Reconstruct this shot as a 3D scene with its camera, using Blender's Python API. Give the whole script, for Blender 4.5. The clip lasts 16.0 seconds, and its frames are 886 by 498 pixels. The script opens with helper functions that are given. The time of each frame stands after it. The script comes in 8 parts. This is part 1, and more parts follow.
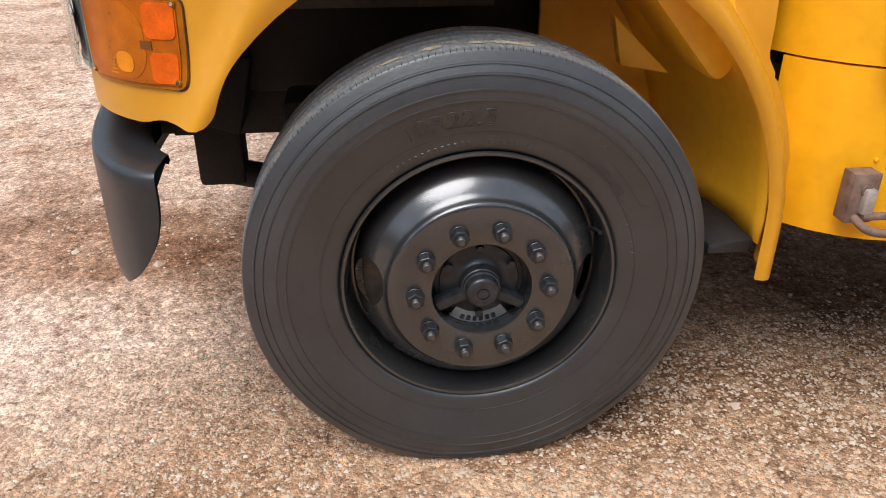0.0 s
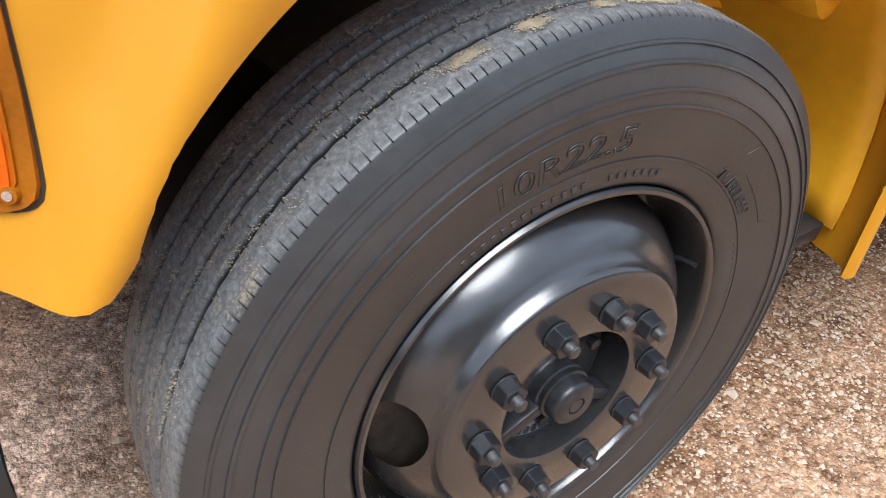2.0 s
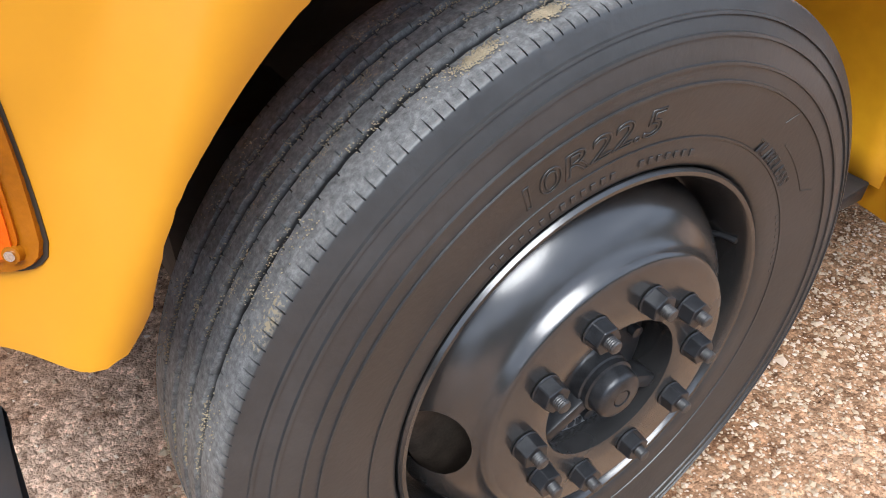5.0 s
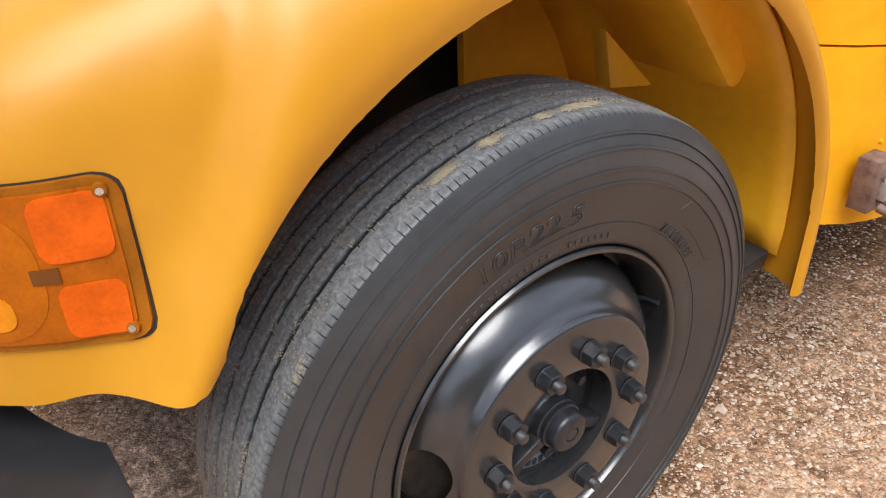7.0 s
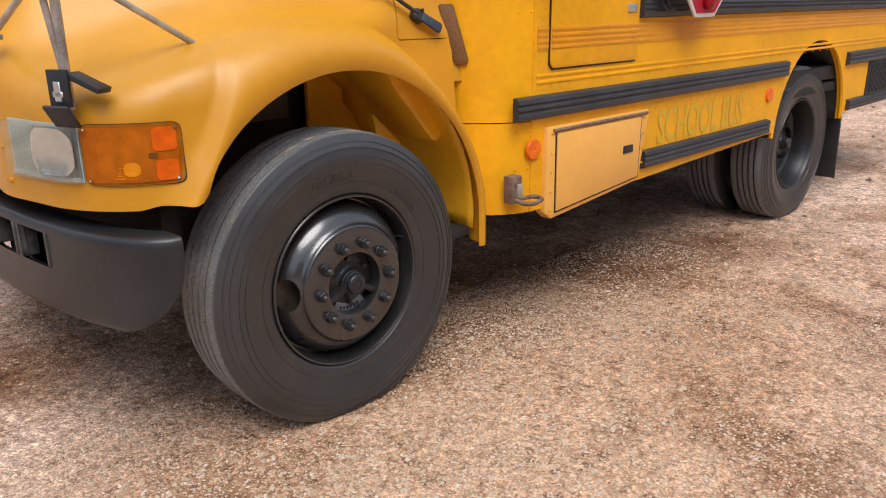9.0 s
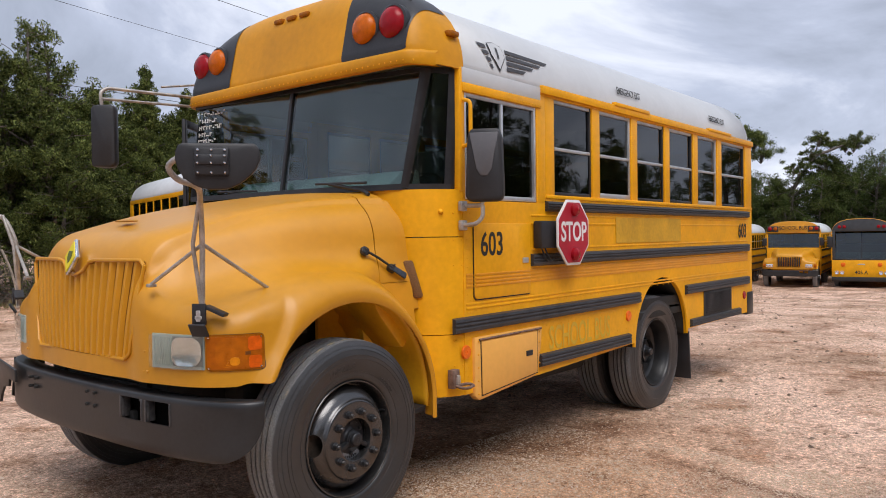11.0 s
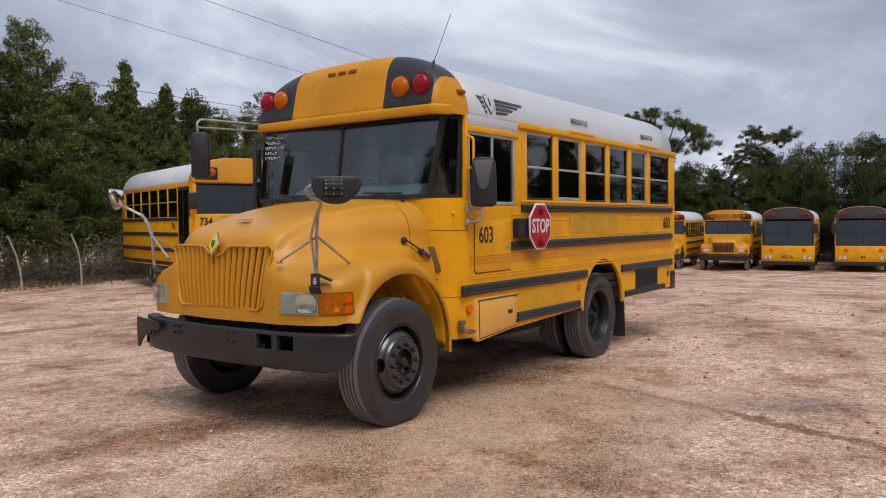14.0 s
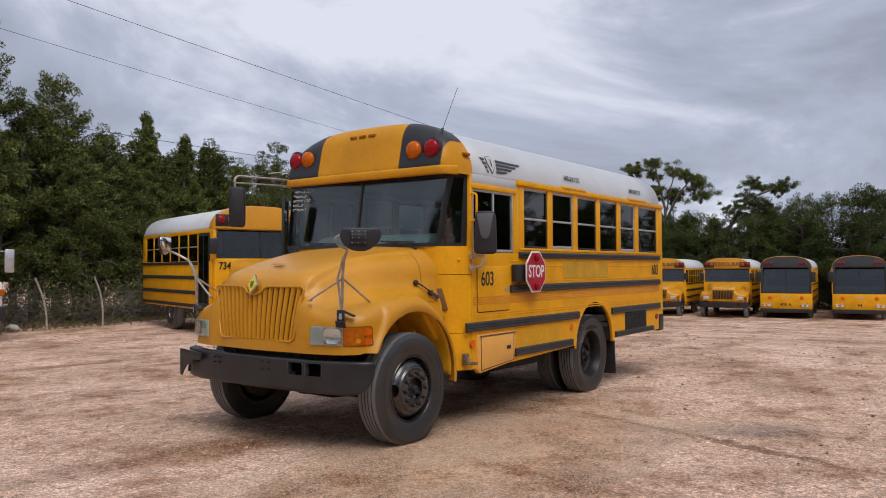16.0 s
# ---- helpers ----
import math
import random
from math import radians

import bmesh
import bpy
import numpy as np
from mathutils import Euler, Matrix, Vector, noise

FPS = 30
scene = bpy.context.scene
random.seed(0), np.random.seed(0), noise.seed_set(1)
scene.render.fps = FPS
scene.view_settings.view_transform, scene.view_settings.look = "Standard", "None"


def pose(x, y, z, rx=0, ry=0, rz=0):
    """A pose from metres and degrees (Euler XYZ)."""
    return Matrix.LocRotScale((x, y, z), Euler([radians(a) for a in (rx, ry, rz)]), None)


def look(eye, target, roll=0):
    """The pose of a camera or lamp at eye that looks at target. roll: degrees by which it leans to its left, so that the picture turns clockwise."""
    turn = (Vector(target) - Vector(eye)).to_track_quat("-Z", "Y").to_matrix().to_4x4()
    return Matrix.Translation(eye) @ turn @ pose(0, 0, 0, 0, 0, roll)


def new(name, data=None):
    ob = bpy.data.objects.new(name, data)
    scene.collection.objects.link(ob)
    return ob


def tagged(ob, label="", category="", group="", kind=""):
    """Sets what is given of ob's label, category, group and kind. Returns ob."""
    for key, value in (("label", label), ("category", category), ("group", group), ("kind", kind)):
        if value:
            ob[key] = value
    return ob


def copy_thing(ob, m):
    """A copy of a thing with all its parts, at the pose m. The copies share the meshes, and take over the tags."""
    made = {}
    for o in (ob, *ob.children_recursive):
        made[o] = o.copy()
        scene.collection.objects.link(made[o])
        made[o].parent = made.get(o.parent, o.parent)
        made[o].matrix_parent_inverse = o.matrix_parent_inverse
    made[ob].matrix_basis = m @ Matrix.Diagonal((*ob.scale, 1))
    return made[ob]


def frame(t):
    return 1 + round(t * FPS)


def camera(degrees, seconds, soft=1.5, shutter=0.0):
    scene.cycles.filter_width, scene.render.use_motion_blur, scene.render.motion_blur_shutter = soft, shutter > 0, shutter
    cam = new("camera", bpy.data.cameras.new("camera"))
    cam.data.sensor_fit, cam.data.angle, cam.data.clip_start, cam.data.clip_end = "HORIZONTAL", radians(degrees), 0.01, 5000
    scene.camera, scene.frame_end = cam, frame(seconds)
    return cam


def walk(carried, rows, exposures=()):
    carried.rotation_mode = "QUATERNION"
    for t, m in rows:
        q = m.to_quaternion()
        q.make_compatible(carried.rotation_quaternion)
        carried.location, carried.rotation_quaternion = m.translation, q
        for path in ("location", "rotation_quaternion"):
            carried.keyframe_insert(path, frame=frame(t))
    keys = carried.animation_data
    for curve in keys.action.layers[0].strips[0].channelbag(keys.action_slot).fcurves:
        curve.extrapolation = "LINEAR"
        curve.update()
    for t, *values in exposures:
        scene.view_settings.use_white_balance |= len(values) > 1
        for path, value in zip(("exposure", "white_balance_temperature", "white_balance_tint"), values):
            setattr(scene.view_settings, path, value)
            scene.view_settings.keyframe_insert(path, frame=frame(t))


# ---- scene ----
cam = camera(60.34, 16.0, soft=0.95, shutter=0.1)
PATH = [
    (0, (-0.236, -1.35, 1.309), (-0.041, 0.415, 0.389), 0.1),
    (0.5, (-0.488, -1.082, 1.298), (-0.011, 0.583, 0.298), 0.9),
    (1, (-0.631, -0.858, 1.286), (0.085, 0.665, 0.206), 2.7),
    (1.5, (-0.672, -0.642, 1.291), (0.205, 0.749, 0.153), 4.7),
    (2, (-0.57, -0.444, 1.225), (0.382, 0.872, 0.057), 5.6),
    (2.5, (-0.533, -0.382, 1.203), (0.437, 0.913, 0.027), 5.1),
    (3, (-0.529, -0.372, 1.243), (0.441, 0.927, 0.071), 3.8),
    (3.5, (-0.507, -0.375, 1.28), (0.448, 0.924, 0.096), 2.6),
    (4, (-0.514, -0.39, 1.241), (0.406, 0.903, 0.024), 1.4),
    (4.2, (-0.535, -0.399, 1.214), (0.368, 0.887, -0.023), 1.1),
    (6.3, (-0.545, -0.418, 1.287), (0.295, 1.004, 0.158), -2.6),
    (6.5, (-0.561, -0.443, 1.296), (0.322, 0.974, 0.195), -2.6),
    (7, (-0.657, -0.575, 1.364), (0.334, 0.81, 0.316), -1.8),
    (7.5, (-0.83, -0.806, 1.361), (0.261, 0.537, 0.358), -0.8),
    (8, (-1.029, -1.125, 1.343), (0.138, 0.176, 0.37), 0.3),
    (8.5, (-1.214, -1.509, 1.393), (0.002, -0.17, 0.539), -0.6),
    (9, (-1.468, -1.91, 1.389), (-0.143, -0.545, 0.772), -0.6),
    (9.5, (-1.688, -2.258, 1.414), (-0.334, -0.851, 0.982), -1.6),
    (10, (-1.968, -2.544, 1.516), (-0.527, -1.164, 1.37), -0.7),
    (10.2, (-2.112, -2.587, 1.521), (-0.626, -1.249, 1.471), -0.4),
    (12.3, (-3.635, -3.231, 1.522), (-2.044, -2.02, 1.455), -1.5),
    (12.5, (-3.767, -3.283, 1.532), (-2.174, -2.076, 1.463), -1.4),
    (13, (-4.108, -3.403, 1.525), (-2.508, -2.205, 1.462), -1.4),
    (13.5, (-4.414, -3.53, 1.555), (-2.806, -2.342, 1.494), -1.3),
    (14, (-4.656, -3.725, 1.599), (-3.036, -2.555, 1.526), -0.6),
    (14.5, (-4.866, -3.814, 1.576), (-3.24, -2.651, 1.526), -0.7),
    (15, (-5.093, -3.9, 1.567), (-3.471, -2.731, 1.537), -0.6),
    (15.5, (-5.254, -4.059, 1.585), (-3.633, -2.888, 1.593), -0.4),
    (16, (-5.442, -4.271, 1.59), (-3.829, -3.091, 1.638), -0.2),
]
EXPOSURE = [(0.0, 1.12, 6100, 9), (1.5, 1.38, 5900, 8), (2.5, 1.53, 5700, 7), (3.5, 1.54, 5750, 7), (6.5, 1.38, 6000, 9), (8.0, 1.08, 6150, 10), (9.0, 0.86, 6250, 11), (10.0, 0.70, 6250, 12), (12.3, 0.40, 6350, 14), (16.0, 0.22, 6350, 14)]
walk(cam, [(t, look(eye, target, roll)) for t, eye, target, roll in PATH], EXPOSURE)

# world: a bright overcast sky with broken cloud, and a weak, wide sun
world = bpy.data.worlds.new("sky")
scene.world = world
world.use_nodes = True
wn, wl = world.node_tree.nodes, world.node_tree.links
wn.clear()
w_out = wn.new("ShaderNodeOutputWorld")
w_bg = wn.new("ShaderNodeBackground")
w_sky = wn.new("ShaderNodeTexSky")
w_sky.sky_type, w_sky.sun_disc = "NISHITA", False
w_sky.sun_elevation, w_sky.sun_rotation = radians(55), radians(200)
w_co = wn.new("ShaderNodeTexCoord")
w_map = wn.new("ShaderNodeMapping")
w_map.inputs["Scale"].default_value = (1.0, 1.0, 2.4)
w_map.inputs["Location"].default_value = (4.1, 3.3, 1.2)
w_n1 = wn.new("ShaderNodeTexNoise")
w_n1.inputs["Scale"].default_value, w_n1.inputs["Detail"].default_value, w_n1.inputs["Roughness"].default_value = 2.0, 9.0, 0.58
w_n1.inputs["Distortion"].default_value = 0.5
w_ramp = wn.new("ShaderNodeValToRGB")
els = w_ramp.color_ramp.elements
els[0].position, els[0].color = 0.38, (3.9, 4.3, 5.1, 1)
els[1].position, els[1].color = 0.62, (8.8, 9.2, 10.0, 1)
mid = els.new(0.5)
mid.color = (5.3, 5.8, 6.9, 1)
w_mix = wn.new("ShaderNodeMixRGB")
w_mix.inputs["Fac"].default_value = 0.93
wl.new(w_co.outputs["Generated"], w_map.inputs["Vector"])
wl.new(w_map.outputs["Vector"], w_n1.inputs["Vector"])
wl.new(w_n1.outputs["Fac"], w_ramp.inputs["Fac"])
wl.new(w_sky.outputs["Color"], w_mix.inputs["Color1"])
wl.new(w_ramp.outputs["Color"], w_mix.inputs["Color2"])
wl.new(w_mix.outputs["Color"], w_bg.inputs["Color"])
w_bg.inputs["Strength"].default_value = 0.075
wl.new(w_bg.outputs["Background"], w_out.inputs["Surface"])
sun = new("sun", bpy.data.lights.new("sun", "SUN"))
sun.data.energy, sun.data.angle, sun.data.color = 1.8, radians(40), (1.0, 0.95, 0.88)
sun.matrix_world = look((-4, -6, 12), (0, 0, 0))


# ---- materials ----
def mat(name, color, rough=0.5, metal=0.0, var=0.08, scale=6.0, bump=0.0, bscale=60.0, coat=0.0, dark=None, spec=0.5, detail=5.0, rvar=0.08):
    """Principled paint or stuff with two scales of colour variation and fine relief."""
    m = bpy.data.materials.new(name)
    m.use_nodes = True
    n, l = m.node_tree.nodes, m.node_tree.links
    b = n["Principled BSDF"]
    co = n.new("ShaderNodeTexCoord")
    n1, n2 = n.new("ShaderNodeTexNoise"), n.new("ShaderNodeTexNoise")
    n1.inputs["Scale"].default_value, n1.inputs["Detail"].default_value = scale, detail
    n2.inputs["Scale"].default_value, n2.inputs["Detail"].default_value = scale * 9, 3.0
    l.new(co.outputs["Object"], n1.inputs["Vector"])
    l.new(co.outputs["Object"], n2.inputs["Vector"])
    add = n.new("ShaderNodeMath")
    add.operation = "MULTIPLY_ADD"
    l.new(n2.outputs["Fac"], add.inputs[0])
    add.inputs[1].default_value = 0.45
    l.new(n1.outputs["Fac"], add.inputs[2])
    r = n.new("ShaderNodeValToRGB")
    r.color_ramp.elements[0].position, r.color_ramp.elements[1].position = 0.45, 1.0
    d = dark or [c * (1 - 2 * var) for c in color]
    r.color_ramp.elements[0].color = (*d, 1)
    r.color_ramp.elements[1].color = (*[min(1, c * (1 + var)) for c in color], 1)
    l.new(add.outputs[0], r.inputs["Fac"])
    l.new(r.outputs["Color"], b.inputs["Base Color"])
    rr = n.new("ShaderNodeMapRange")
    rr.inputs["To Min"].default_value, rr.inputs["To Max"].default_value = max(0, rough - rvar), min(1, rough + rvar)
    l.new(n1.outputs["Fac"], rr.inputs["Value"])
    l.new(rr.outputs["Result"], b.inputs["Roughness"])
    b.inputs["Metallic"].default_value = metal
    b.inputs["Specular IOR Level"].default_value = spec
    b.inputs["Coat Weight"].default_value = coat
    b.inputs["Coat Roughness"].default_value = 0.15
    if bump:
        n3 = n.new("ShaderNodeTexNoise")
        n3.inputs["Scale"].default_value, n3.inputs["Detail"].default_value = bscale, 6.0
        l.new(co.outputs["Object"], n3.inputs["Vector"])
        bp = n.new("ShaderNodeBump")
        bp.inputs["Strength"].default_value, bp.inputs["Distance"].default_value = 1.0, bump
        l.new(n3.outputs["Fac"], bp.inputs["Height"])
        l.new(bp.outputs["Normal"], b.inputs["Normal"])
    return m


def glass(name, tint, gloss=1.0, base=0.06):
    m = bpy.data.materials.new(name)
    m.use_nodes = True
    n, l = m.node_tree.nodes, m.node_tree.links
    n.remove(n["Principled BSDF"])
    lw, pw, ad = n.new("ShaderNodeLayerWeight"), n.new("ShaderNodeMath"), n.new("ShaderNodeMath")
    lw.inputs["Blend"].default_value = 0.5
    pw.operation, ad.operation = "POWER", "MULTIPLY_ADD"
    pw.inputs[1].default_value = 4.0
    ad.inputs[1].default_value, ad.inputs[2].default_value = 0.85, base
    l.new(lw.outputs["Facing"], pw.inputs[0])
    l.new(pw.outputs[0], ad.inputs[0])
    tr, gl, mx = n.new("ShaderNodeBsdfTransparent"), n.new("ShaderNodeBsdfGlossy"), n.new("ShaderNodeMixShader")
    tr.inputs["Color"].default_value = (*tint, 1)
    gl.inputs["Color"].default_value = (gloss, gloss, gloss, 1)
    gl.inputs["Roughness"].default_value = 0.01
    l.new(ad.outputs[0], mx.inputs["Fac"])
    l.new(tr.outputs["BSDF"], mx.inputs[1])
    l.new(gl.outputs["BSDF"], mx.inputs[2])
    l.new(mx.outputs["Shader"], n["Material Output"].inputs["Surface"])
    return m


def lens_mat(name, color, rough=0.12):
    m = mat(name, color, rough, var=0.15, scale=25, coat=0.05, bump=0.0006, bscale=300, spec=0.2)
    m.node_tree.nodes["Principled BSDF"].inputs["Subsurface Weight"].default_value = 0.0
    return m


YELLOW = mat("bus_yellow_paint", (0.60, 0.268, 0.008), 0.40, var=0.06, scale=2.2, spec=0.36, coat=0.30, bump=0.0004, bscale=9)
YELLOW.node_tree.nodes["Principled BSDF"].inputs["Coat Roughness"].default_value = 0.38
CAPY = mat("mustard_cap_paint", (0.62, 0.272, 0.003), 0.45, spec=0.3, var=0.10, scale=2.5, bump=0.0006, bscale=7)
YELLOW2 = mat("bus_yellow_body_paint", (0.85, 0.392, 0.004), 0.45, var=0.10, scale=3.0, coat=0.05, spec=0.26, bump=0.0006, bscale=7)
FADED = mat("faded_yellow_paint", (0.83, 0.42, 0.085), 0.5, var=0.05, scale=3.0)
FRESH = mat("deep_yellow_paint", (0.75, 0.30, 0.006), 0.35, var=0.08, scale=5.0)
WELL = mat("yellow_wheel_well_paint", (0.94, 0.47, 0.014), 0.4, var=0.15, scale=4.0, dark=(0.82, 0.37, 0.010), bump=0.001, bscale=20)
WHITE = mat("white_roof_paint", (0.55, 0.57, 0.585), 0.4, var=0.05, scale=2.0)
BLACK = mat("black_satin_paint", (0.022, 0.022, 0.025), 0.4, var=0.25, scale=6.0, bump=0.0005, bscale=60)
RAIL = mat("black_rub_rail_paint", (0.035, 0.036, 0.04), 0.45, var=0.3, scale=9.0, bump=0.0008, bscale=50)
BUMPER = mat("black_bumper_paint", (0.022, 0.0222, 0.0235), 0.38, var=0.2, scale=5.0, bump=0.0004, bscale=40)
EDGE = mat("grey_bumper_edge", (0.10, 0.10, 0.105), 0.35, metal=0.3, var=0.3, scale=40)
PLASTIC = mat("black_plastic", (0.02, 0.02, 0.023), 0.5, var=0.2, scale=8.0, bump=0.0005, bscale=200)
RIM = mat("gloss_black_wheel_paint", (0.088, 0.087, 0.088), 0.25, metal=0.75, var=0.08, scale=10.0, coat=0.35, spec=0.8, bump=0.0005, bscale=12, rvar=0.07)
BLACKRIM = mat("rear_black_wheel_paint", (0.016, 0.016, 0.017), 0.4, var=0.3, scale=12.0)
NUT = mat("dark_nut_paint", (0.038, 0.039, 0.043), 0.33, metal=0.4, var=0.3, scale=60.0)
STUD = mat("worn_steel_stud", (0.10, 0.098, 0.098), 0.42, metal=0.7, var=0.3, scale=90.0, bump=0.0008, bscale=400)


def rubber_mat():
    """Tyre rubber: brown-black sidewall, bluish outer ring, dusty scuffed tread with dried mud."""
    m = mat("tyre_rubber", (0.0255, 0.0255, 0.0262), 0.38, var=0.2, scale=7.0, bump=0.0004, bscale=160, spec=0.85)
    n, l = m.node_tree.nodes, m.node_tree.links
    b = n["Principled BSDF"]
    old = b.inputs["Base Color"].links[0].from_socket
    co = n.new("ShaderNodeTexCoord")
    sq = n.new("ShaderNodeVectorMath")
    sq.operation = "MULTIPLY"
    sq.inputs[1].default_value = (1, 0, 1)
    ln = n.new("ShaderNodeVectorMath")
    ln.operation = "LENGTH"
    l.new(co.outputs["Object"], sq.inputs[0])
    l.new(sq.outputs[0], ln.inputs[0])
    ramp = n.new("ShaderNodeValToRGB")
    e = ramp.color_ramp.elements
    e[0].position, e[0].color = 0.0, (0.94, 0.95, 0.98, 1)
    e[1].position, e[1].color = 1.0, (1.55, 1.58, 1.62, 1)
    mr = n.new("ShaderNodeMapRange")
    mr.inputs["From Min"].default_value, mr.inputs["From Max"].default_value = 0.40, 0.47
    l.new(ln.outputs["Value"], mr.inputs["Value"])
    l.new(mr.outputs["Result"], ramp.inputs["Fac"])
    mul = n.new("ShaderNodeMixRGB")
    mul.blend_type, mul.inputs["Fac"].default_value = "MULTIPLY", 1.0
    l.new(old, mul.inputs["Color1"])
    l.new(ramp.outputs["Color"], mul.inputs["Color2"])
    tr = n.new("ShaderNodeMapRange")
    tr.inputs["From Min"].default_value, tr.inputs["From Max"].default_value = 0.4995, 0.504
    l.new(ln.outputs["Value"], tr.inputs["Value"])
    n1 = n.new("ShaderNodeTexNoise")
    n1.inputs["Scale"].default_value, n1.inputs["Detail"].default_value, n1.inputs["Roughness"].default_value = 130, 8, 0.75
    l.new(co.outputs["Object"], n1.inputs["Vector"])
    dust = n.new("ShaderNodeValToRGB")
    e = dust.color_ramp.elements
    e[0].position, e[0].color = 0.30, (0.072, 0.072, 0.071, 1)
    e[1].position, e[1].color = 0.76, (0.40, 0.40, 0.39, 1)
    e.new(0.52).color = (0.200, 0.203, 0.206, 1)
    l.new(n1.outputs["Fac"], dust.inputs["Fac"])
    mx = n.new("ShaderNodeMixRGB")
    l.new(tr.outputs["Result"], mx.inputs["Fac"])
    l.new(mul.outputs["Color"], mx.inputs["Color1"])
    l.new(dust.outputs["Color"], mx.inputs["Color2"])
    n2, n3 = n.new("ShaderNodeTexNoise"), n.new("ShaderNodeTexNoise")
    n2.inputs["Scale"].default_value, n2.inputs["Detail"].default_value = 9, 2
    n3.inputs["Scale"].default_value, n3.inputs["Detail"].default_value = 260, 3
    l.new(co.outputs["Object"], n2.inputs["Vector"])
    l.new(co.outputs["Object"], n3.inputs["Vector"])
    mm = n.new("ShaderNodeMath")
    mm.operation = "MULTIPLY_ADD"
    l.new(n3.outputs["Fac"], mm.inputs[0])
    mm.inputs[1].default_value = 0.5
    l.new(n2.outputs["Fac"], mm.inputs[2])
    th = n.new("ShaderNodeMapRange")
    th.inputs["From Min"].default_value, th.inputs["From Max"].default_value = 0.97, 1.02
    l.new(mm.outputs[0], th.inputs["Value"])
    mt = n.new("ShaderNodeMath")
    mt.operation = "MULTIPLY"
    l.new(th.outputs["Result"], mt.inputs[0])
    l.new(tr.outputs["Result"], mt.inputs[1])
    mud = n.new("ShaderNodeMixRGB")
    mud.inputs["Color2"].default_value = (0.40, 0.32, 0.20, 1)
    l.new(mt.outputs[0], mud.inputs["Fac"])
    l.new(mx.outputs["Color"], mud.inputs["Color1"])
    l.new(mud.outputs["Color"], b.inputs["Base Color"])
    # the worn tread is rougher than the sidewall
    ro = n.new("ShaderNodeMapRange")
    ro.inputs["To Min"].default_value, ro.inputs["To Max"].default_value = 0.40, 0.75
    l.new(tr.outputs["Result"], ro.inputs["Value"])
    l.new(ro.outputs["Result"], b.inputs["Roughness"])
    return m


RUBBER = rubber_mat()
STEEL = mat("weathered_steel_tube", (0.50, 0.46, 0.42), 0.42, metal=0.55, var=0.25, scale=18.0)
ALU = mat("aluminium_window_frame", (0.62, 0.63, 0.64), 0.35, metal=0.7, var=0.1, scale=10.0)
CHROME = mat("worn_chrome", (0.7, 0.7, 0.7), 0.15, metal=1.0, var=0.1, scale=20.0)
HOLE = mat("black_recess_shade", (0.004, 0.004, 0.004), 0.9, spec=0.0)
RUSTLINE = mat("dark_rubber_gasket", (0.03, 0.022, 0.015), 0.6)
RUST = mat("rusty_metal", (0.20, 0.13, 0.10), 0.7, metal=0.2, var=0.4, scale=40.0, dark=(0.10, 0.055, 0.035), bump=0.001, bscale=150)
CHASSIS = mat("black_chassis", (0.014, 0.013, 0.012), 0.7, var=0.4, scale=8.0, bump=0.002, bscale=40)
AMBER = lens_mat("amber_lens", (0.44, 0.105, 0.001), 0.3)
AMBER2 = lens_mat("amber_prismatic_lens", (0.74, 0.115, 0.001), 0.4)
BOWL = lens_mat("amber_bowl_lens", (0.475, 0.120, 0.001), 0.3)
AMBER3 = lens_mat("amber_lens_edge", (0.33, 0.105, 0.003), 0.25)
GLINT = lens_mat("amber_painted_glint", (0.74, 0.25, 0.005), 0.3)
DOME = lens_mat("amber_dome_lens", (0.58, 0.125, 0.002), 0.2)
ORANGE = lens_mat("orange_reflector", (0.85, 0.16, 0.01), 0.3)
RED = lens_mat("red_lens", (0.32, 0.008, 0.015))
SIGNRED = mat("stop_sign_red", (0.42, 0.012, 0.03), 0.45, var=0.1)
SIGNWHITE = mat("sign_white", (0.75, 0.74, 0.74), 0.45, var=0.05)
INK = mat("black_lettering", (0.02, 0.018, 0.015), 0.5, var=0.2)
GHOST = mat("ghost_lettering", (0.50, 0.325, 0.025), 0.55, var=0.25, scale=14, dark=(0.62, 0.33, 0.015))
BEZEL = mat("pale_green_lamp_bezel", (0.40, 0.455, 0.42), 0.35, metal=0.0, var=0.08, scale=30)
LAMPSIDE = mat("grey_lamp_shell", (0.20, 0.215, 0.21), 0.3, var=0.1, scale=30)
HEADLAMP = mat("headlamp_reflector", (0.90, 0.89, 0.90), 0.12, metal=0.9, var=0.05, scale=30, bump=0.0015, bscale=45)
GLASS = glass("tinted_window_glass", (0.26, 0.275, 0.28), 0.75)
FARSCREEN = glass("far_windscreen_glass", (0.36, 0.44, 0.44), 0.9, 0.075)
SCREEN = glass("windscreen_glass", (0.66, 0.76, 0.75), 0.9, 0.075)
LENSGLASS = glass("clear_lamp_glass", (0.9, 0.93, 0.92))
SEAT = mat("seat_vinyl", (0.05, 0.055, 0.06), 0.5, var=0.2)
INSIDE = mat("cab_interior", (0.36, 0.45, 0.42), 0.6, var=0.2)


# ---- mesh helpers ----
def obj(name, me, material, parent=None, label="", smooth=None):
    ob = new(name, me)
    if material is not None:
        me.materials.append(material)
    if parent is not None:
        ob.parent = parent
    if smooth is not None:
        me.shade_smooth()
        if smooth > 0:
            me.set_sharp_from_angle(angle=radians(smooth))
    if label:
        ob["label"] = label
    return ob


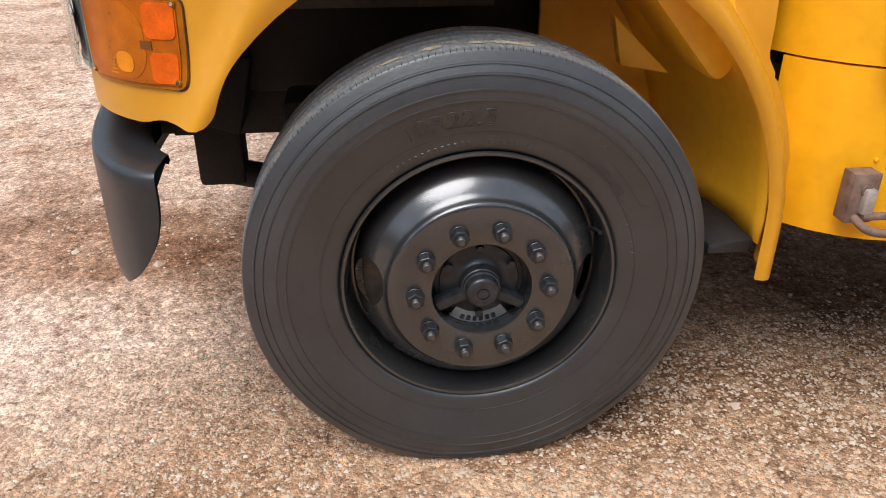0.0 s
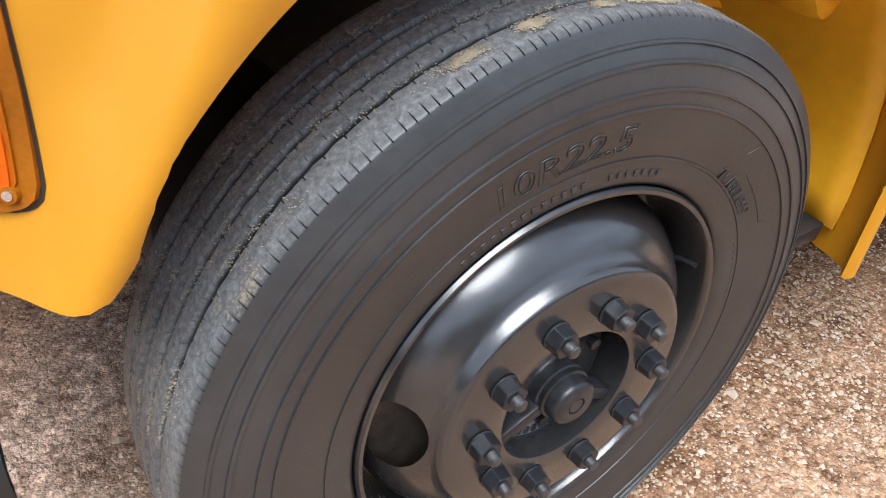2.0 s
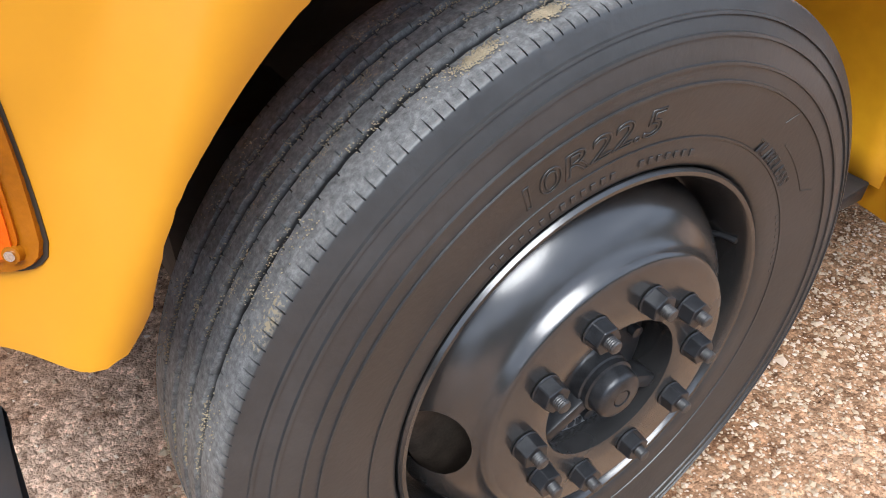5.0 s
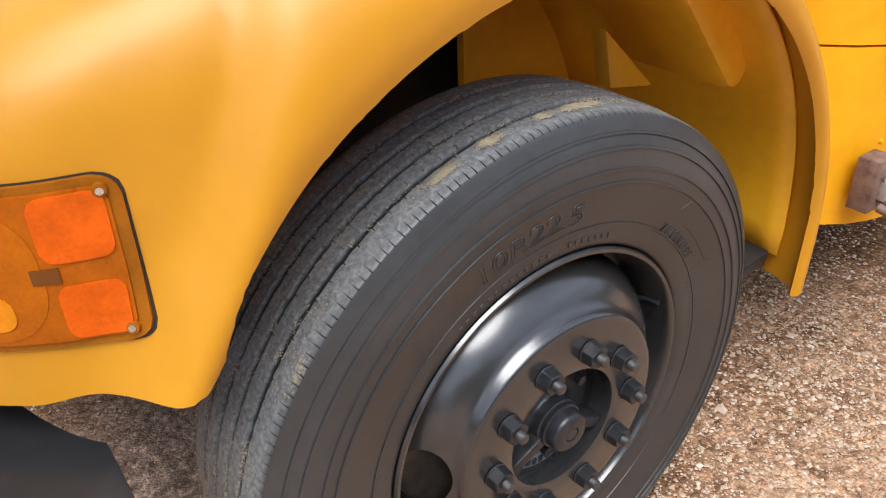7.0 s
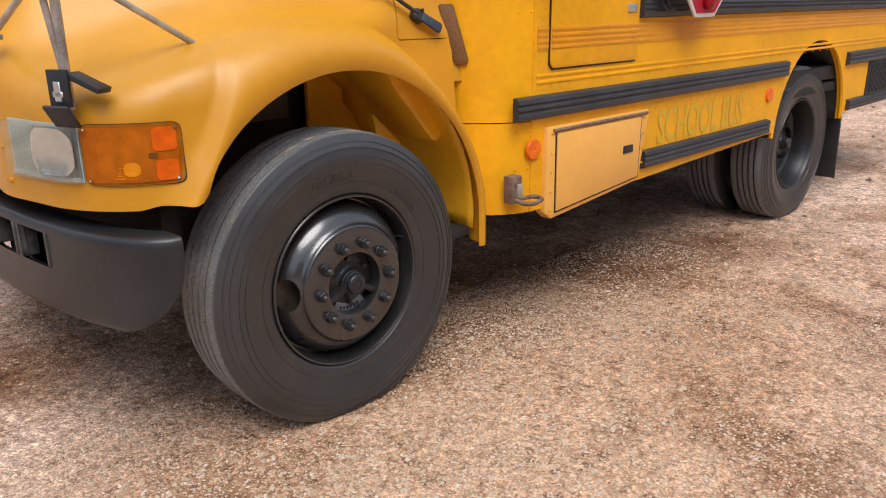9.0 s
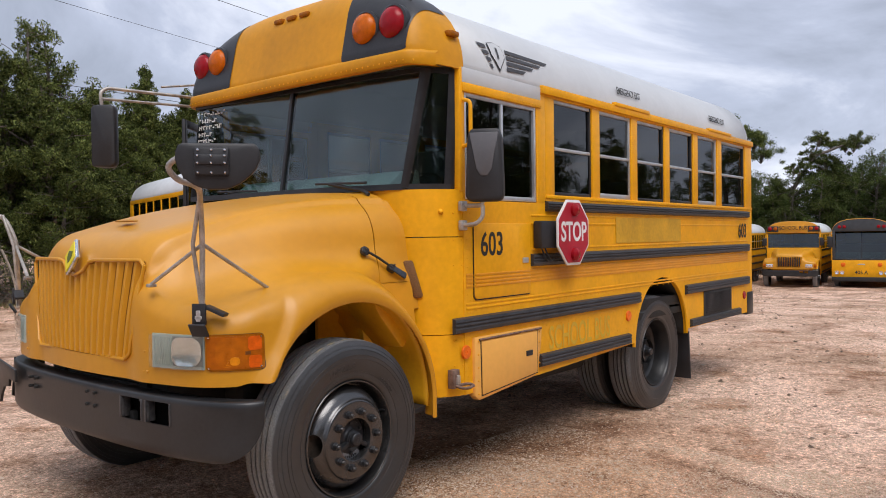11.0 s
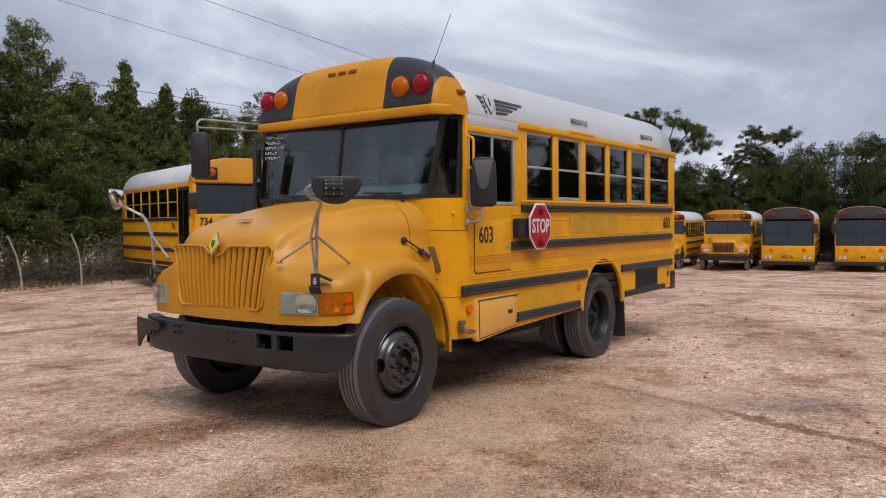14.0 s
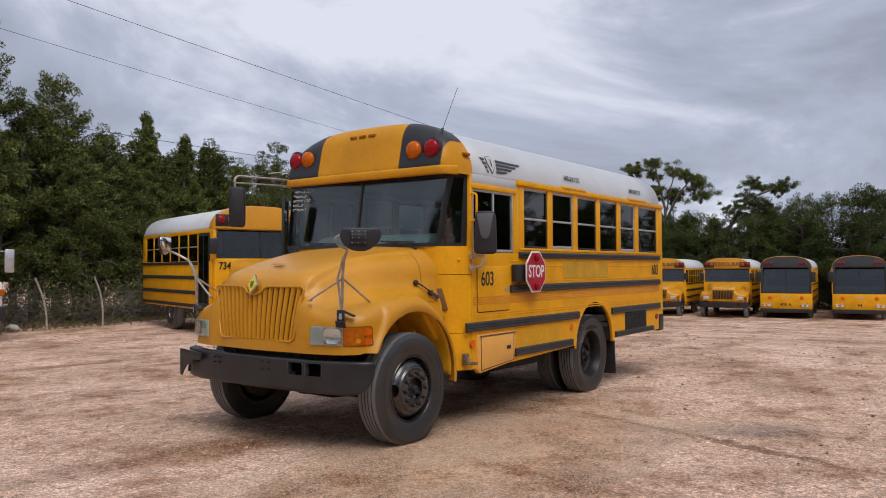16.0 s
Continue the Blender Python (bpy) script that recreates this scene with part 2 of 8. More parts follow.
def part(name, bm, material, parent, label="", smooth=40):
    """Link a bmesh as one mesh object under a thing or under a part."""
    me = bpy.data.meshes.new(name)
    bm.to_mesh(me)
    bm.free()
    return obj(name, me, material, parent, label, smooth)


def pydata(name, v, f, material, parent, label="", smooth=40):
    me = bpy.data.meshes.new(name)
    me.from_pydata([tuple(map(float, p)) for p in v], [], [tuple(map(int, q)) for q in f])
    me.validate()
    me.update()
    return obj(name, me, material, parent, label, smooth)


def thing(name, m, label, category, group="", kind=""):
    e = new(name)
    e.matrix_world = m
    return tagged(e, label, category, group, kind)


def put_box(bm, lo, hi, bevel=0.0, seg=2, m=None):
    c = [(a + b) / 2 for a, b in zip(lo, hi)]
    d = [max(abs(b - a), 1e-4) for a, b in zip(lo, hi)]
    r = bmesh.ops.create_cube(bm, size=1.0, matrix=Matrix.Translation(c) @ Matrix.Diagonal((*d, 1)))
    vs = r["verts"]
    if bevel:
        es = list({e for v in vs for e in v.link_edges})
        g = bmesh.ops.bevel(bm, geom=es, offset=bevel, segments=seg, affect="EDGES", profile=0.5)
        vs = list({v for f in g["faces"] for v in f.verts} | {v for v in vs if v.is_valid})
    if m is not None:
        bmesh.ops.transform(bm, matrix=m, verts=[v for v in vs if v.is_valid])
    return vs


def box(name, lo, hi, material, parent, bevel=0.004, label="", m=None):
    bm = bmesh.new()
    put_box(bm, lo, hi, bevel, 2, m)
    return part(name, bm, material, parent, label)


def prism(pts, axis, lo, hi, bevel=0.0):
    """Extrude a closed outline. axis y: outline is (x, z); axis x: (y, z); axis z: (x, y)."""
    bm = bmesh.new()
    put = {"y": lambda a, b, c: (a, c, b), "x": lambda a, b, c: (c, a, b), "z": lambda a, b, c: (a, b, c)}[axis]
    v0 = [bm.verts.new(put(a, b, lo)) for a, b in pts]
    v1 = [bm.verts.new(put(a, b, hi)) for a, b in pts]
    n = len(pts)
    bm.faces.new(v0)
    bm.faces.new(v1[::-1])
    for i in range(n):
        bm.faces.new((v0[i], v1[i], v1[(i + 1) % n], v0[(i + 1) % n]))
    bmesh.ops.recalc_face_normals(bm, faces=bm.faces[:])
    if bevel:
        bmesh.ops.bevel(bm, geom=[e for e in bm.edges if e.is_manifold and e.calc_face_angle(0) > 0.5], offset=bevel, segments=2, affect="EDGES", profile=0.5)
    return bm


def tube(name, pts, radius, material, parent, label="", sides=10, round_=0.0):
    """A round bar along a bent line; round_ rounds the bends."""
    P = [Vector(p) for p in pts]
    if round_:
        Q = [P[0]]
        for a, b, c in zip(P, P[1:], P[2:]):
            d = min(round_, (a - b).length * 0.45, (c - b).length * 0.45)
            p0, p2 = b + (a - b).normalized() * d, b + (c - b).normalized() * d
            Q += [(p0 * (1 - t) ** 2 + b * 2 * t * (1 - t) + p2 * t * t) for t in (0, 0.25, 0.5, 0.75, 1)]
        P = Q + [P[-1]]
    bm = bmesh.new()
    rings, up = [], Vector((0.123, 0.31, 0.94)).normalized()
    for i, p in enumerate(P):
        d = (P[min(i + 1, len(P) - 1)] - P[max(i - 1, 0)]).normalized()
        u = d.cross(up)
        u = u.normalized() if u.length > 1e-3 else Vector((1, 0, 0))
        up = u.cross(d).normalized()
        rings.append([bm.verts.new(p + radius * (math.cos(a) * u + math.sin(a) * up)) for a in [2 * math.pi * k / sides for k in range(sides)]])
    for a, b in zip(rings, rings[1:]):
        for k in range(sides):
            bm.faces.new((a[k], a[(k + 1) % sides], b[(k + 1) % sides], b[k]))
    bm.faces.new(rings[0][::-1])
    bm.faces.new(rings[-1])
    bmesh.ops.recalc_face_normals(bm, faces=bm.faces[:])
    return part(name, bm, material, parent, label)


def lathe(prof, n=96, y0=0.0, angles=None):
    """Turn a profile of (radius, depth) round the y axis. Gives numpy verts and quads."""
    a = np.arange(n) * 2 * np.pi / n if angles is None else angles
    n = len(a)
    v = np.concatenate([np.stack([r * np.cos(a), np.full(n, y0 + d), r * np.sin(a)], 1) for r, d in prof])
    f = []
    k = np.arange(n)
    k1 = (k + 1) % n
    for i in range(len(prof) - 1):
        f.append(np.stack([i * n + k, i * n + k1, (i + 1) * n + k1, (i + 1) * n + k], 1))
    return v, np.concatenate(f)


def surface_nets(fn, lo, hi, step):
    """Mesh the zero level of fn(x, y, z) on a grid, and pull the vertices on to it."""
    ax = [np.arange(a, b + step, step) for a, b in zip(lo, hi)]
    X, Y, Z = np.meshgrid(*ax, indexing="ij")
    D = fn(X, Y, Z)
    S = D < 0
    c = [S[i:S.shape[0] - 1 + i, j:S.shape[1] - 1 + j, k:S.shape[2] - 1 + k] for i in (0, 1) for j in (0, 1) for k in (0, 1)]
    cnt = sum(x.astype(np.int8) for x in c)
    act = (cnt > 0) & (cnt < 8)
    idx = -np.ones(act.shape, int)
    idx[act] = np.arange(act.sum())
    I = np.argwhere(act)
    v = np.array(lo) + (I + 0.5) * step
    for _ in range(6):
        e = step * 0.05
        d = fn(v[:, 0], v[:, 1], v[:, 2])
        g = np.stack([(fn(*(v + e * np.eye(3)[k]).T) - fn(*(v - e * np.eye(3)[k]).T)) / (2 * e) for k in range(3)], 1)
        mv = -(d / np.maximum((g ** 2).sum(1), 0.05))[:, None] * g
        ln = np.linalg.norm(mv, axis=1, keepdims=True)
        v = v + mv * np.minimum(1, step * 0.6 / np.maximum(ln, 1e-9))
    quads = []
    for a in range(3):
        b, cc = (a + 1) % 3, (a + 2) % 3
        s0 = np.take(S, range(S.shape[a] - 1), a)
        s1 = np.take(S, range(1, S.shape[a]), a)
        for flip, E in ((0, s0 & ~s1), (1, ~s0 & s1)):
            p = np.argwhere(E)
            p = p[(p[:, b] > 0) & (p[:, cc] > 0) & (p[:, b] < idx.shape[b]) & (p[:, cc] < idx.shape[cc]) & (p[:, a] < idx.shape[a])]
            o = np.zeros((4, 3), int)
            o[1, b] = o[2, b] = -1
            o[2, cc] = o[3, cc] = -1
            q = np.stack([idx[tuple((p + k).T)] for k in o], 1)
            quads.append(q[:, ::-1] if flip else q)
    q = np.concatenate(quads)
    return v, q[(q >= 0).all(1)]


def tris(q):
    return np.concatenate([q[:, [0, 1, 2]], q[:, [0, 2, 3]]])


def clip(v, t, fn):
    """Keep the part of a triangle mesh where fn(x, y, z) > 0, cutting triangles along the border."""
    f = fn(v[:, 0], v[:, 1], v[:, 2])
    ins = f > 0
    k = ins[t].sum(1)
    out, nv, cache = [t[k == 3]], [], {}

    def cut(a, b):
        key = (min(a, b), max(a, b))
        if key not in cache:
            s = f[a] / (f[a] - f[b])
            p = v[a] + s * (v[b] - v[a])
            cache[key] = len(v) + len(nv)
            nv.append(p)
        return cache[key]

    extra = []
    for tri in t[(k == 1) | (k == 2)]:
        i = [j for j in range(3) if ins[tri[j]]]
        if len(i) == 1:
            a, b, c = tri[i[0]], tri[(i[0] + 1) % 3], tri[(i[0] + 2) % 3]
            extra.append((a, cut(a, b), cut(a, c)))
        else:
            o = [j for j in range(3) if not ins[tri[j]]][0]
            c, a, b = tri[o], tri[(o + 1) % 3], tri[(o + 2) % 3]
            p, q = cut(b, c), cut(a, c)
            extra += [(a, b, p), (a, p, q)]
    if extra:
        out.append(np.array(extra))
    t = np.concatenate(out)
    v = np.concatenate([v, np.array(nv)]) if nv else v
    used, inv = np.unique(t, return_inverse=True)
    return v[used], inv.reshape(-1, 3)


def shell(name, v, t, material, parent, label="", thick=0.0, inward=-1.0):
    ob = pydata(name, v, t, material, parent, label, smooth=0)
    if thick:
        md = ob.modifiers.new("thickness", "SOLIDIFY")
        md.thickness, md.offset = thick, inward
        md.use_even_offset = False
    return ob


def sdf_normals(fn, v, e=0.002):
    g = np.stack([(fn(*(v + e * np.eye(3)[k]).T) - fn(*(v - e * np.eye(3)[k]).T)) for k in range(3)], 1)
    return g / np.maximum(np.linalg.norm(g, axis=1, keepdims=True), 1e-9)


def skin(name, fn, v, t, thick, material, parent, label="", cuts=()):
    """A moulded skin of even thickness on the zero level of fn, with smooth normals and closed rims."""
    bm = bmesh.new()
    vs = [bm.verts.new(p) for p in v]
    for q in t:
        if len(set(q)) == 3:
            try:
                bm.faces.new([vs[i] for i in q])
            except ValueError:
                pass
    bmesh.ops.remove_doubles(bm, verts=bm.verts[:], dist=0.0045)
    bm.verts.index_update()
    v = np.array([p.co[:] for p in bm.verts])
    f = [[p.index for p in q.verts] for q in bm.faces]
    rim = [[p.index for p in e.verts] for e in bm.edges if len(e.link_faces) == 1]
    bm.free()
    ends = sorted({i for e in rim for i in e})
    for cut in cuts:
        for _ in range(3):
            p = v[ends]
            d = cut(*p.T)
            g = np.stack([(cut(*(p + 1e-4 * np.eye(3)[k]).T) - cut(*(p - 1e-4 * np.eye(3)[k]).T)) / 2e-4 for k in range(3)], 1)
            mv = -(d / np.maximum((g ** 2).sum(1), 0.1))[:, None] * g
            v[ends] += np.where((np.abs(d) < 0.007)[:, None], mv, 0)
    nrm = sdf_normals(fn, v)
    k = len(v)
    t0, t1 = v[f[0][1]] - v[f[0][0]], v[f[0][2]] - v[f[0][0]]
    flip = np.dot(np.cross(t0, t1), nrm[f[0][0]]) < 0
    if flip:
        f = [q[::-1] for q in f]
    edge = {(q[i], q[(i + 1) % 3]) for q in f for i in range(3)}
    rr = []
    for a, b in rim:
        if (a, b) not in edge:
            a, b = b, a
        rr.append((b, a, a + k, b + k))
    V = np.concatenate([v, v - thick * nrm])
    F = f + [[i + k for i in q[::-1]] for q in f] + rr
    me = bpy.data.meshes.new(name)
    me.from_pydata(V.tolist(), [], F)
    me.update()
    me.shade_smooth()
    ends = np.zeros(len(me.loops), int)
    me.loops.foreach_get("vertex_index", ends)
    N = np.concatenate([nrm, -nrm])[ends]
    pn = np.zeros(len(me.polygons) * 3)
    me.polygons.foreach_get("normal", pn)
    pn = pn.reshape(-1, 3)
    nq = len(rr) * 4
    if nq:
        N[-nq:] = np.repeat(pn[-len(rr):], 4, axis=0)
    me.normals_split_custom_set(N.tolist())
    return obj(name, me, material, parent, label)


def smax(a, b, k):
    h = np.maximum(k - np.abs(a - b), 0) / k
    return np.maximum(a, b) + h * h * k * 0.25


def smin(a, b, k):
    return -smax(-a, -b, k)


def sstep(a, b, x):
    u = np.clip((x - a) / (b - a), 0, 1)
    return u * u * (3 - 2 * u)


def words(name, text, height, m, material, parent, depth=0.001, bold=0.0, squeeze=1.0, label="", bend=0.0, outline=0.0):
    """Lettering in the built-in font, centred; bend sets it round a circle of that radius."""
    cu = bpy.data.curves.new(name, "FONT")
    cu.body, cu.size, cu.extrude, cu.offset = text, height / 0.72, depth, bold
    cu.align_x, cu.align_y = "CENTER", "CENTER"
    cu.resolution_u = 4
    if outline:
        cu.fill_mode, cu.extrude, cu.bevel_depth, cu.bevel_resolution = "NONE", 0.0, outline, 1
    tmp = new("lettering", cu)
    me = bpy.data.meshes.new_from_object(tmp.evaluated_get(bpy.context.evaluated_depsgraph_get()))
    bpy.data.objects.remove(tmp)
    for q in me.vertices:
        q.co.x *= squeeze
        if bend:
            r, a = bend + q.co.y, q.co.x / bend
            q.co.x, q.co.y = r * math.sin(a), r * math.cos(a)
    me.transform(m)
    me.name = name
    return obj(name, me, material, parent, label)


SIDE = pose(0, 0, 0, 90, 0, 0)


# ---- ground ----
def ground_z(x, y):
    x, y = np.asarray(x, float), np.asarray(y, float)
    return -0.024 * sstep(0.8, 3.2, x) - 1.03 * sstep(7, 36, x) + 0.0 * y


# ---- wheels ----
def tyre_profile():
    h = [(0.284, 0.070), (0.2995, 0.057), (0.3025, 0.0480), (0.309, 0.0430), (0.320, 0.0405), (0.339, 0.0385), (0.3395, 0.0370), (0.3425, 0.0365), (0.343, 0.0380), (0.365, 0.032),
         (0.39, 0.027), (0.4085, 0.0245), (0.409, 0.0222), (0.4120, 0.0222), (0.4125, 0.0245), (0.428, 0.0245), (0.4285, 0.0222), (0.4315, 0.0222), (0.432, 0.0255),
         (0.4565, 0.0305), (0.457, 0.028), (0.4605, 0.029), (0.461, 0.0325), (0.4755, 0.0385), (0.476, 0.036), (0.479, 0.0372), (0.4795, 0.0405), (0.4945, 0.047), (0.4986, 0.0490), (0.5005, 0.0505), (0.5030, 0.056)]
    tread = []
    for g in (0.098, 0.134, 0.170, 0.206):
        r0, r1 = 0.5075 if g > 0.1 else 0.506, 0.5082 if g < 0.2 else 0.506
        tread += [(r0, g - 0.012), (r0, g - 0.0112), (r0, g - 0.0062), (0.490, g - 0.0045), (0.490, g + 0.0045), (r1, g + 0.0062), (r1, g + 0.0112), (r1, g + 0.012)]
    tread = [(0.5042, 0.064), (0.5044, 0.065)] + tread + [(0.5044, 0.239), (0.5042, 0.240)]
    back = [(r, 0.304 - d) for r, d in h[::-1]]
    return h + tread + back


def tyre_mesh(sipes=236):
    prof = tyre_profile()
    d = 2 * np.pi / sipes
    base = np.arange(sipes) * d + np.random.default_rng(3).normal(0, d * 0.05, sipes)
    ang = np.stack([base, base + 0.0005, base + 0.0029, base + 0.0034, base + 0.5 * d + 0.002], 1).ravel()
    v, q = lathe(prof, angles=ang)
    m, n = len(prof), len(ang)
    V = v.reshape(m, n, 3)
    rad = np.hypot(V[:, :, 0], V[:, :, 2])
    dep = V[:, :, 1]
    k = np.arange(n)
    notch = np.isin(k % 5, (1, 2))
    # small cuts along both shoulders, and now and then along the groove edges
    sh = (rad > 0.4990) & ((dep < 0.0575) | (dep > 0.2465)) & notch[None, :]
    V[:, :, 0] *= np.where(sh, 0.9945, 1)
    V[:, :, 2] *= np.where(sh, 0.9945, 1)
    V[:, :, 1] += np.where(sh, np.where(dep < 0.15, 0.0018, -0.0018), 0)
    # short cuts along the groove edges, on alternate sides
    for i, g in enumerate((0.098, 0.134, 0.170, 0.206)):
        for side in (-1, 1):
            t_ = (dep - g) * side
            on = (t_ > 0.005) & (t_ < 0.0116) & (rad > 0.5) & (np.isin(k % 5, (1, 2)) & ((k // 5 + i + (side > 0)) % 2 == 0))[None, :]
            V[:, :, 0] *= np.where(on, 0.992, 1)
            V[:, :, 2] *= np.where(on, 0.992, 1)
    # the groove walls wander a little
    a = np.arctan2(V[:, :, 2], V[:, :, 0])
    gr = (dep > 0.09) & (dep < 0.215)
    V[:, :, 1] += np.where(gr, 0.0005 * np.sin(a * 92) + 0.0004 * np.sin(a * 131 + 1), 0)
    v = V.reshape(-1, 3)
    flat = v[:, 2] < -0.483
    v[:, 2] = np.where(flat, -0.483 + (v[:, 2] + 0.483) * 0.12, v[:, 2])
    bul = np.clip((-v[:, 2] - 0.36) / 0.12, 0, 1)
    v[:, 1] += np.where(v[:, 1] < 0.152, -1, 1) * 0.008 * bul
    return v, q


def simple_mesh(name, v, q):
    me = bpy.data.meshes.new(name)
    me.from_pydata(v.tolist(), [], q.tolist())
    me.validate()
    me.update()
    me.shade_smooth()
    me.set_sharp_from_angle(angle=radians(38))
    return me


TYRE_ME = simple_mesh("tyre", *tyre_mesh())


def rim_disc_mesh(front):
    bead = [(0.284, 0.080), (0.292, 0.068), (0.2985, 0.056), (0.2995, 0.047), (0.2965, 0.0425), (0.291, 0.0435), (0.287, 0.050), (0.284, 0.064), (0.280, 0.080)]
    if front:
        prof = bead + [(0.277, 0.100), (0.275, 0.13), (0.2705, 0.13), (0.2680, 0.110), (0.2630, 0.092), (0.2550, 0.077), (0.2460, 0.0645), (0.236, 0.0530), (0.226, 0.0440), (0.217, 0.0380),
                       (0.211, 0.0335), (0.2060, 0.0285), (0.2030, 0.022), (0.2005, 0.017), (0.197, 0.0142), (0.19, 0.0128), (0.14, 0.012), (0.112, 0.012), (0.108, 0.014), (0.107, 0.024), (0.107, 0.075)]
    else:
        prof = bead + [(0.274, 0.095), (0.267, 0.14), (0.263, 0.175), (0.25, 0.188), (0.235, 0.197), (0.21, 0.201), (0.19, 0.205), (0.112, 0.205), (0.107, 0.2), (0.107, 0.12)]
    v, q = lathe(prof, 128)
    t = tris(q)
    if front:
        for ang in (178, 358):
            c, s = math.cos(radians(ang)), math.sin(radians(ang))
            v, t = clip(v, t, lambda x, y, z: np.maximum(((x * c + z * s - 0.2375) / 0.0295) ** 2 + ((-x * s + z * c) / 0.056) ** 2 - 1, np.where(x * c + z * s > 0, -1, 1)))
    return simple_mesh("wheel", v, t)


RIM_FRONT, RIM_REAR = rim_disc_mesh(True), rim_disc_mesh(False)


def nut_mesh():
    bm = bmesh.new()
    bmesh.ops.create_cone(bm, cap_ends=True, segments=6, radius1=0.0204, radius2=0.0192, depth=0.022, matrix=pose(0, -0.0125, 0, 90, 0, 0))
    bmesh.ops.create_cone(bm, cap_ends=True, segments=20, radius1=0.0206, radius2=0.0206, depth=0.003, matrix=pose(0, -0.002, 0, 90, 0, 0))
    bmesh.ops.bevel(bm, geom=bm.edges[:], offset=0.0012, segments=1, affect="EDGES")
    me = bpy.data.meshes.new("nut")
    bm.to_mesh(me)
    bm.free()
    me.materials.append(NUT)
    return me


NUT_ME = nut_mesh()
# the stud's end stands out of its nut, with a few thread rings
STUD_ME = simple_mesh("stud", *lathe([(0.0092, -0.022)] + [(0.0092 - 0.0007 * (k % 2), -0.0235 - 0.0014 * k) for k in range(9)] + [(0.0072, -0.0366), (0.0005, -0.0370)], 14))
STUD_ME.materials.append(STUD)
TYRE_ME.materials.append(RUBBER)
RIM_FRONT.materials.append(RIM)
RIM_REAR.materials.append(BLACKRIM)


def sub(name, me, parent, m=None, label=""):
    ob = new(name, me)
    ob.parent = parent
    if m is not None:
        ob.matrix_basis = m
    if label:
        ob["label"] = label
    return ob


HUB_PROF = [(0.108, 0.070), (0.099, 0.070), (0.097, 0.062), (0.088, 0.061), (0.086, 0.057), (0.060, 0.055), (0.048, 0.050), (0.043, 0.044), (0.0425, 0.030), (0.040, 0.028), (0.040, 0.020), (0.0365, 0.018), (0.0355, 0.004), (0.034, 0.0), (0.031, -0.003), (0.026, -0.0045), (0.0135, -0.005), (0.013, -0.001), (0.0118, -0.001), (0.0112, -0.004), (0.0005, -0.004)]
HUB_ME = simple_mesh("hub", *lathe(HUB_PROF, 48))
HUB_ME.materials.append(NUT)


def wheel(parent, x, y, out, front=True, z=0.487, turn=0.0):
    """A wheel with its outer face at y; out -1 faces the y- side."""
    w = sub("wheel", RIM_FRONT if front else RIM_REAR, parent, pose(x, y, z, 0, 0, (0 if out < 0 else 180) + turn), "black-painted steel disc wheel")
    sub("tyre", TYRE_ME, w, None, "worn black rubber truck tyre" if front else "black rubber truck tyre")
    d0 = 0.012 if front else 0.205
    for i in range(10):
        a = radians(74.5 - 36 * i)
        nut = sub("nut", NUT_ME, w, pose(0.1429 * math.cos(a), d0, 0.1429 * math.sin(a), 0, 17 * i, 0))
        if front and out < 0:
            sub("stud", STUD_ME, nut)
    sub("hub", HUB_ME, w, pose(0, 0 if front else 0.09, 0), "black bearing hub")
    return w


# ---- main bus ----
bus = thing("school_bus", pose(0, 0, 0), "yellow short school bus with white roof, parked on gravel", "bus")
CY = 1.2


def hood_sdf(x, y, z):
    s = np.abs(y - CY)
    w = CY - s
    t = np.clip((x + 0.86) / 1.36, 0, 1.2)
    hw = 0.635 + 0.355 * t ** 1.1
    u = 0.5 - x
    zt = 1.815 - 0.10 * u - 0.083 * u * u - 0.035 * (s / 0.8) ** 2
    xf = -0.875 + 0.055 * (s / 0.6) ** 2 + 0.07 * np.clip(z - 1.15, 0, 1)
    hood = smax(smax(s - hw + 0.10 * np.clip(z - 1.3, -0.3, 0.5), z - zt, 0.24), xf - x, 0.15)
    # the raised middle of the hood ends in a soft crease along both sides
    s0 = 0.555 + 0.075 * (x + 0.85) + 0.32 * np.maximum(x + 0.1, 0) ** 1.3
    hood = hood + (0.016 * sstep(s0 - 0.008, s0 + 0.035, s) + 0.004) * sstep(1.26, 1.42, z)
    w0 = 0.046 + 0.226 * sstep(-0.05, 0.5, x)
    q = ((np.maximum(-0.4 - x, 0) / 0.42) ** 2.3 + (np.maximum(0.5 - w, 0) / (0.5 - w0)) ** 2.3 + 1e-9) ** (1 / 2.3)
    top = 1.345 - 0.165 * sstep(0.1, 0.85, -x - 0.02) + 0.20 * (np.clip(w, 0, 0.8) - 0.25)
    rv = np.hypot(x, z - 0.59)
    # shallow hollow between the flare and the fender's side
    dip = 0.011 * sstep(0.655, 0.78, rv) * sstep(1.15, 0.80, rv) * sstep(0.25, 0.0, x) * sstep(-0.62, -0.50, x)
    fen = smax(smax((q - 1) * 0.44 + dip, z - top, 0.105), w - 0.60, 0.1)
    zz = np.where(x > 0, np.maximum(z - 0.59, 0), z - 0.59)
    r = np.hypot(x, zz)
    # the flare round the arch, narrower behind the wheel
    g = sstep(0.1, 0.55, x)
    g2 = sstep(-0.36, -0.50, x)
    rc, rr = 0.640 - 0.022 * g - 0.042 * g2, 0.112 - 0.067 * g - 0.062 * g2
    bw = 0.143
    brow = (np.sqrt(((r - rc) / rr) ** 2 + ((w - 0.15) / bw) ** 2 + 1e-9) - 1) * rr
    return smin(smin(hood, fen, 0.16), brow, 0.042)


def arch_r(x, z):
    return np.hypot(x, np.where(x > 0, np.maximum(z - 0.59, 0), z - 0.59))


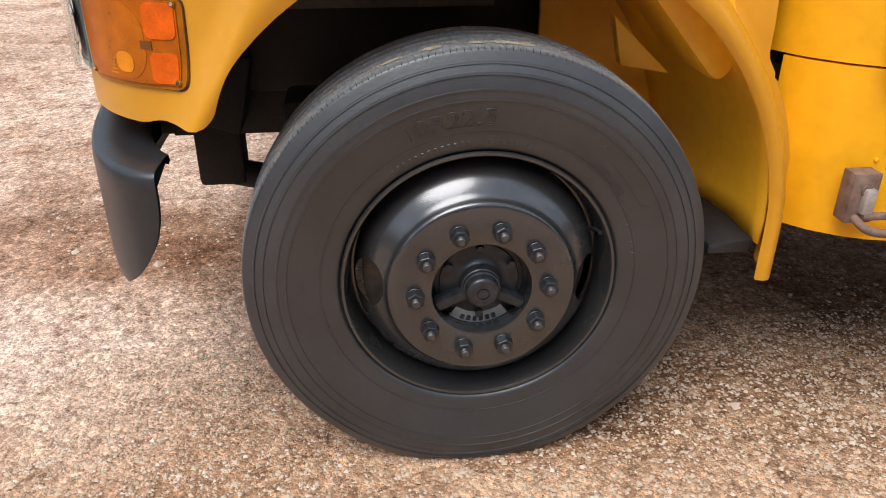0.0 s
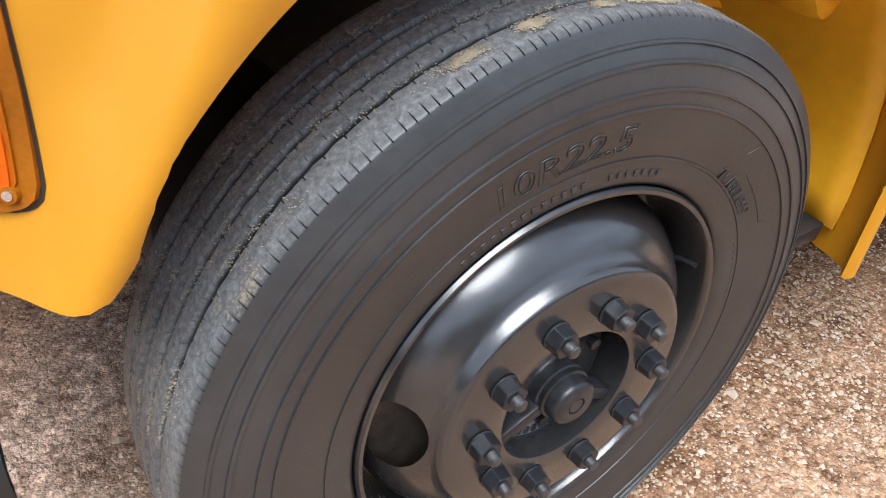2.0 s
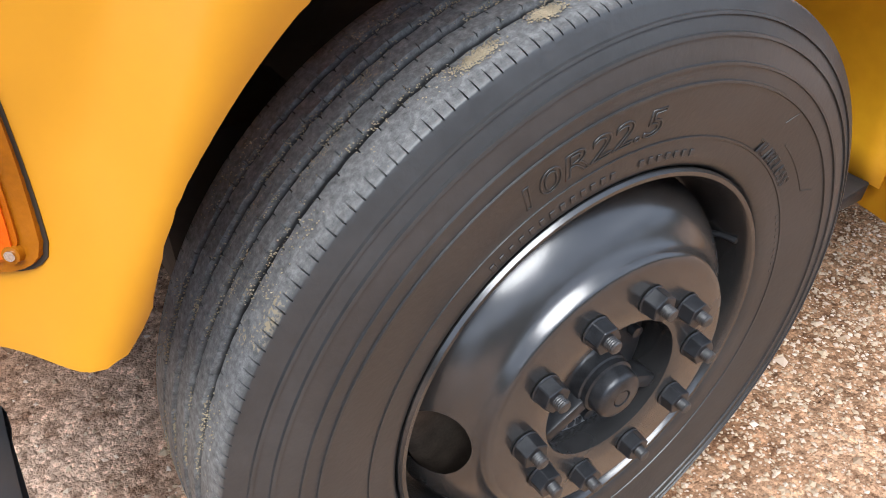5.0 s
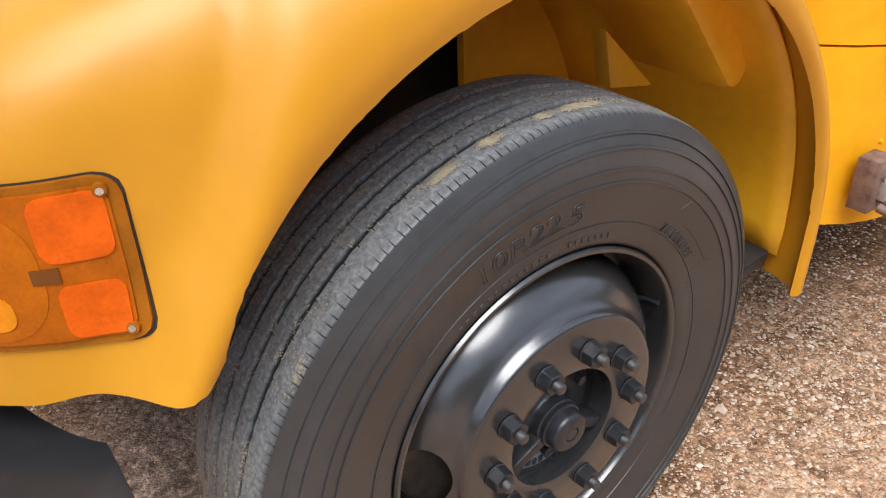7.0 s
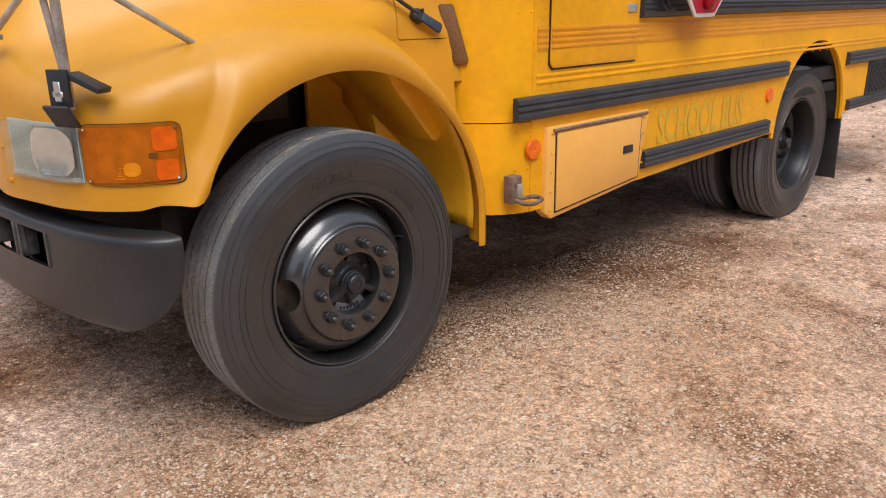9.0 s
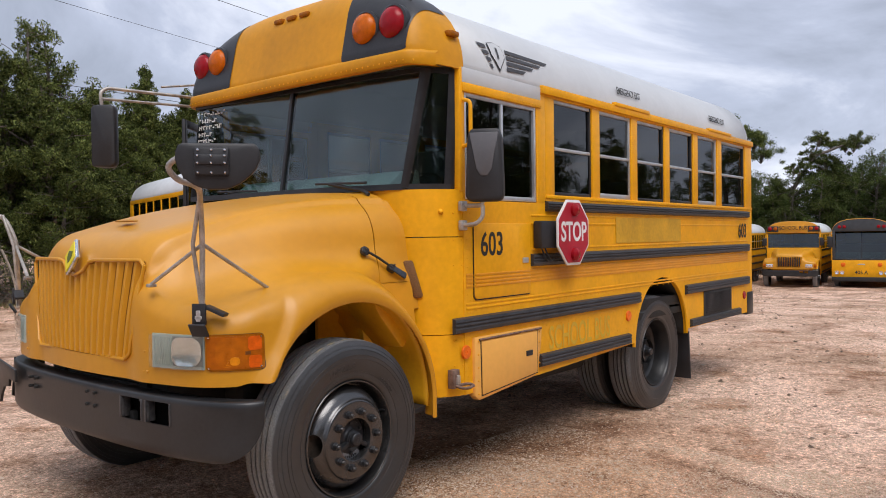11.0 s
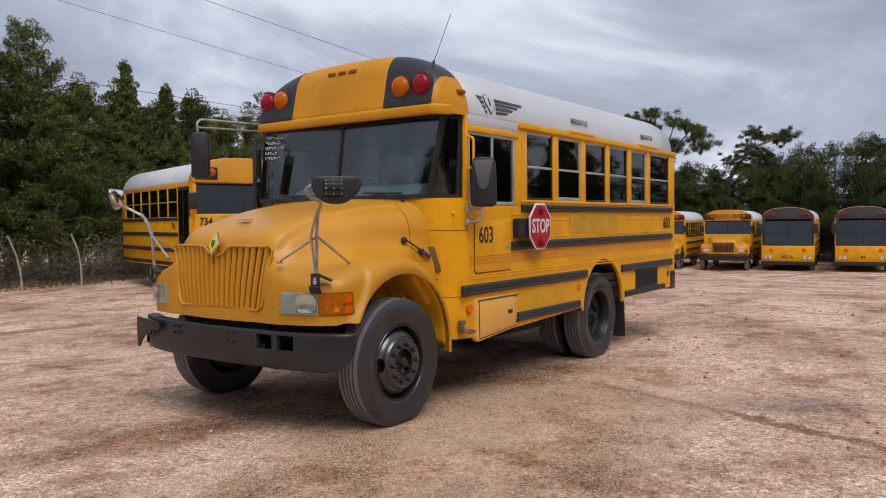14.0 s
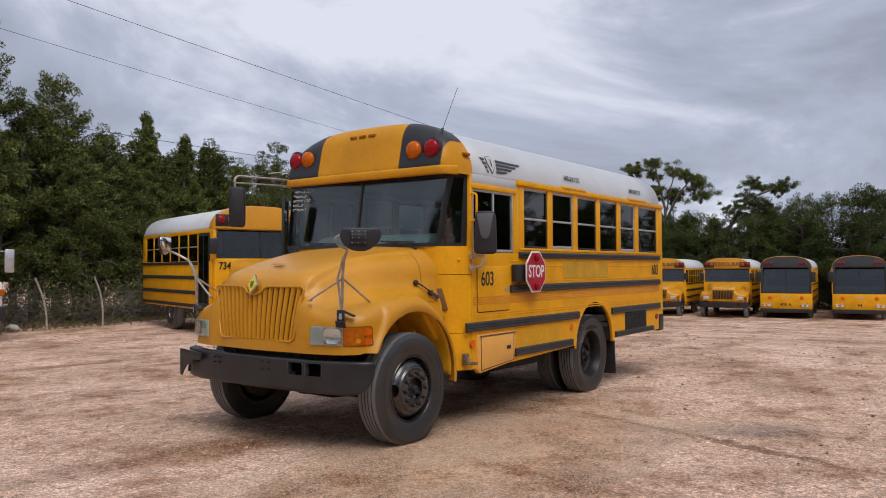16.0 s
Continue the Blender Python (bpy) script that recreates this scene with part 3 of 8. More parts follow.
hv, hq = surface_nets(hood_sdf, (-0.98, -0.06, 0.44), (0.78, 2.46, 1.92), 0.0125)
ht = tris(hq)
arch_cut = lambda x, y, z: arch_r(x, z) - 0.600 + 0.026 * sstep(0.40, 0.24, z - 0.59) * (x < 0)
foot_cut = lambda x, y, z: np.where(x < -0.1, smin(arch_cut(x, y, z), z - 0.852 - 0.012 * sstep(-0.66, -0.60, x) + 0.003 * sstep(-0.58, -0.53, x), 0.04), z - 0.485)
hv, ht = clip(hv, ht, arch_cut)
hv, ht = clip(hv, ht, foot_cut)


def grille_cut(x, y, z):
    """Positive outside the grille's opening, a rounded trapezium with a dip in its upper edge."""
    g = np.clip((z - 0.945) / 0.48, 0, 1)
    s = np.abs(y - CY)
    up = 1.425 - 0.075 * np.clip(1 - s / 0.16, 0, 1)
    d = smax(smax(s - (0.47 + 0.085 * g), z - up, 0.05), 0.945 - z, 0.05)
    return np.maximum(d, x + 0.55)


hv, ht = clip(hv, ht, grille_cut)
lip_v, lip_t = clip(hv, ht, lambda x, y, z: np.minimum(np.minimum(x - 0.47, 0.665 - x), z - 1.10))
lip_v = lip_v - 0.024 * sdf_normals(hood_sdf, lip_v)
hv, ht = clip(hv, ht, lambda x, y, z: np.maximum(0.548 + 0.27 * np.clip(1.44 - z, 0, 0.22) - x, np.where(CY - np.abs(y - CY) < 0.27, 0.70 - arch_r(x, z), -1)))
hv, ht = clip(hv, ht, lambda x, y, z: np.maximum(z - 1.0, np.minimum(0.34 - (CY - np.abs(y - CY)), 1) + np.where(x < -0.45, 9, 0)))
seam = lambda x, y, z: x - 0.405 + 0.12 * np.clip(1.5 - z, 0, 1)
low = lambda x, y, z: z - 1.26
v, t = clip(hv, ht, lambda x, y, z: np.maximum(-seam(x, y, z) - 0.002, -low(x, y, z)))
hood = skin("hood", hood_sdf, v, t, 0.018, YELLOW, bus, "one-piece moulded yellow hood with round fenders", (arch_cut, foot_cut, grille_cut))
v, t = clip(hv, ht, lambda x, y, z: np.minimum(seam(x, y, z) - 0.003, low(x, y, z) - 0.002))
skin("hood_rear_edge", hood_sdf, v, t, 0.018, YELLOW, bus)
shell("cowl_lip", lip_v, lip_t, YELLOW, bus, thick=0.004)

# cowl: the rounded panels between hood and doors
def cowl_plan(k, lean=0.0):
    """Plan of the front of the body from the left side (k 0) to the middle (k 1)."""
    pts = [(0.90, 0.0), (0.84, 0.014), (0.79, 0.036), (0.735, 0.075), (0.675, 0.14), (0.635, 0.215), (0.61, 0.30), (0.58, 0.48), (0.555, 0.80), (0.54, 1.2)]
    i = min(int(k * 9), 8)
    f = k * 9 - i
    return (pts[i][0] * (1 - f) + pts[i + 1][0] * f, pts[i][1] * (1 - f) + pts[i + 1][1] * f)


def cowl_strip(name, k0, k1, z0, z1, material, off=0.0, n=18, mirror=False, label=""):
    v, f = [], []
    for i in range(n + 1):
        x, y = cowl_plan(k0 + (k1 - k0) * i / n)
        for z in (z0, z1):
            v += [(x - off, (CY * 2 - y) if mirror else y, z), (x - off + 0.03, ((CY * 2 - y) if mirror else y) + (-0.02 if mirror else 0.02), z)]
    for i in range(n):
        a, b = 4 * i, 4 * i + 4
        for p, q in ((0, 2), (2, 3), (3, 1), (1, 0)):
            f.append((a + p, a + q, b + q, b + p))
    f += [(0, 1, 3, 2), (4 * n, 4 * n + 2, 4 * n + 3, 4 * n + 1)]
    bm = bmesh.new()
    vs = [bm.verts.new(p) for p in v]
    for q in f:
        bm.faces.new([vs[i] for i in q])
    bmesh.ops.recalc_face_normals(bm, faces=bm.faces[:])
    return part(name, bm, material, bus, label)


for mir in (False, True):
    cowl_strip("cowl_panel", 0, 0.5, 0.57, 0.935, YELLOW2, mirror=mir)
    cowl_strip("cowl_panel", 0, 0.6, 0.940, 1.515, YELLOW2, mirror=mir)
    cowl_strip("cowl_panel", 0, 1.0, 1.520, 1.80, YELLOW2, mirror=mir)

# left and right sides
ARCH = [(3.755 + 0.56 * math.cos(a), 0.575 + 0.56 * math.sin(a)) for a in [math.pi * k / 24 for k in range(25)]]
WINDOWS = ((1.93, 2.48), (2.60, 3.145), (3.26, 3.81), (3.925, 4.475), (4.60, 5.12), (5.25, 5.975))
XR = 6.20


def body_side(mirror):
    Y = (lambda y: 2 * CY - y) if mirror else (lambda y: y)
    def bx(name, x0, y0, z0, x1, y1, z1, material, bevel=0.003, label=""):
        a, b = sorted((Y(y0), Y(y1)))
        return box(name, (x0, a, z0), (x1, b, z1), material, bus, bevel, label)
    out = [(0.88, 0.57), (1.7, 0.57), (3.15, 0.615), (3.19, 0.615)] + ARCH[::-1] + [(4.33, 0.62), (6.05, 0.63), (XR, 0.72), (XR, 1.78), (1.81, 1.78), (1.81, 1.74), (0.88, 1.74)]
    a, b = sorted((Y(0.0), Y(0.04)))
    part("side_panel", prism(out, "y", a, b), YELLOW2, bus, "yellow ribbed steel side panel")
    xs = [1.81] + [q for w in WINDOWS for q in w] + [XR]
    for i in range(0, len(xs), 2):
        bx("window_pillar", xs[i], 0.0, 1.78, xs[i + 1], 0.05, 2.50, YELLOW2)
    bx("window_header", 1.75, -0.022, 2.488, XR, 0.05, 2.545, YELLOW2, 0.006)
    bx("window_lintel", 1.75, -0.004, 2.474, XR, 0.05, 2.487, YELLOW2, 0.002)
    bx("window_sill", 1.81, -0.008, 1.775, XR, 0.05, 1.80, YELLOW2)
    for i, (x0, x1) in enumerate(WINDOWS):
        fm = ALU if i in (1, 4) else BLACK
        fr = bx("window_frame", x0, 0.012, 1.80, x0 + 0.022, 0.04, 2.475, fm)
        for q in ((x1 - 0.022, 1.80, x1, 2.475), (x0 + 0.022, 1.80, x1 - 0.022, 1.825 if i not in (1, 4) else 1.84), (x0 + 0.022, 2.448, x1 - 0.022, 2.475)):
            bx("window_frame", q[0], 0.012, q[1], q[2], 0.04, q[3], ALU if q[1] > 2.4 else fm)
        bx("window_rail", x0 + 0.022, 0.006, 2.117, x1 - 0.022, 0.034, 2.14, ALU)
        bx("pane", x0 + 0.02, 0.020, 1.82, x1 - 0.02, 0.024, 2.12, GLASS, 0)
        bx("pane", x0 + 0.02, 0.028, 2.135, x1 - 0.02, 0.032, 2.455, GLASS, 0)
    # driver's window
    bx("window_pillar", 0.88, 0.0, 1.74, 0.905, 0.05, 2.50, YELLOW2)
    bx("window_pillar", 1.70, 0.0, 1.74, 1.81, 0.05, 2.50, YELLOW2)
    bx("window_header", 0.88, -0.012, 2.385, 1.75, 0.05, 2.44, YELLOW2, 0.006)
    bx("window_header", 0.88, -0.004, 2.44, 1.75, 0.05, 2.53, WHITE, 0.003)
    for q in ((0.905, 1.745, 0.93, 2.385), (1.675, 1.745, 1.70, 2.385), (0.93, 1.745, 1.675, 1.775), (0.93, 2.36, 1.675, 2.385), (1.29, 1.775, 1.315, 2.36)):
        bx("window_frame", q[0], 0.006, q[1], q[2], 0.04, q[3], ALU)
    bx("pane", 0.925, 0.018, 1.77, 1.30, 0.022, 2.365, GLASS, 0)
    bx("pane", 1.305, 0.026, 1.77, 1.68, 0.030, 2.365, GLASS, 0)
    # rub rails with their grooves
    def rail(x0, x1, z0, z1):
        h = z1 - z0
        p = [(0.0, z0), (-0.026, z0 + 0.008), (-0.030, z0 + 0.3 * h), (-0.024, z0 + 0.36 * h), (-0.024, z0 + 0.42 * h), (-0.030, z0 + 0.48 * h), (-0.030, z0 + 0.56 * h),
             (-0.024, z0 + 0.62 * h), (-0.024, z0 + 0.68 * h), (-0.030, z0 + 0.74 * h), (-0.026, z1 - 0.008), (0.0, z1)]
        part("rub_rail", prism([(Y(y), z) for y, z in p], "x", x0, x1), RAIL, bus, "black grooved steel rub rail")
    for q in ((1.80, 6.055, 1.685, 1.757), (1.61, 6.05, 1.312, 1.397), (0.765, 3.255, 0.942, 1.037), (4.25, 6.05, 0.945, 1.037), (1.70, 3.07, 0.62, 0.71), (4.37, 5.76, 0.628, 0.705)):
        rail(*q)
    # pressed beads along the panels
    bx("painted_band", 0.90, -0.0025, 1.205, 6.05, 0.002, 1.296, FRESH, 0.0)
    for z in (1.655, 1.60, 1.43, 1.285, 1.262, 1.24, 1.218, 1.11, 1.085):
        bx("bead", 1.62 if z > 1.3 else 0.90, -0.004, z - 0.007, 6.05, 0.002, z + 0.007, FRESH if 1.2 < z < 1.29 else YELLOW2, 0.003)


body_side(False)
body_side(True)

# roof
def roof_z(y):
    u = np.clip(np.abs(y - CY) / CY, 0, 1)
    return 2.50 + 0.585 * (1 - u ** 3.2) ** (1 / 2.2)


def roof_strip(x0, x1, off=0.0, n=48, nx=2):
    u = np.linspace(-1, 1, n + 1)
    y = CY + CY * np.sin(u * np.pi / 2)
    z = roof_z(y) + off
    y[0] -= off
    y[-1] += off
    v, f = [], []
    for x in np.linspace(x0, x1, nx):
        v += [(x, a, b) for a, b in zip(y, z)]
    for j in range(nx - 1):
        for i in range(n):
            a = j * (n + 1) + i
            f.append((a, a + n + 1, a + n + 2, a + 1))
    return np.array(v), np.array(f)


v, f = roof_strip(0.86, XR - 0.12, nx=9)
shell("roof", v, f, WHITE, bus, "white painted steel roof", thick=0.03)
def rear_sdf(x, y, z):
    u = np.abs(y - CY) / CY
    prof = z - (2.50 + 0.585 * np.clip(1 - np.clip(u, 0, 1) ** 3.2, 0, 1) ** (1 / 2.2))
    prof = np.where(u > 1, np.maximum(prof, (u - 1) * CY), prof)
    side = smax(np.abs(y - CY) - CY, x - XR, 0.15)
    return smax(smax(prof * 0.6, side, 0.02), x - XR - 0.02, 0.3)


v, q = surface_nets(rear_sdf, (XR - 0.4, -0.06, 2.4), (XR + 0.1, 2.46, 3.2), 0.03)
v, t = clip(v, tris(q), lambda x, y, z: np.minimum(x - (XR - 0.125), z - 2.47))
shell("rear_roof_cap", v, t, WHITE, bus, "white rounded rear roof cap")
box("rear_wall", (XR - 0.04, 0.03, 0.63), (XR, 2.37, 2.5), YELLOW2, bus, 0.02)

# front roof cap with warning lamps
def cap_sdf(x, y, z):
    s = np.abs(y - CY)
    u = s / CY
    prof = z - (2.505 + 0.605 * np.clip(1 - np.clip(u, 0, 1) ** 3.2, 0, 1) ** (1 / 2.2))
    prof = np.where(u > 1, np.maximum(prof, (u - 1) * CY), prof) * 0.75
    xf = 0.510 + 0.02 * u ** 2 + 0.20 * (np.clip(u - 0.88, 0, 1) / 0.12) ** 2 + 0.22 * np.clip(z - 2.62, 0, 1)
    return smax(prof, (xf - x) * 0.9, 0.16)


cv, cq = surface_nets(cap_sdf, (0.40, -0.06, 2.45), (1.05, 2.46, 3.2), 0.018)
ct = tris(cq)
v, t = clip(cv, ct, lambda x, y, z: np.minimum(0.90 - x, z - 2.515))
skin("front_roof_cap", cap_sdf, v, t, 0.015, CAPY, bus, "mustard yellow moulded front roof cap")


def cap_patch(y0, y1, z0, z1, off):
    v, t = clip(cv, ct, lambda x, y, z: np.minimum(np.minimum(y - y0, y1 - y), np.minimum(z - z0, np.minimum(z1 - z, 0.88 - x))))
    e = 0.002
    g = np.stack([(cap_sdf(*(v + e * np.eye(3)[k]).T) - cap_sdf(*(v - e * np.eye(3)[k]).T)) for k in range(3)], 1)
    return v + off * g / np.linalg.norm(g, axis=1, keepdims=True), t


for y0, y1 in ((0.125, 0.64), (1.79, 2.275)):
    v, t = cap_patch(y0, y1, 2.59, 3.2, 0.004)
    shell("lamp_panel", v, t, BLACK, bus, "black painted lamp panel")


def cap_x(y, z):
    x = np.linspace(0.4, 1.05, 600)
    d = cap_sdf(x, np.full(600, y), np.full(600, z))
    return float(x[np.argmax(d < 0)])


def dome_lamp(y, z, r, material, label):
    x = cap_x(y, z)
    prof = [(r + 0.012, 0.0), (r + 0.012, -0.028), (r, -0.034), (r * 0.95, -0.052), (r * 0.7, -0.070), (r * 0.35, -0.078), (0.001, -0.080)]
    v, q = lathe(prof, 40)
    me = simple_mesh("warning_lamp", v, q)
    me.materials.append(material)
    ob = sub("warning_lamp", me, bus, pose(x + 0.02, y, z, 0, 0, -90) , label)
    v, q = lathe([(r + 0.02, 0.01), (r + 0.02, -0.03), (r + 0.008, -0.036), (r + 0.006, -0.02)], 40)
    me = simple_mesh("bezel", v, q)
    me.materials.append(BLACK)
    sub("bezel", me, ob)


for y, m_, lb in ((0.465, DOME, "round amber warning lamp"), (0.245, RED, "round red warning lamp"), (1.98, DOME, "round amber warning lamp"), (2.185, RED, "round red warning lamp")):
    dome_lamp(y, 2.765 if y < 1 else 2.80, 0.092, m_, lb)

# stepped ledge under the cap
def cap_ledge():
    prof = [(0.02, 2.502), (-0.020, 2.506), (-0.026, 2.514), (-0.026, 2.572), (-0.020, 2.582), (0.004, 2.594), (0.03, 2.594)]
    v, f = [], []
    ys = np.linspace(0.02, 2.38, 60)
    for y in ys:
        x = cap_x(float(y), 2.555)
        v += [(x + a, float(y), z) for a, z in prof]
    m = len(prof)
    for i in range(len(ys) - 1):
        for j in range(m - 1):
            f.append((i * m + j, (i + 1) * m + j, (i + 1) * m + j + 1, i * m + j + 1))
    return np.array(v), np.array(f)


v, f = cap_ledge()
pydata("cap_ledge", v, f, CAPY, bus, "stepped yellow ledge over the windscreen")

# windscreen
def ws_plan(y, top):
    """x of the windscreen at y, at its foot or its head."""
    s = abs(y - CY)
    if top:
        if y > CY:
            return 0.585 - 0.065 * s / 1.08 if s < 1.08 else 0.52 + (s - 1.08) * 3.0
        return 0.585 + 0.085 * (s / 1.07) ** 2 if s < 1.07 else 0.67 + (s - 1.07) * 1.9
    if y > CY:
        return 0.475 - 0.025 * s / 1.02 if s < 1.02 else 0.45 + (s - 1.02) * 3.0
    return 0.475 + 0.15 * (s / 0.97) ** 2 if s < 0.97 else 0.625 + (s - 0.97) * 1.15


def ws_piece(name, y0b, y1b, y0t, y1t, z0, z1, material, off, thick, n=10, label=""):
    v, f = [], []
    for i in range(n + 1):
        for j in range(2):
            for d in (0, thick):
                zz = (z0, z1)[j]
                g = (zz - 1.81) / 0.69
                yb, yt = y0b + (y1b - y0b) * i / n, y0t + (y1t - y0t) * i / n
                y = yb * (1 - g) + yt * g
                x = ws_plan(yb, False) * (1 - g) + ws_plan(yt, True) * g
                v.append((x + off + d, y, zz))
    for i in range(n):
        a, b = 4 * i, 4 * i + 4
        for p, q in ((0, 2), (2, 3), (3, 1), (1, 0)):
            f.append((a + p, b + p, b + q, a + q))
    f += [(0, 2, 3, 1), (4 * n, 4 * n + 1, 4 * n + 3, 4 * n + 2)]
    bm = bmesh.new()
    vs = [bm.verts.new(p) for p in v]
    for q in f:
        bm.faces.new([vs[i] for i in q])
    bmesh.ops.recalc_face_normals(bm, faces=bm.faces[:])
    return part(name, bm, material, bus, label)


for mir in (0, 1):
    M = (lambda y: 2 * CY - y) if mir else (lambda y: y)
    o1, o2 = (0.08, 0.055) if mir else (0.0, 0.0)
    ws_piece("windscreen", M(0.262 - o1), M(1.19), M(0.14 - o2), M(1.19), 1.83, 2.49, SCREEN, 0.012, 0.005, label="tinted windscreen pane")
    ws_piece("corner_window", M(0.075), M(0.225 - o1), M(0.045), M(0.115 - o2), 1.83, 2.49, SCREEN, 0.012, 0.005, 3)
    for a in ((0.225 - o1, 0.262 - o1, 0.105 - o2, 0.14 - o2), (0.045, 0.078, 0.02, 0.05), (1.188, 1.2, 1.188, 1.2)):
        ws_piece("screen_post", M(a[0]), M(a[1]), M(a[2]), M(a[3]), 1.81, 2.505, BLACK, 0.0, 0.04, 2)
    ws_piece("screen_seal", M(0.05), M(1.2), M(0.05), M(1.2), 1.80, 1.835, BLACK, -0.002, 0.03, 16)
    ws_piece("screen_seal", M(0.05), M(1.2), M(0.02), M(1.2), 2.485, 2.515, BLACK, -0.002, 0.03, 16)
    box("cab_pillar", (0.855, min(M(-0.002), M(0.05)), 1.79), (0.90, max(M(-0.002), M(0.05)), 2.53), YELLOW2, bus, 0.01)

# grille
def grille():
    top, bot = 1.425, 0.945
    ring = [(0.605, 1.40), (0.63, 1.425), (1.00, 1.425), (1.06, 1.415), (1.11, 1.37), (1.2, 1.345), (1.29, 1.37), (1.34, 1.415), (1.40, 1.425), (1.77, 1.425), (1.795, 1.40), (1.70, 0.975), (1.66, 0.945), (0.74, 0.945), (0.70, 0.975)]
    def gx(y, z):
        s = abs(y - CY)
        return -0.87 + 0.05 * (s / 0.6) ** 2 + 0.06 * max(z - 1.15, 0)
    pts = [(gx(y, z) - 0.012, y, z) for y, z in ring]
    tube("grille_surround", pts + [pts[0], pts[1]], 0.010, YELLOW, bus, "yellow moulded grille surround", 8)
    v, f = [], []
    k = 0
    for i in range(17):
        c = -8 + i
        yt, yb = 1.2 + c * 0.0665, 1.2 + c * 0.0555
        zt = 1.418 if abs(c) > 2 else 1.345 + 0.03 * abs(c)
        for j in range(7):
            z = bot + 0.005 + (zt - bot - 0.005) * j / 6
            g = (z - bot) / (top - bot)
            y = yb + (yt - yb) * g
            x = gx(y, z)
            hw = 0.0185 + 0.003 * g
            v += [(x + 0.012, y - hw, z), (x - 0.008, y - hw * 0.55, z), (x - 0.010, y, z), (x - 0.008, y + hw * 0.6, z), (x + 0.012, y + hw, z)]
            if j:
                for q in range(4):
                    a = k - 5 + q
                    f.append((a, a + 1, a + 6, a + 5))
            k += 5
    return v, f


gv, gf = grille()
for i in range(17):
    pydata("grille_bar", gv[i * 35:(i + 1) * 35], gf[:24], YELLOW, bus)
# sheet behind the bars; the shade in the gaps is put into its dark yellow
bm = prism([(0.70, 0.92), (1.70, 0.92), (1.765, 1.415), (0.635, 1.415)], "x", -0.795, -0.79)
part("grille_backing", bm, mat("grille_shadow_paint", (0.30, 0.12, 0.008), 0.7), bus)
# badge: a tilted square
AT = Matrix.Translation((-0.880, 1.2, 1.437)) @ Matrix.Rotation(radians(16), 4, "Y") @ pose(0, 0, 0, 0, 0, -90)
bm = prism([(0, 0.098), (0.064, 0), (0, -0.098), (-0.064, 0)], "y", -0.012, 0.012, 0.004)
bmesh.ops.transform(bm, matrix=AT, verts=bm.verts[:])
badge = part("badge", bm, CHROME, bus, "diamond-shaped yellow and chrome badge")
bm = prism([(0, 0.082), (0.053, 0), (0, -0.082), (-0.053, 0)], "y", -0.016, -0.0115)
bmesh.ops.transform(bm, matrix=AT, verts=bm.verts[:])
part("badge_face", bm, mat("badge_yellow", (0.70, 0.58, 0.02), 0.4), badge)
bm = prism([(-0.02, 0.03), (0.02, 0.03), (0.02, -0.008), (0, -0.035), (-0.02, -0.008)], "y", -0.0185, -0.0155)
bmesh.ops.transform(bm, matrix=AT, verts=bm.verts[:])
part("badge_mark", bm, mat("badge_green", (0.10, 0.12, 0.02), 0.4), badge)


# lamps in the nose
def nose_x(w, z):
    """Where the hood's skin stands at w inside the side and height z, seen from the front."""
    x = np.linspace(-0.95, -0.2, 1500)
    d = hood_sdf(x, np.full(1500, w), np.full(1500, z))
    return float(x[np.argmax(d < 0)])


def skin_point(w, z):
    """On the hood's skin; round the outer corner by the angle about the fender's middle."""
    if w >= 0.212:
        return nose_x(w, z), w, z
    x1 = nose_x(0.212, z)
    a1 = math.atan2(0.288, -0.40 - x1)
    a = a1 + (radians(72.5) - a1) * (0.212 - w) / 0.149
    r = np.linspace(0.25, 0.6, 1200)
    px, pw = -0.40 - r * math.cos(a), 0.5 - r * math.sin(a)
    d = hood_sdf(px, pw, np.full(1200, z))
    k = int(np.argmax(d > 0))
    return float(px[k]), float(pw[k]), z


def plan_patch(name, w0, w1, z0, z1, off, thick, material, parent, mirror, n=8, label="", m=5, corner=0.0, arc=0.0):
    """A plate that follows the hood's skin, off metres proud of it."""
    P = []
    hz = (z1 - z0) / 2
    ha = hz * arc if arc else 1.0
    for i in range(n + 1):
        for j in range(m + 1):
            a, b = (2 * i / n - 1) * ha, (2 * j / m - 1) * hz
            if corner:
                da, db = abs(a) - ha + corner, abs(b) - hz + corner
                if da > 0 and db > 0:
                    k = max(da, db) / math.hypot(da, db)
                    a, b = math.copysign(ha - corner + da * k, a), math.copysign(hz - corner + db * k, b)
            P.append(skin_point(w0 + (w1 - w0) * (a / ha + 1) / 2, z0 + hz + b))
    P = np.array(P)
    N = sdf_normals(hood_sdf, P)
    k = len(P)
    V = np.concatenate([P + off * N, P + (off - thick) * N])
    if mirror:
        V[:, 1] = 2 * CY - V[:, 1]
    bm = bmesh.new()
    vs = [bm.verts.new(p) for p in V]
    at = lambda i, j, b: vs[i * (m + 1) + j + b * k]
    for i in range(n):
        for j in range(m):
            for b in (0, 1):
                bm.faces.new((at(i, j, b), at(i + 1, j, b), at(i + 1, j + 1, b), at(i, j + 1, b)))
    for i in range(n):
        for j in (0, m):
            bm.faces.new((at(i, j, 0), at(i + 1, j, 0), at(i + 1, j, 1), at(i, j, 1)))
    for j in range(m):
        for i in (0, n):
            bm.faces.new((at(i, j, 0), at(i, j + 1, 0), at(i, j + 1, 1), at(i, j, 1)))
    bmesh.ops.recalc_face_normals(bm, faces=bm.faces[:])
    return part(name, bm, material, parent, label)


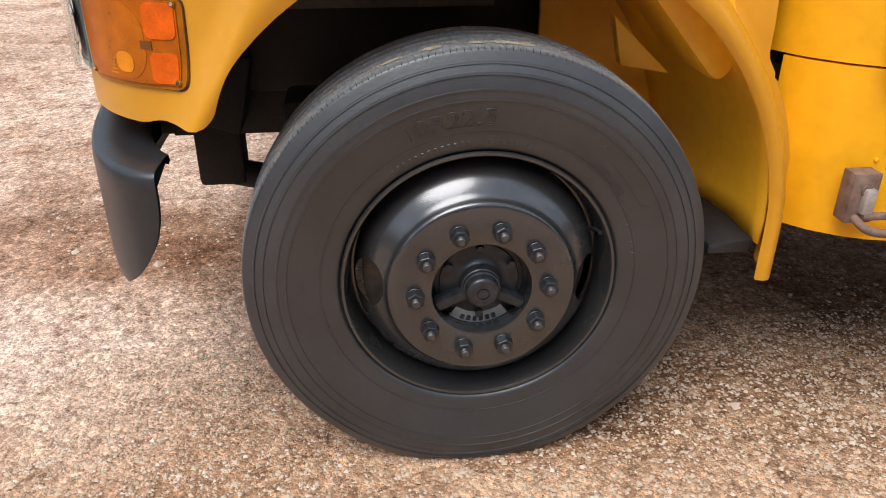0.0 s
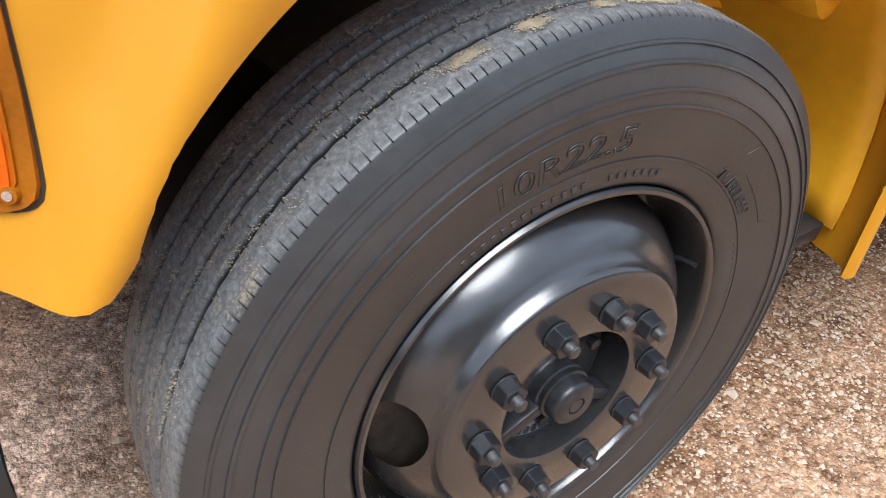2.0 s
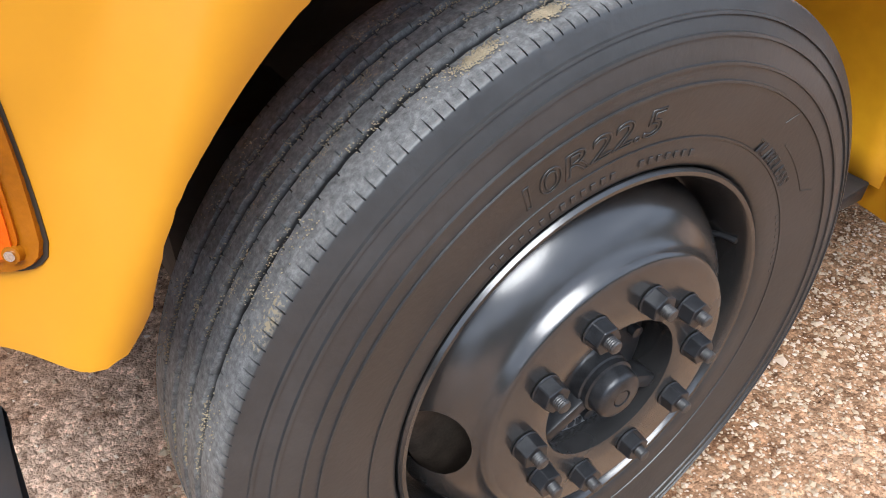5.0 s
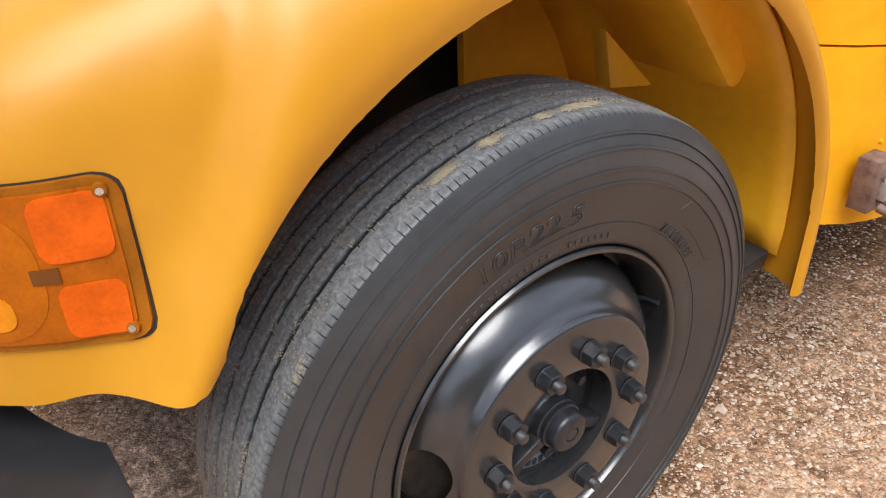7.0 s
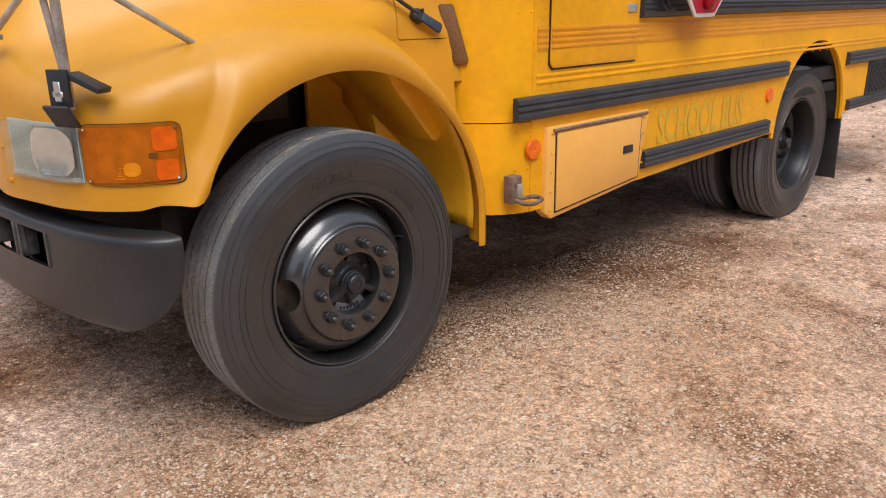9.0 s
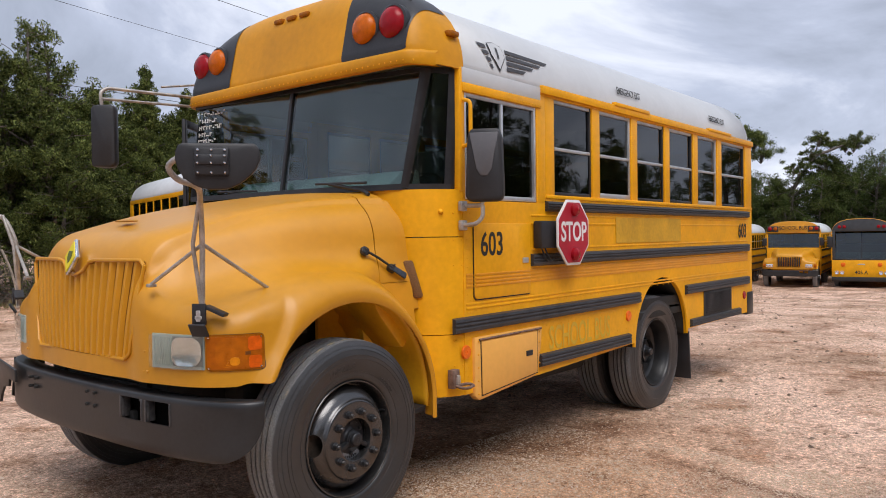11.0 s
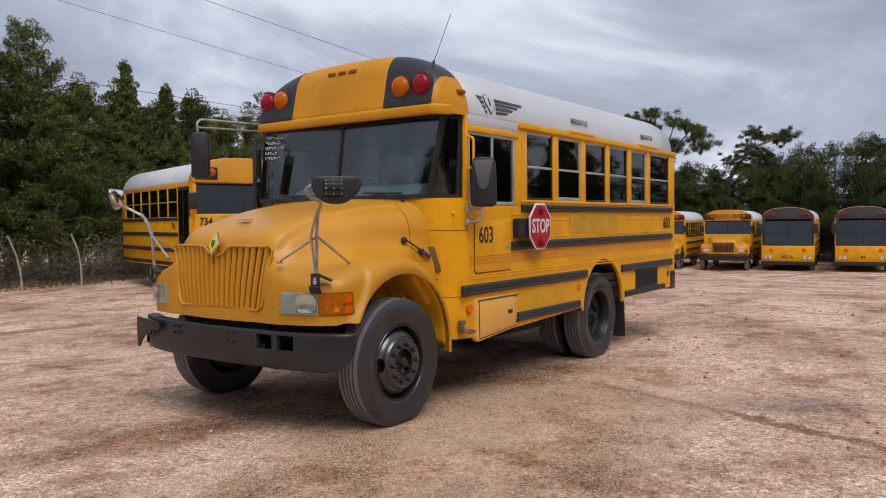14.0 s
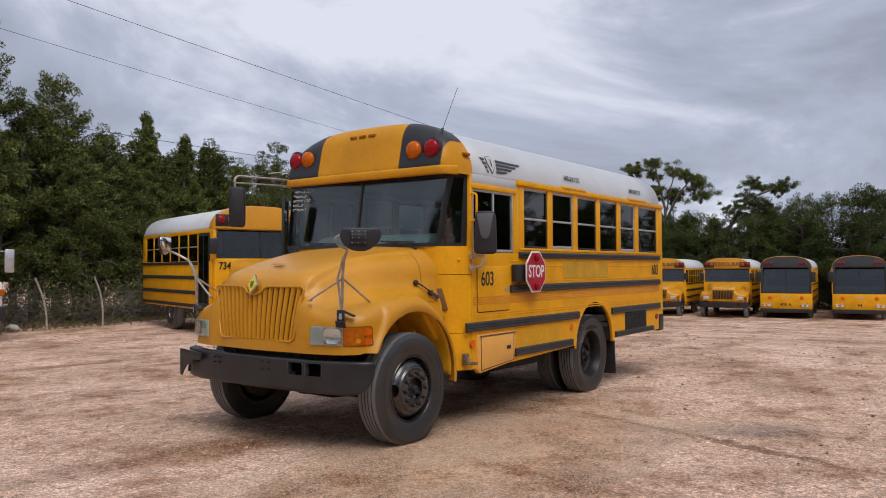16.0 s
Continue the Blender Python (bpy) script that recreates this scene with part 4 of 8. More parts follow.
SOCKET = mat("brown_bulb_socket", (0.16, 0.050, 0.003), 0.4)
for mir in (False, True):
    plan_patch("lamp_gasket", 0.0617, 0.2117, 0.9233, 1.0917, 0.0012, 0.02, RUSTLINE, bus, mir, 24, m=16, corner=0.02, arc=1.15)
    sg = plan_patch("turn_signal", 0.063, 0.211, 0.925, 1.090, 0.006, 0.03, AMBER3, bus, mir, 24, label="amber plastic turn signal lens", m=16, corner=0.02, arc=1.15)
    plan_patch("lens_panel", 0.0695, 0.208, 0.933, 1.082, 0.0085, 0.012, AMBER, sg, mir, 16, m=10, corner=0.012, arc=1.15)
    plan_patch("lens_bowl", 0.108, 0.186, 0.938, 1.076, 0.0092, 0.004, BOWL, sg, mir, 14, m=12, corner=0.055, arc=1.1)
    plan_patch("prism_panel", 0.0715, 0.106, 1.016, 1.079, 0.0105, 0.006, AMBER2, sg, mir, 8, m=6, corner=0.012, arc=0.9)
    plan_patch("prism_panel", 0.0715, 0.104, 0.936, 0.992, 0.0105, 0.006, AMBER2, sg, mir, 8, m=6, corner=0.012, arc=1.2)
    # glow round the bulb, painted on as brighter amber patches
    plan_patch("painted_glint", 0.126, 0.150, 0.950, 0.988, 0.0105, 0.003, GLINT, sg, mir, 8, m=8, corner=0.015, arc=1.0)
    for k in range(5):
        plan_patch("painted_glint", 0.150 + 0.002 * k, 0.163 - 0.003 * k, 0.944 + 0.007 * k, 0.9465 + 0.007 * k, 0.0105, 0.003, GLINT, sg, mir, 3, m=1)
    plan_patch("bulb_socket", 0.100, 0.113, 0.997, 1.012, 0.0105, 0.003, SOCKET, sg, mir, 3, m=3)
    for w, z in ((0.0725, 0.939), (0.0725, 1.077), (0.202, 0.939), (0.202, 1.077)):
        x, pw, z = skin_point(w, z)
        nn_ = Vector(sdf_normals(hood_sdf, np.array([(x, pw, z)]))[0])
        for nm, r_, d_, mt in (("screw_boss", 0.0075, 0.009, AMBER3), ("screw", 0.0045, 0.0105, CHROME)):
            bm = bmesh.new()
            bmesh.ops.create_cone(bm, cap_ends=True, segments=14, radius1=r_, radius2=r_ * 0.8, depth=0.008)
            bmesh.ops.transform(bm, matrix=Matrix.Translation(Vector((x, pw, z)) + nn_ * (d_ - 0.002)) @ nn_.to_track_quat("Z", "Y").to_matrix().to_4x4(), verts=bm.verts[:])
            if mir:
                bmesh.ops.transform(bm, matrix=Matrix.Translation((0, 2 * CY, 0)) @ Matrix.Diagonal((1, -1, 1, 1)), verts=bm.verts[:])
                bmesh.ops.reverse_faces(bm, faces=bm.faces[:])
            part(nm, bm, mt, sg)
    hl = plan_patch("headlamp", 0.215, 0.502, 0.932, 1.09, 0.006, 0.03, BEZEL, bus, mir, label="clear rectangular headlamp with ribbed bezel")
    for k in range(11):
        w = 0.374 + k * 0.0112
        plan_patch("bezel_rib", w, w + 0.005, 0.948, 1.076, 0.0088, 0.01, BEZEL, hl, mir, 1, m=6)
    plan_patch("bezel_floor", 0.222, 0.496, 0.934, 0.946, 0.012, 0.012, BEZEL, hl, mir)
    plan_patch("lamp_recess", 0.219, 0.369, 0.945, 1.082, 0.0095, 0.006, LAMPSIDE, hl, mir)
    rf = plan_patch("reflector", 0.222, 0.362, 0.950, 1.079, 0.025, 0.003, HEADLAMP, hl, mir, 16, m=16, corner=0.045, arc=1.15)
    # hollow the reflector towards its middle
    mid_ = sum((q.co for q in rf.data.vertices), Vector()) / len(rf.data.vertices)
    inw = Vector((0.80, 0.60 if not mir else -0.60, 0.0))
    for q in rf.data.vertices:
        q.co += inw * 0.013 * max(0.0, 1 - (q.co - mid_).length_squared / 0.075 ** 2)
    plan_patch("lens_cover", 0.217, 0.500, 0.934, 1.088, 0.030, 0.004, LENSGLASS, hl, mir)

# bumper
def bumper():
    v, f = [], []
    n = 150
    sec = [(0.090, 0.778), (0.085, 0.792), (0.06, 0.797), (-0.012, 0.800), (-0.022, 0.797), (-0.028, 0.788), (-0.030, 0.77)]
    sec += [(-0.030 + 0.0 * k, 0.77 - 0.0128 * k) for k in range(1, 17)]
    sec += [(-0.028, 0.542), (-0.022, 0.526), (-0.008, 0.517), (0.0, 0.521), (-0.012, 0.548)] + [(-0.013 - 0.0002 * k, 0.562 + 0.0128 * k) for k in range(16)] + [(-0.016, 0.77), (0.06, 0.785), (0.080, 0.774)]
    P = []
    for i in range(n + 1):
        a = math.pi / 2 * (-1 + 2 * i / n)
        P.append((-0.575 - 0.270 * abs(math.cos(a)) ** 0.8, CY + 1.205 * math.copysign(abs(math.sin(a)) ** 0.8, a)))
    for i, (x, y) in enumerate(P):
        (xa, ya), (xb, yb) = P[max(i - 1, 0)], P[min(i + 1, n)]
        ln = math.hypot(xb - xa, yb - ya)
        nx, ny = -(yb - ya) / ln, (xb - xa) / ln
        for a, z in sec:
            v.append((x - nx * a, y - ny * a, z))
    m = len(sec)
    for i in range(n):
        for j in range(m):
            f.append((i * m + j, i * m + (j + 1) % m, (i + 1) * m + (j + 1) % m, (i + 1) * m + j))
    return np.array(v), np.array(f)


bv, bq = bumper()
bt = tris(bq)
for yc in (0.675, 0.470):
    bv, bt = clip(bv, bt, lambda x, y, z: np.maximum((((y - yc) / 0.090) ** 6 + ((z - 0.718) / 0.058) ** 6) - 1, x + 0.75))
bv, bt = clip(bv, bt, lambda x, y, z: np.maximum(-0.612 - 0.115 * np.clip((0.765 - z) / 0.23, 0, 2) ** 2.4 - x, 1.0 - np.abs(y - CY)))
bump_end = prism([(-0.74, 0.80), (-0.56, 0.76), (-0.56, 0.71), (-0.62, 0.67), (-0.66, 0.60), (-0.72, 0.545), (-0.76, 0.56)], "y", 2.315, 2.335, 0.004)
bump_ob = pydata("bumper", bv, bt, BUMPER, bus, "black steel front bumper with tow openings", smooth=50)
part("end_plate", bump_end, BUMPER, bump_ob, "bent black end plate")
bm = prism([(0.0, 0.772), (0.43, 0.79), (0.425, 0.53), (0.395, 0.525), (0.36, 0.575), (0.29, 0.635), (0.16, 0.655), (0.15, 0.70), (0.0, 0.70)], "x", -0.008, 0.008, 0.003)
bmesh.ops.transform(bm, matrix=Matrix.Translation((-0.872, 1.965, 0)) @ Matrix.Rotation(radians(-9), 4, "Z"), verts=bm.verts[:])
part("tow_plate", bm, BUMPER, bump_ob, "bent black plate at the bumper's end")
for yc in (0.675, 0.470):
    for yy in (-0.087, 0.087):
        bx = -0.60 - 0.275 * max(0, 1 - (abs(CY - yc - yy) / 1.235) ** 2.5) ** 0.4
        box("opening_edge", (bx - 0.003, yc + yy - 0.004, 0.666), (bx + 0.05, yc + yy + 0.004, 0.770), EDGE, bump_ob, 0.002)
    # added black plate that stands for the darkness inside the opening
    box("opening_shade", (-0.795, yc - 0.12, 0.62), (-0.785, yc + 0.12, 0.776), HOLE, bump_ob, 0.003)
for y, z in ((1.76, 0.755), (1.69, 0.755), (1.76, 0.705), (1.69, 0.705), (1.08, 0.69), (1.0, 0.69), (1.08, 0.755), (1.0, 0.755)):
    box("bolt", (-0.886, y - 0.008, z - 0.008), (-0.860, y + 0.008, z + 0.008), CHASSIS, bump_ob, 0.003)

# wheels
left_wheel = wheel(bus, 0.0, 0.016, -1)
wheel(bus, 0.0, 2.384, 1)
for y, o in ((0.02, -1), (2.38, 1)):
    wheel(bus, 3.74, y, o, front=False, z=0.463)
for y in (0.60, 1.80):
    w = sub("inner_wheel", RIM_FRONT, bus, pose(3.74, y + (0.04 if y < 1 else -0.04), 0.463, 0, 0, 180 if y < 1 else 0), "black inner dual wheel")
    sub("tyre", TYRE_ME, w)

DRUM = mat("dark_brown_brake_drum", (0.10, 0.078, 0.062), 0.45, metal=0.3, var=0.3, scale=30)
for x in (0.0, 3.74):
    for y, o in ((0.125 if x < 1 else 0.25, 1), (2.275 if x < 1 else 2.15, -1)):
        v, q = lathe([(0.12, 0.0), (0.235, 0.0), (0.252, 0.012), (0.252, 0.16), (0.12, 0.17)], 40)
        me = simple_mesh("brake_drum", v * np.array([1, o, 1]), q)
        me.materials.append(DRUM)
        sub("brake_drum", me, bus, pose(x, y, 0.487 if x < 1 else 0.463), "dark brake drum")
# underbody
for y in (0.72, 1.6):
    box("frame_rail", (-0.75, y, 0.62), (6.0, y + 0.08, 0.86), CHASSIS, bus)
tube("front_axle", [(0, 0.25, 0.48), (0, 0.45, 0.40), (0, 1.95, 0.40), (0, 2.15, 0.48)], 0.055, CHASSIS, bus)
tube("rear_axle", [(3.74, 0.3, 0.463), (3.74, 2.1, 0.463)], 0.09, CHASSIS, bus)
box("engine", (-0.55, 0.62, 0.75), (0.5, 1.78, 1.32), CHASSIS, bus, 0.05)
box("floor_pan", (0.95, 0.05, 0.78), (XR - 0.05, 2.35, 0.84), CHASSIS, bus)
box("cab_floor", (0.95, 0.05, 0.86), (XR - 0.05, 2.35, 0.95), CHASSIS, bus)



# ---- wheel wells ----
def well(mirror):
    Y = (lambda w: 2 * CY - w) if mirror else (lambda w: w)
    # liner: a curved sheet behind and over the tyre
    prof = [(0.628, 0.54), (0.632, 0.60)] + [(0.63 * math.cos(a), 0.60 + 0.63 * math.sin(a)) for a in [radians(k) for k in range(6, 73, 6)]]
    v, f = [], []
    cols = (0.075, 0.12, 0.2, 0.3, 0.4, 0.5, 0.58)
    for x, z in prof:
        for i, w in enumerate(cols):
            v.append((x - 0.09 * (max(0, w - 0.2) / 0.38) ** 1.5 * (1 if z < 1.05 else 0.4), Y(w), z))
    n = len(cols)
    for i in range(len(prof) - 1):
        for j in range(n - 1):
            a = i * n + j
            f.append((a, a + 1, a + n + 1, a + n))
    liner = shell("wheel_well_liner", np.array(v), np.array(f), WELL, bus, "yellow painted wheel well liner, scuffed", thick=0.006)
    # stiffening bulge in the liner
    bm = prism([(0.27, 1.18), (0.31, 1.10), (0.49, 0.895), (0.515, 0.88), (0.54, 0.90), (0.555, 0.97), (0.50, 1.12), (0.40, 1.20)], "y", min(Y(0.16), Y(0.40)), max(Y(0.16), Y(0.40)), 0.018)
    part("liner_bulge", bm, WELL, liner)
    bm = prism([(0.32, 1.0), (0.462, 0.868), (0.345, 0.89)], "y", min(Y(0.30), Y(0.335)), max(Y(0.30), Y(0.335)), 0.003)
    part("gusset", bm, WELL, liner)
    a, b = sorted((Y(0.58), Y(0.56)))
    part("well_side", prism([(0.218, 0.78), (0.45, 0.70), (0.6, 0.55), (0.62, 0.55), (0.62, 1.25), (0.218, 1.25)], "y", a, b), WELL, bus)
    a, b = sorted((Y(0.52), Y(0.50)))
    side = part("engine_shield", prism([(-0.50, 0.99), (0.09, 0.99), (0.09, 1.30), (-0.50, 1.30)], "y", a, b), mat("grey_shield", (0.10, 0.095, 0.09), 0.6, var=0.3), bus, "grey dusty engine shield")
    for x in (-0.17, -0.08):
        v, q = lathe([(0.001, -0.016), (0.010, -0.016), (0.012, -0.01), (0.018, -0.008), (0.02, 0.0)], 12)
        me = simple_mesh("bolt", v, q)
        me.materials.append(RUST)
        sub("bolt", me, side, pose(x, Y(0.498) , 1.055, 0, 0, 180 if mirror else 0))
    a, b = sorted((Y(0.09), Y(0.42)))
    part("rubber_edge", prism([(0.52, 0.512), (0.615, 0.512), (0.622, 0.545), (0.52, 0.535)], "y", a, b, 0.004), PLASTIC, bus, "worn black rubber flap edge")


well(False)
well(True)
box("cowl_filler", (0.50, 0.32, 0.95), (0.64, 2.08, 1.44), YELLOW2, bus, 0.02)
# parts in the dark behind the bumper
box("cross_member", (-0.74, 0.75, 0.62), (-0.68, 1.65, 0.80), CHASSIS, bus, 0.01)
for y in (0.32, 1.98):
    yb = y + (0.45 if y < 1 else -0.45)
    box("bumper_bracket", (-0.82, yb - 0.04, 0.62), (-0.38, yb + 0.04, 0.69), CHASSIS, bus, 0.012)
    ys = y + (0.44 if y < 1 else -0.44)
    box("spring_hanger", (-0.70, ys - 0.05, 0.47), (-0.57, ys + 0.05, 0.82), CHASSIS, bus, 0.015)
    tube("leaf_spring", [(-0.62, ys, 0.50), (-0.3, ys, 0.42), (0.0, ys, 0.40), (0.3, ys, 0.42), (0.62, ys, 0.52)], 0.04, CHASSIS, bus)
# added black block that stands for the shade under the nose
part("dark_filler", prism([(-0.73, 0.72), (-0.55, 0.66), (-0.50, 0.86), (-0.72, 0.90)], "y", 0.58, 1.82, 0.01), CHASSIS, bus)
box("steering_box", (-0.42, 0.40, 0.56), (-0.20, 0.56, 0.80), CHASSIS, bus, 0.02)
box("fuel_tank", (1.75, 0.30, 0.42), (2.9, 0.85, 0.72), CHASSIS, bus, 0.05)
tube("drive_shaft", [(0.6, 1.2, 0.65), (3.5, 1.2, 0.52)], 0.05, CHASSIS, bus)
for y in (0.03, 1.92):
    part("mud_flap", prism([(4.40, 0.58), (4.43, 0.58), (4.47, 0.12), (4.45, 0.12)], "y", y, y + 0.45, 0.003), PLASTIC, bus, "black rubber mud flap")
v, f = [], []
for i in range(25):
    a = math.pi * i / 24
    for y in (0.03, 0.72):
        v.append((3.755 + 0.575 * math.cos(a), y, 0.575 + 0.575 * math.sin(a)))
f = [(2 * i, 2 * i + 1, 2 * i + 3, 2 * i + 2) for i in range(24)]
for dy in (0.0, 1.65):
    shell("rear_wheel_well", np.array([(x, y + dy, z) for x, y, z in v]), np.array(f), CHASSIS, bus, thick=0.01)
for dy, d in ((-0.012, 0.05), (2.362, 0.05)):
    tube("arch_edge", [(3.755 + 0.566 * math.cos(math.pi * i / 30), 0.014 if dy < 1 else 2.386, 0.58 + 0.566 * math.sin(math.pi * i / 30)) for i in range(31)], 0.014, YELLOW2, bus, "rolled yellow wheel arch edge")

# hub casting: ribs and pads inside the wheel's middle, with raised marks
for a in (-28, 205):
    c, s = math.cos(radians(a)), math.sin(radians(a))
    bm = bmesh.new()
    put_box(bm, (0.036, 0.022, -0.011), (0.106, 0.062, 0.011), 0.005)
    bmesh.ops.transform(bm, matrix=Matrix.Rotation(-radians(a), 4, "Y"), verts=bm.verts[:])
    part("hub_rib", bm, NUT, left_wheel)
for a in (30, 150, 270, 90, 210, 330):
    v, q = lathe([(0.009, 0.0), (0.009, -0.012), (0.005, -0.013), (0.0005, -0.013)], 10)
    me = simple_mesh("cap_screw", v, q)
    me.materials.append(NUT)
    sub("cap_screw", me, left_wheel, pose(0.079 * math.cos(radians(a)), 0.056, 0.079 * math.sin(radians(a))))
bm = bmesh.new()
for k in range(6):
    a = radians(-112 + 8.5 * k)
    put_box(bm, (-0.0045, 0.052, -0.006), (0.0045, 0.058, 0.006), 0.001, 1, Matrix.Rotation(-(a + math.pi / 2), 4, "Y") @ Matrix.Translation((0, 0, -0.096)))
part("casting_marks", bm, NUT, left_wheel)
CAST = mat("grey_hub_casting", (0.24, 0.245, 0.26), 0.4, metal=0.3, var=0.2, scale=40, bump=0.0006, bscale=120)
bm = bmesh.new()
ring = []
for k in range(13):
    a = radians(-128 + 76 * k / 12)
    ring.append([bm.verts.new((r_ * math.cos(a), y_, r_ * math.sin(a))) for r_, y_ in ((0.074, 0.070), (0.074, 0.058), (0.086, 0.055), (0.106, 0.0545), (0.106, 0.070))])
for p, q in zip(ring, ring[1:]):
    for i in range(4):
        bm.faces.new((p[i], p[i + 1], q[i + 1], q[i]))
bmesh.ops.recalc_face_normals(bm, faces=bm.faces[:])
part("hub_casting", bm, CAST, left_wheel, "bare grey casting inside the hub")
tube("valve_stem", [(0.250, 0.11, 0.09), (0.262, 0.085, 0.095), (0.2645, 0.062, 0.097)], 0.0045, NUT, left_wheel)

# moulded words on the left front tyre; its face turns to y-
def tyre_words(text, height, radius, angle, depth, y):
    ob = words("moulded_lettering", text, height, SIDE @ Matrix.Rotation(-radians(angle), 4, "Z"), RUBBER, left_wheel, depth, bend=radius, squeeze=1.2, outline=depth)
    pr = [q for q in tyre_profile()[:11]]
    for q in ob.data.vertices:
        r = math.hypot(q.co.x, q.co.z)
        q.co.y += float(np.interp(r, [p[0] for p in pr], [p[1] for p in pr])) - 0.0004
    return ob


tyre_words("10R22.5", 0.035, 0.373, -11, 0.0011, 0)
tyre_words("TUBELESS", 0.017, 0.350, 46, 0.0007, 0)
def tyre_arc(r, a0, a1, y0, y1=None):
    pts = []
    for i in range(17):
        a = radians(a0 + (a1 - a0) * i / 16)
        pts.append((r * math.sin(a), y0, r * math.cos(a)))
    return pts


tube("moulded_line", [(0.388 * math.sin(radians(38)), 0.0275, 0.388 * math.cos(radians(38)))] + tyre_arc(0.412, 40, 66, 0.0245), 0.0011, RUBBER, left_wheel, sides=5)
tube("moulded_line", tyre_arc(0.372, 44, 62, 0.0305) + [(0.388 * math.sin(radians(64)), 0.0275, 0.388 * math.cos(radians(64)))], 0.0011, RUBBER, left_wheel, sides=5)
bm = bmesh.new()
put_box(bm, (-0.0032, 0.0385, -0.0042), (0.0032, 0.0400, 0.0042), 0.0005, 1)
MARK_ME = bpy.data.meshes.new("moulded_mark")
bm.to_mesh(MARK_ME)
bm.free()
MARK_ME.materials.append(RUBBER)
for a0, n, r in ((-34, 13, 0.322), (2, 7, 0.322), (66, 9, 0.336), (97, 6, 0.345)):
    for k in range(n):
        sub("moulded_mark", MARK_ME, left_wheel, Matrix.Rotation(radians(a0 + k * 2.4), 4, "Y") @ Matrix.Translation((0, 0, r)))

# ---- details on the left side ----
comp = part("luggage_hatch", prism([(0.955, 0.905), (1.71, 0.905), (1.70, 0.80), (1.655, 0.60), (1.60, 0.575), (0.995, 0.52), (0.955, 0.55)], "y", -0.022, 0.03, 0.006), FADED, bus, "raised faded yellow luggage hatch")
part("hatch_door", prism([(1.015, 0.878), (1.64, 0.878), (1.637, 0.60), (1.02, 0.55)], "y", -0.030, -0.019, 0.004), FADED, comp, "faded peach-yellow hatch door")
box("hatch_latch", (1.50, -0.036, 0.725), (1.575, -0.026, 0.76), PLASTIC, comp, 0.004)
tube("hatch_gap", [(1.010, -0.0235, 0.880), (1.015, -0.0235, 0.545), (1.642, -0.0235, 0.597), (1.645, -0.0235, 0.880)], 0.0035, CHASSIS, comp)
tube("hatch_hinge", [(0.99, -0.027, 0.890), (1.69, -0.027, 0.892)], 0.007, RUST, comp)
bm = bmesh.new()
bmesh.ops.create_icosphere(bm, subdivisions=1, radius=0.006)
RIVET_ME = bpy.data.meshes.new("rivet")
bm.to_mesh(RIVET_ME)
bm.free()
RIVET_ME.materials.append(YELLOW2)
for x, z in [(0.985, 0.56 + 0.08 * k) for k in range(5)] + [(1.67, 0.66 + 0.07 * k) for k in range(4)]:
    sub("rivet", RIVET_ME, comp, pose(x, -0.024, z))
door = part("driver_panel", prism([(0.975, 1.60), (1.595, 1.60), (1.595, 1.145), (1.57, 1.135), (0.995, 1.135), (0.975, 1.16)], "y", -0.008, 0.004, 0.003), YELLOW2, bus, "yellow access panel below the driver's window")
tube("panel_gap", [(0.972, -0.004, 1.60), (0.972, -0.004, 1.15), (0.99, -0.004, 1.132), (1.585, -0.004, 1.132)], 0.0035, CHASSIS, bus)
box("panel_lock", (1.50, -0.016, 1.34), (1.565, -0.006, 1.375), ALU, door, 0.003)
for z in (1.285, 1.262, 1.24, 1.218):
    box("panel_bead", (0.98, -0.012, z - 0.007), (1.59, -0.007, z + 0.007), FRESH, door, 0.002)
words("fleet_number", "603", 0.148, Matrix.Translation((1.160, -0.0095, 1.464)) @ SIDE, INK, bus, 0.0008, 0.003, 0.80, "black painted fleet number")
words("fleet_number", "603", 0.155, Matrix.Translation((5.87, -0.006, 1.535)) @ SIDE, INK, bus, 0.0008, 0.0035, 0.82, "black painted fleet number")
words("faded_lettering", "SCHOOL BUS", 0.165, Matrix.Translation((2.285, -0.0025, 0.795)) @ SIDE, GHOST, bus, 0.0001, 0.004, 0.66, "ghost of removed school bus lettering")
part("repainted_patch", prism([(2.85, 1.655), (4.15, 1.655), (4.15, 1.45), (2.85, 1.45)], "y", -0.0055, -0.002), mat("greenish_yellow_patch", (0.66, 0.36, 0.02), 0.35, var=0.15, scale=4), bus, "greenish yellow repainted patch")

# reflectors and marker lamps
def disc_lamp(x, z, r, material, label):
    v, q = lathe([(r, 0.0), (r, -0.008), (r * 0.92, -0.013), (r * 0.2, -0.014), (r * 0.16, -0.010), (0.0005, -0.010)], 28)
    me = simple_mesh("side_reflector", v, q)
    me.materials.append(material)
    sub("side_reflector", me, bus, pose(x, 0.0, z), label)


disc_lamp(0.887, 0.826, 0.042, ORANGE, "round orange side reflector")
disc_lamp(3.06, 0.851, 0.042, ORANGE, "round orange side reflector")
disc_lamp(5.92, 0.83, 0.042, RED, "round red side reflector")
# tow hook and rusty bracket under the cowl
brk = box("hinge_bracket", (0.752, -0.014, 0.625), (0.812, 0.03, 0.735), RUST, bus, 0.004, "rusty bracket with a loop")
tube("bracket_bolt", [(0.782, -0.02, 0.70), (0.782, 0.0, 0.70)], 0.012, RUST, brk)
box("bracket_arm", (0.775, -0.03, 0.65), (0.80, -0.012, 0.705), STEEL, brk, 0.004)
